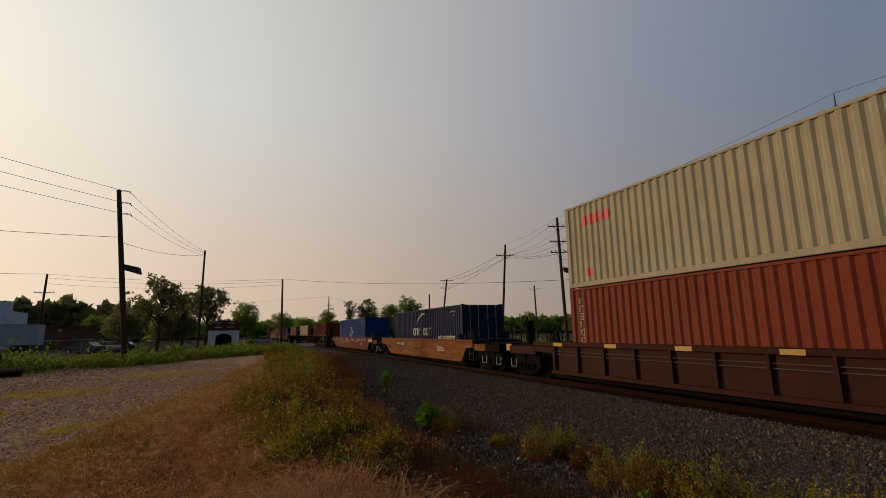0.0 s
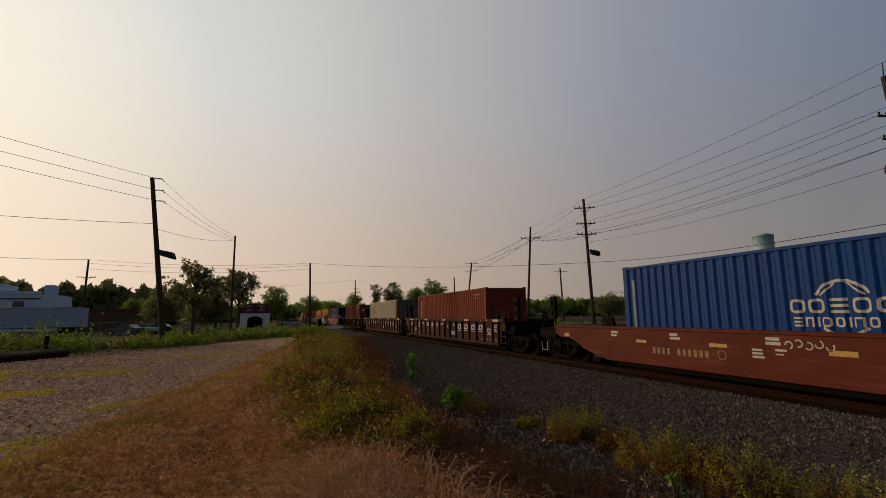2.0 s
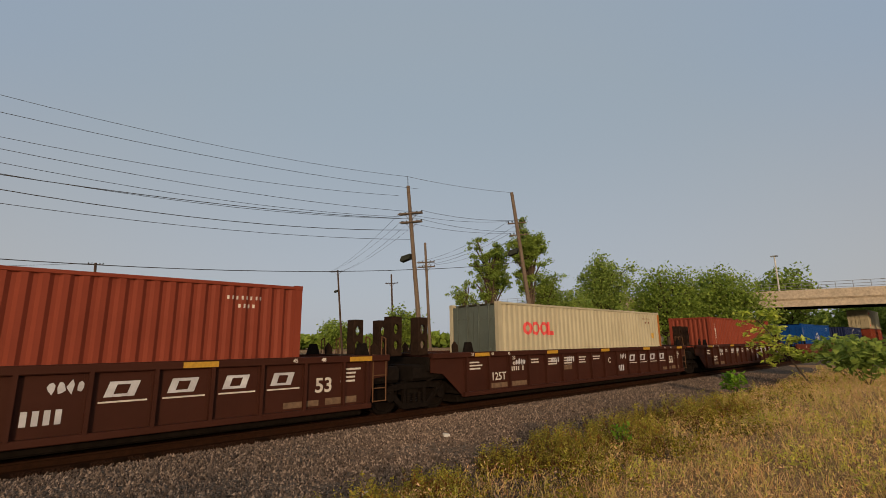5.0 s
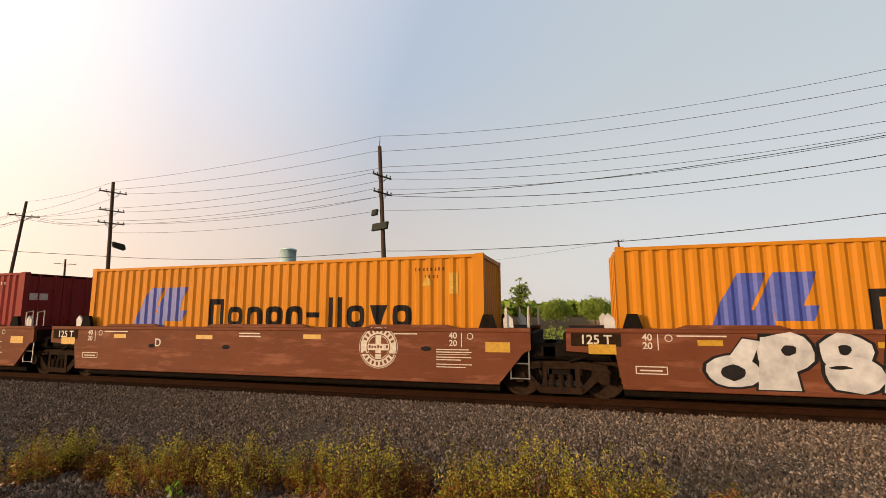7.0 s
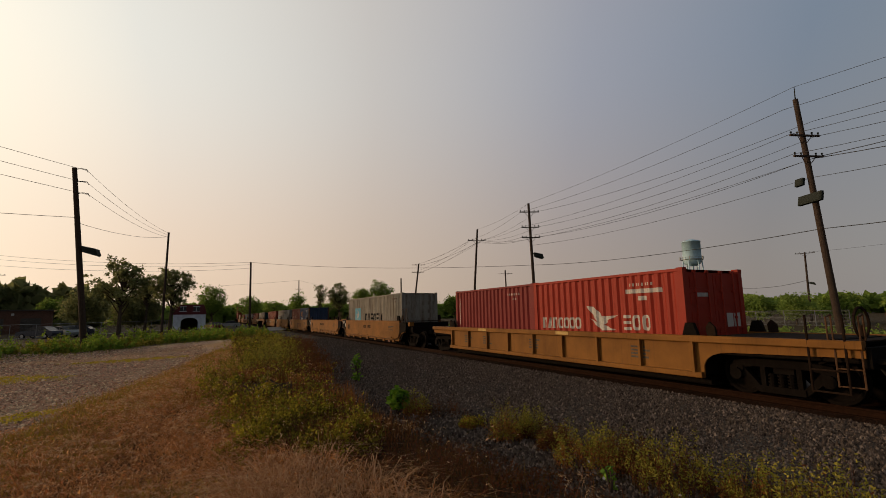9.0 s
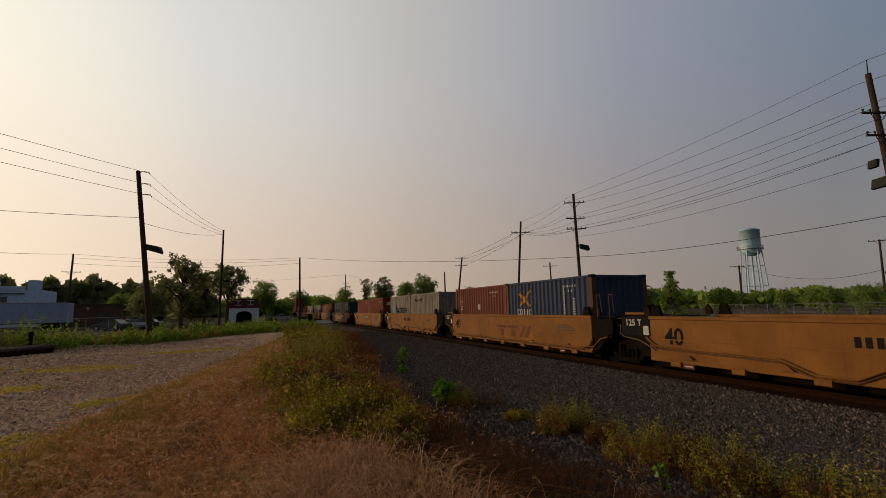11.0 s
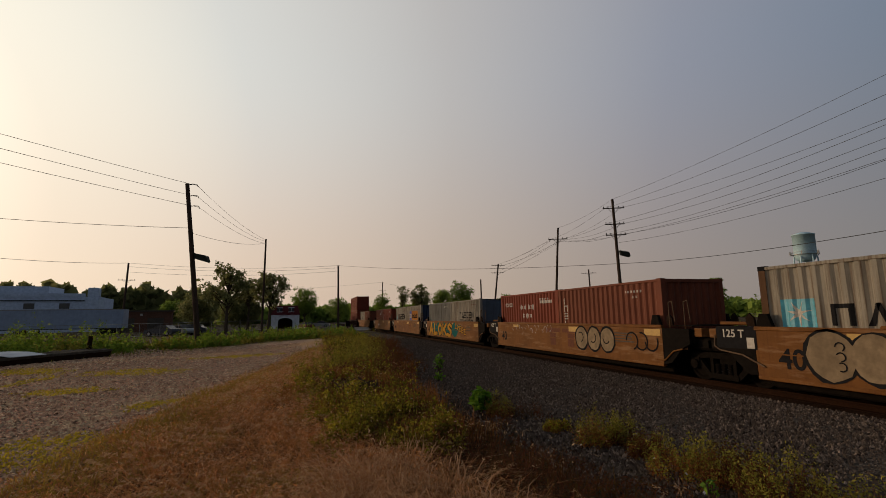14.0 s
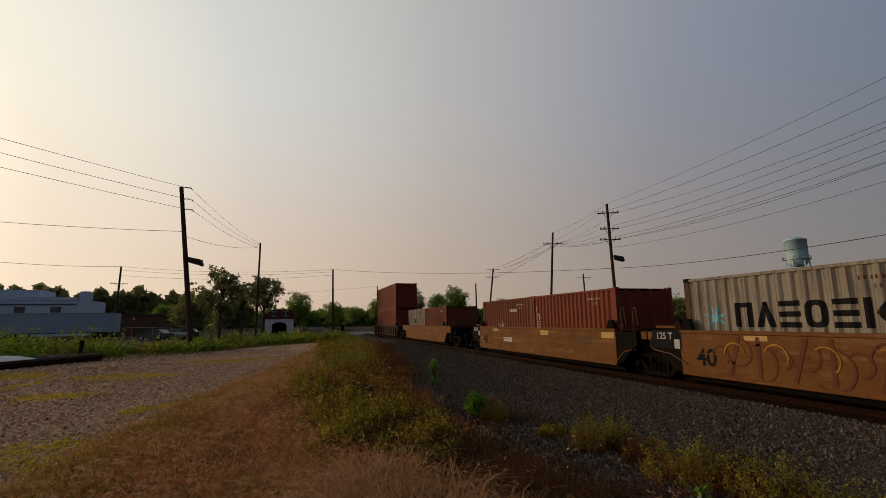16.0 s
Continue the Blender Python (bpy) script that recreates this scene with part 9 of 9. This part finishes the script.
broadleaf(3.1, -25.0, 2.1, 1.7, 700, "dense green bush on the slope", M["leaflight"], 0.16)
broadleaf(0.5, -30.0, 2.4, 2.0, 700, "dense green bush behind the dry weeds", M["leaf"], 0.18)
broadleaf(5.2, -34.0, 2.4, 1.8, 600, "dense green bush near the track", M["leaflight"], 0.18)
# the dry slope on the other side
x, y = scatter(180000, -14, 8, -42, -1.5, lambda x, y: (x < weed_edge(y) + 0.5 * (patchy(x, y, 1.3) - 0.5)) * np.clip(11 / (np.hypot(x, y) + 1), 0.12, 1) * (np.hypot(x, y) > 1.2), g)
stuff("dry_slope_grass", blade_mesh("dry_slope_grass", on_ground(x, y, -0.02), g.uniform(0.12, 0.4, len(x)) * (0.5 + 0.9 * patchy(x, y, 1.7)), g.uniform(0.0016, 0.004, len(x)) * (1 + 0.05 * np.hypot(x, y)), g.uniform(0.4, 2.4, len(x)), M["slopegrass"], g), "dry bent grass on the slope", "grass")
for name, mat in (("slope_litter", M["slopegrass"]), ("slope_seed_bits", M["seed"])):
    x, y = scatter(90000, -14, 8, -36, -2.0, lambda x, y: (x < weed_edge(y)) * np.clip(11 / (np.hypot(x, y) + 1), 0.12, 1) * np.clip(0.2 + patchy(x, y, 1.1, 3), 0, 1), g)
    p = on_ground(x, y)
    p[:, 2] += g.uniform(0.02, 0.32, len(x)) * (0.5 + 0.8 * patchy(x, y, 1.7))
    stuff(name, leaf_mesh(name, p, g.uniform(0.5, 1.4, len(x)) * 0.017 * (1 + 0.05 * np.hypot(x, y)), mat, g, 0.2, 0.3), "dry seed heads and curled bits of slope grass", "grass")


def slope_spots(n, r0, r1, h0, h1, k):
    x, y = scatter(n, -12, 9, -42, -2.5, lambda x, y: (x < weed_edge(y) + 0.2) * (np.hypot(x, y) > 3.2) * (patchy(x, y, 0.7, k) > 0.4) * np.clip(14 / np.hypot(x, y), 0.3, 1), g)
    return x, y, g.uniform(r0, r1, len(x)) * (1 + 0.015 * np.hypot(x, y)), g.uniform(h0, h1, len(x))


clump_stuff("slope_weeds", *slope_spots(1500, 0.14, 0.36, 0.2, 0.55, 1), M["slopeweed"], "yellow-green weeds among dry slope grass", 0.02, 1000)
x, y = scatter(420, 0, 6.5, -30, -3.5, lambda x, y: (x < weed_edge(y)) * (x > weed_edge(y) - 2.4) * np.clip(14 / np.hypot(x, y), 0.3, 1), g)
clump_stuff("slope_edge_weeds", x, y, g.uniform(0.2, 0.45, len(x)), g.uniform(0.25, 0.5, len(x)), M["weed"], "green weeds along the ballast below the slope", 0.022, 900)
clump_stuff("slope_russet_weeds", *slope_spots(900, 0.12, 0.3, 0.2, 0.5, 4), M["slopegrass"], "tan dying weeds on the slope", 0.02, 700, 0.35)
# weeds on the lot's far side
for name, mat, k in (("far_shrubs", M["farbush"], 1), ("far_weeds", M["goldbush"], 3)):
    x, y = scatter(2600, -34, 6, 20, 80, lambda x, y: (y > 49.5 + 1.2 * x + 2 * patchy(x, y)) * (y < 60 + 1.2 * x) * (patchy(x, y, 0.5, k) > 0.45), g)
    clump_stuff(name, x, y, g.uniform(0.6, 1.4, len(x)), g.uniform(0.4, 1.6, len(x)) * (1.0 if k == 1 else 0.6) * np.where(x < -14, 1.4, 1.0), mat, "low green shrubs along the lot's far edge", 0.05, 420, 0.55)
x, y = scatter(9000, -40, 8, 28, 62, lambda x, y: (y > 46.0 + 1.2 * x) * (y < 53 + 1.2 * x), g)
stuff("far_dry_grass", blade_mesh("far_dry_grass", on_ground(x, y), g.uniform(0.12, 0.35, len(x)), np.full(len(x), 0.02), g.uniform(0.3, 1.2, len(x)), M["goldbush"], g), "olive grass along the lot's far edge", "grass")

# loose stones
def stones(name, x, y, r, mat, label, tall):
    """Broken stones, each a rough four-sided peak sunk in the bed."""
    n = len(x)
    o = np.array([[1, 0, -0.6], [-1, 0, -0.6], [0, 1, -0.6], [0, -1, -0.6], [0, 0, 1]], float)
    f = np.array([[0, 2, 4], [2, 1, 4], [1, 3, 4], [3, 0, 4]])
    a = g.uniform(0, 2 * np.pi, n)
    sc = r[:, None, None] * g.uniform(0.6, 1.25, (n, 5, 1))
    v = o[None] * sc * np.array([1, 1, tall])
    v = v + g.normal(0, 0.24, (n, 5, 3)) * r[:, None, None]
    c, s = np.cos(a)[:, None], np.sin(a)[:, None]
    v = np.stack([v[..., 0] * c - v[..., 1] * s, v[..., 0] * s + v[..., 1] * c, v[..., 2]], -1)
    v = v + on_ground(x, y, 0.0)[:, None] + np.array([0, 0, 1.0]) * (r * g.uniform(0.0, 0.5, n))[:, None, None]
    stuff(name, fast(name, v.reshape(-1, 3), (np.arange(n)[:, None, None] * 5 + f[None]).reshape(-1, 3), mat), label, "stones")


x, y = scatter(400000, 3.4, 10.5, -34, 46, lambda x, y: np.clip(13 / (np.hypot(x, y) + 1), 0.22, 1) * (x > weed_edge(y) - np.interp(y, [-4, 3, 5.5, 8, 9.5, 16], [1.8, 2.3, 1.9, 0.9, 1.1, 1.6]) + 1.0 * patchy(x, y, 1.3)), g)
stones("ballast_stones", x, y, g.uniform(0.018, 0.036, len(x)) * (1 + 0.014 * np.hypot(x, y)), M["stone"], "grey crushed stones of the ballast shoulder", 0.8)
x, y = scatter(300000, -24, 0, 4, 42, lambda x, y: (x < lot_edge(y) + 0.4) * np.clip(9 / (np.hypot(x, y) + 1), 0.15, 1) * (lot_moss(x, y) < 0.4) * np.clip(0.15 + np.abs(41 + 1.2 * x - y + 2 * np.sin(0.4 * x)) * 0.25, 0, 1), g)
stones("lot_stones", x, y, g.uniform(0.01, 0.036, len(x)) * (1 + 0.02 * np.hypot(x, y)), M["lotstone"], "loose pinkish grey gravel on the lot", 0.5)
for px, py, q in ((8.3, -7.4, 0.1), (5.6, 7.1, 0.07), (4.35, 5.9, 0.06), (6.1, -3.9, 0.05), (7.0, 2.0, 0.05)):
    s = Shape().slab([(-q, 0), (q * 0.9, 0.01), (q * 0.7, q * 0.5), (-q * 0.6, q * 0.6)], -q * 0.7, q * 0.6)
    w = part("white_stone", s, M["white"], at=pose(px, py, float(bed_height(px)) + 0.02, 8, -6, 40 * px))
    tagged(w, "pale chunk of stone lying on the ballast", "stone", "pale stones")


# ---- trees ----
def tree(az, d, top_el, wid_deg, label, mat, n=2600, trunk=0.3, base_el=None, size=None, gap=0.0, squash=1.0, cone=False):
    """A tree: tapered trunk, limbs that fork into twigs, and leaves gathered about the twigs."""
    c = spot(az, d)
    H = EYE + d * math.tan(radians(top_el)) - c.z
    R = d * math.tan(radians(wid_deg / 2)) * 1.06
    if not cone:
        H *= 1.09
    t = thing("tree", label, "tree", at=Matrix.Translation(c))
    gg = np.random.default_rng(int(abs(az) * 100) % 9973 + int(d))
    lean = Vector((gg.uniform(-0.04, 0.04) * H, gg.uniform(-0.04, 0.04) * H, H * (0.9 if cone else 0.6)))
    s = Shape()
    s.rod((0, 0, -0.2), lean * 0.5, 0.022 * H + 0.04, 0.015 * H + 0.03, 8)
    s.rod(lean * 0.5, lean, 0.015 * H + 0.03, 0.006 * H, 8)
    k = int(26 + 22 * (1 - gap) + R * 3)
    dirs = gg.normal(size=(k, 3))
    dirs /= np.linalg.norm(dirs, axis=1)[:, None]
    lump = 0.78 + 0.22 * np.sin(3.1 * dirs[:, 0] + 2 * az) * np.cos(2.3 * dirs[:, 1] + 4.1 * dirs[:, 2] + az)
    q = gg.uniform(0.25, 1, k) ** 0.5 * lump * gg.uniform(0.8, 1.12, k)
    half = H * (1 - trunk) / 2
    ends = dirs * q[:, None] * np.array([R, R, half]) * 0.92 + np.array([0, 0, H - half])
    if cone:
        up = gg.uniform(0, 1, k)
        ends = np.stack([np.cos(dirs[:, 0] * 9) * R * (1 - up), np.sin(dirs[:, 0] * 9) * R * (1 - up), H * (trunk + (1 - trunk) * up)], 1)
    for i in range(k):
        start = lean * min(0.98, max(0.35, (ends[i][2] - 0.25 * H * gg.uniform(0.3, 1)) / lean.z))
        s.rod(start, ends[i], 0.008 * H + 0.01, 0.003 * H, 5)
    part("trunk", s, M["bark"], t)
    m = 5
    tw = ends[:, None] + gg.normal(0, 1, (k, m, 3)) * (R * (0.14 + 0.03 * gap)) * np.array([1, 1, 0.75])
    tw = tw.reshape(-1, 3)
    fine = d < 75 and not size
    n = int(n * (4.5 if fine else 2.2))
    idx = gg.integers(0, len(tw), n)
    p = tw[idx] + gg.normal(0, 1, (n, 3)) * R * (0.085 - 0.02 * gap) * np.array([1, 1, 0.75])
    if gap < 0.3 and not cone:
        core = gg.normal(size=(n // 3, 3))
        core *= (gg.uniform(0, 1, n // 3) ** (1 / 3) / np.linalg.norm(core, axis=1))[:, None]
        p[:n // 3] = core * np.array([R, R, half]) * 0.74 + np.array([0, 0, H - half])
    p[:, 2] = np.clip(p[:, 2], 0.1, H * 1.03)
    part("crown", leaf_mesh("crown", p, gg.uniform(0.6, 1.35, n) * (size or (0.018 * R + 0.06 if fine else 0.034 * R + 0.075)), mat, gg, 0.3, 0.6), None, t)


L, LL, LD = M["leaf"], M["leaflight"], M["leafdark"]
tree(8.0, 84, 5.9, 5.4, "dark backlit tree with an open crown", LD, 1700, 0.3, gap=0.9)
tree(3.6, 86, 5.55, 4.9, "dark backlit tree with an open crown beside the slim pole", LD, 1700, 0.3, gap=0.9)
tree(5.8, 92, 4.6, 2.6, "dark backlit tree between two larger ones", LD, 1500, 0.4, gap=0.4)
tree(6.6, 96, 2.7, 5.5, "dark thicket under two larger trees", LD, 3000, 0.02)
tree(11.0, 90, 2.9, 4.4, "dark bushy low tree behind the lot", LD, 1500, 0.12)
tree(13.4, 120, 2.2, 3.0, "dark green tree behind the shed", L, 1400, 0.15)
tree(-0.3, 140, 3.6, 3.6, "rounded green tree behind the gate house", L, 2200, 0.12)
tree(-4.2, 170, 2.5, 3.2, "rounded far green tree", L, 1500, 0.15)
tree(-6.6, 200, 1.9, 3.0, "low far green tree", L, 1200, 0.15)
tree(-9.2, 150, 2.8, 2.4, "far green tree with pointed crown", L, 1400, 0.2)
tree(-11.9, 130, 4.05, 1.7, "slender sparse far tree", LD, 900, 0.3, gap=0.6)
tree(-14.0, 130, 3.9, 3.0, "dark far tree with an open crown", LD, 1800, 0.25, gap=0.35)
tree(-16.6, 135, 3.4, 3.0, "dark green far tree", L, 1800, 0.2)
tree(-18.9, 128, 4.15, 3.6, "full dark green far tree", L, 2200, 0.15)
tree(-24.6, 140, 2.6, 3.4, "far green tree behind the train", L, 1500, 0.15)
tree(-28.0, 140, 2.3, 3.6, "far green tree behind the poles", L, 1500, 0.15)
tree(-33.5, 120, 2.0, 3.4, "broad low green tree behind the train", L, 1500, 0.12)
tree(-47.3, 75, 3.4, 2.6, "dark green pointed conifer beyond the fence", L, 1500, 0.06, cone=True)
tree(-43.6, 120, 2.2, 4.6, "broad dark green far tree", LD, 2400, 0.1)
tree(-39.6, 125, 1.9, 4.6, "broad dark green far tree behind the train", LD, 2400, 0.1)
tree(-52.0, 78, 1.7, 3.6, "small green tree near the water tower", LL, 1600, 0.12)
tree(-57.4, 90, 1.2, 2.0, "small green tree beyond the fence", L, 1000, 0.15)
tree(-60.3, 76, 1.35, 4.2, "bushy green tree beyond the fence", LL, 1600, 0.1)
tree(-63.5, 74, 1.3, 3.6, "green shrub beyond the track", LL, 1400, 0.08)
tree(-67.0, 78, 1.4, 4.4, "bushy green tree beyond the track", L, 1600, 0.1)
tree(-72.0, 84, 1.5, 5.0, "bushy green tree behind the passing cars", L, 1600, 0.1)
tree(-78.0, 80, 1.6, 4.6, "bushy green tree far behind the cars", L, 1600, 0.1)
tree(-82.9, 62, 3.9, 2.4, "slender sparse tree beyond the track", LL, 900, 0.25, gap=0.5)
tree(-87.0, 70, 1.5, 4.2, "bushy green tree in the gap between cars", LL, 1600, 0.1)
tree(-91.5, 66, 1.6, 4.2, "bushy green shrub in the gap", LL, 1600, 0.1)
tree(-97.5, 72, 1.7, 6.0, "broad green shrub beyond the track", LL, 1800, 0.1)
tree(-104.0, 90, 1.9, 5.5, "bushy far green tree", L, 1600, 0.1)
tree(-111.0, 95, 2.2, 6.0, "bushy far green tree behind the cars", L, 1600, 0.1)
tree(-119.0, 85, 2.6, 6.0, "bushy far green tree beside a pole", L, 1600, 0.1)
tree(-126.5, 75, 4.2, 6.0, "broad green tree behind the train", L, 2000, 0.1)
tree(-141.8, 44, 15.4, 5.4, "tall sunlit green tree behind a leaning pole", L, 3000, 0.3, gap=0.3)
tree(-137.4, 45, 14.0, 5.2, "tall sunlit green tree with an uneven crown", L, 2800, 0.25, gap=0.3)
tree(-134.3, 46, 8.5, 3.6, "sparse pale young tree", LL, 900, 0.2, gap=0.5)
tree(-144.0, 47, 9.0, 5.0, "sunlit green tree lower than its neighbour", L, 2000, 0.15)
tree(-147.2, 46, 6.6, 6.0, "broad low sunlit tree", LL, 2000, 0.05)
tree(-150.6, 58, 9.9, 8.0, "pale green drooping tree", LL, 3600, 0.15)
tree(-157.0, 66, 8.1, 9.5, "dense green tree before the bridge", L, 3200, 0.08)
tree(-162.0, 72, 7.4, 10.0, "dense dark green tree before the bridge", L, 3400, 0.08)
tree(-167.8, 112, 7.4, 7.0, "dense green tree behind the bridge", L, 2600, 0.1)
tree(-173.5, 125, 3.6, 6.0, "dense green tree beyond the bridge deck", L, 2400, 0.1)
tree(178.0, 108, 6.6, 6.5, "dense green tree past the bridge", L, 2600, 0.1)
tree(171.0, 100, 6.8, 7.0, "dense green tree past the bridge end", L, 2400, 0.1)
tree(-176.0, 135, 3.0, 6.0, "dark green tree seen under the bridge", L, 2000, 0.02)
tree(-181.5, 60, 2.2, 8.0, "green bushes under the bridge", LL, 1800, 0.02)


def woods(az0, az1, d, el, label, n, mat):
    """A far line of woods with an uneven top."""
    gg = np.random.default_rng(int(abs(az0) * 10))
    az = np.radians(gg.uniform(az0, az1, n))
    top = (EYE + d * math.tan(radians(el))) * (0.82 + 0.13 * np.sin(az * 57 * 1.3) * np.sin(az * 57 * 0.47 + 1) + 0.07 * np.sin(az * 57 * 4.1))
    dd = d * gg.uniform(0.95, 1.12, n)
    p = np.stack([-np.sin(az) * dd, np.cos(az) * dd, -0.3 + top * gg.uniform(0, 1, n) ** 0.6], 1)
    stuff("far_woods", leaf_mesh("far_woods", p, gg.uniform(0.006, 0.012, n) * d, mat, gg, 0.2, 0.7), label, "woods")


woods(9, 48, 185, 3.9, "dark far line of trees behind the warehouse", 14000, LD)
woods(-50, 9, 240, 1.6, "far green line of trees along the horizon", 11000, L)
woods(-135, -50, 210, 1.35, "far green line of trees beyond the track", 7000, L)
woods(-200, -135, 170, 3.0, "green woods beyond the bridge", 6000, L)

# ---- ties, the pieces of the track ----
tie = Shape().box(-1.3, 1.3, -0.115, 0.115, -0.3, -0.13).mesh("tie", M["tie"])
track = thing("track_ties", "dark creosoted timber ties half sunk in rusty ballast", "ties", kind="structure")
rt = random.Random(5)
for i in range(250):
    part("tie", tie, None, track, at=pose(TRACK_X + rt.uniform(-0.06, 0.06), -62 + i * 0.53, rt.uniform(-0.045, -0.02), 0, 0, rt.uniform(-1, 1)))
far_ties = Shape()
for i in range(400):
    for y0 in (71 + i * 0.53, -62.5 - i * 0.53):
        far_ties.box(TRACK_X - 1.3, TRACK_X + 1.3, y0 - 0.115, y0 + 0.115, -0.3, -0.13)
tagged(part("far_ties", far_ties, M["tie"], track), kind="stuff")


SPEED = 21.9     # metres a second towards -y


def motions():
    """The whole train rolls by at an even speed."""
    for ob, u, z in BOXES:
        walk(ob, [(t, pose(TRACK_X, u - SPEED * t, z)) for t in (0.0, 4.0, 8.0, 12.0, 16.0)])


motions()
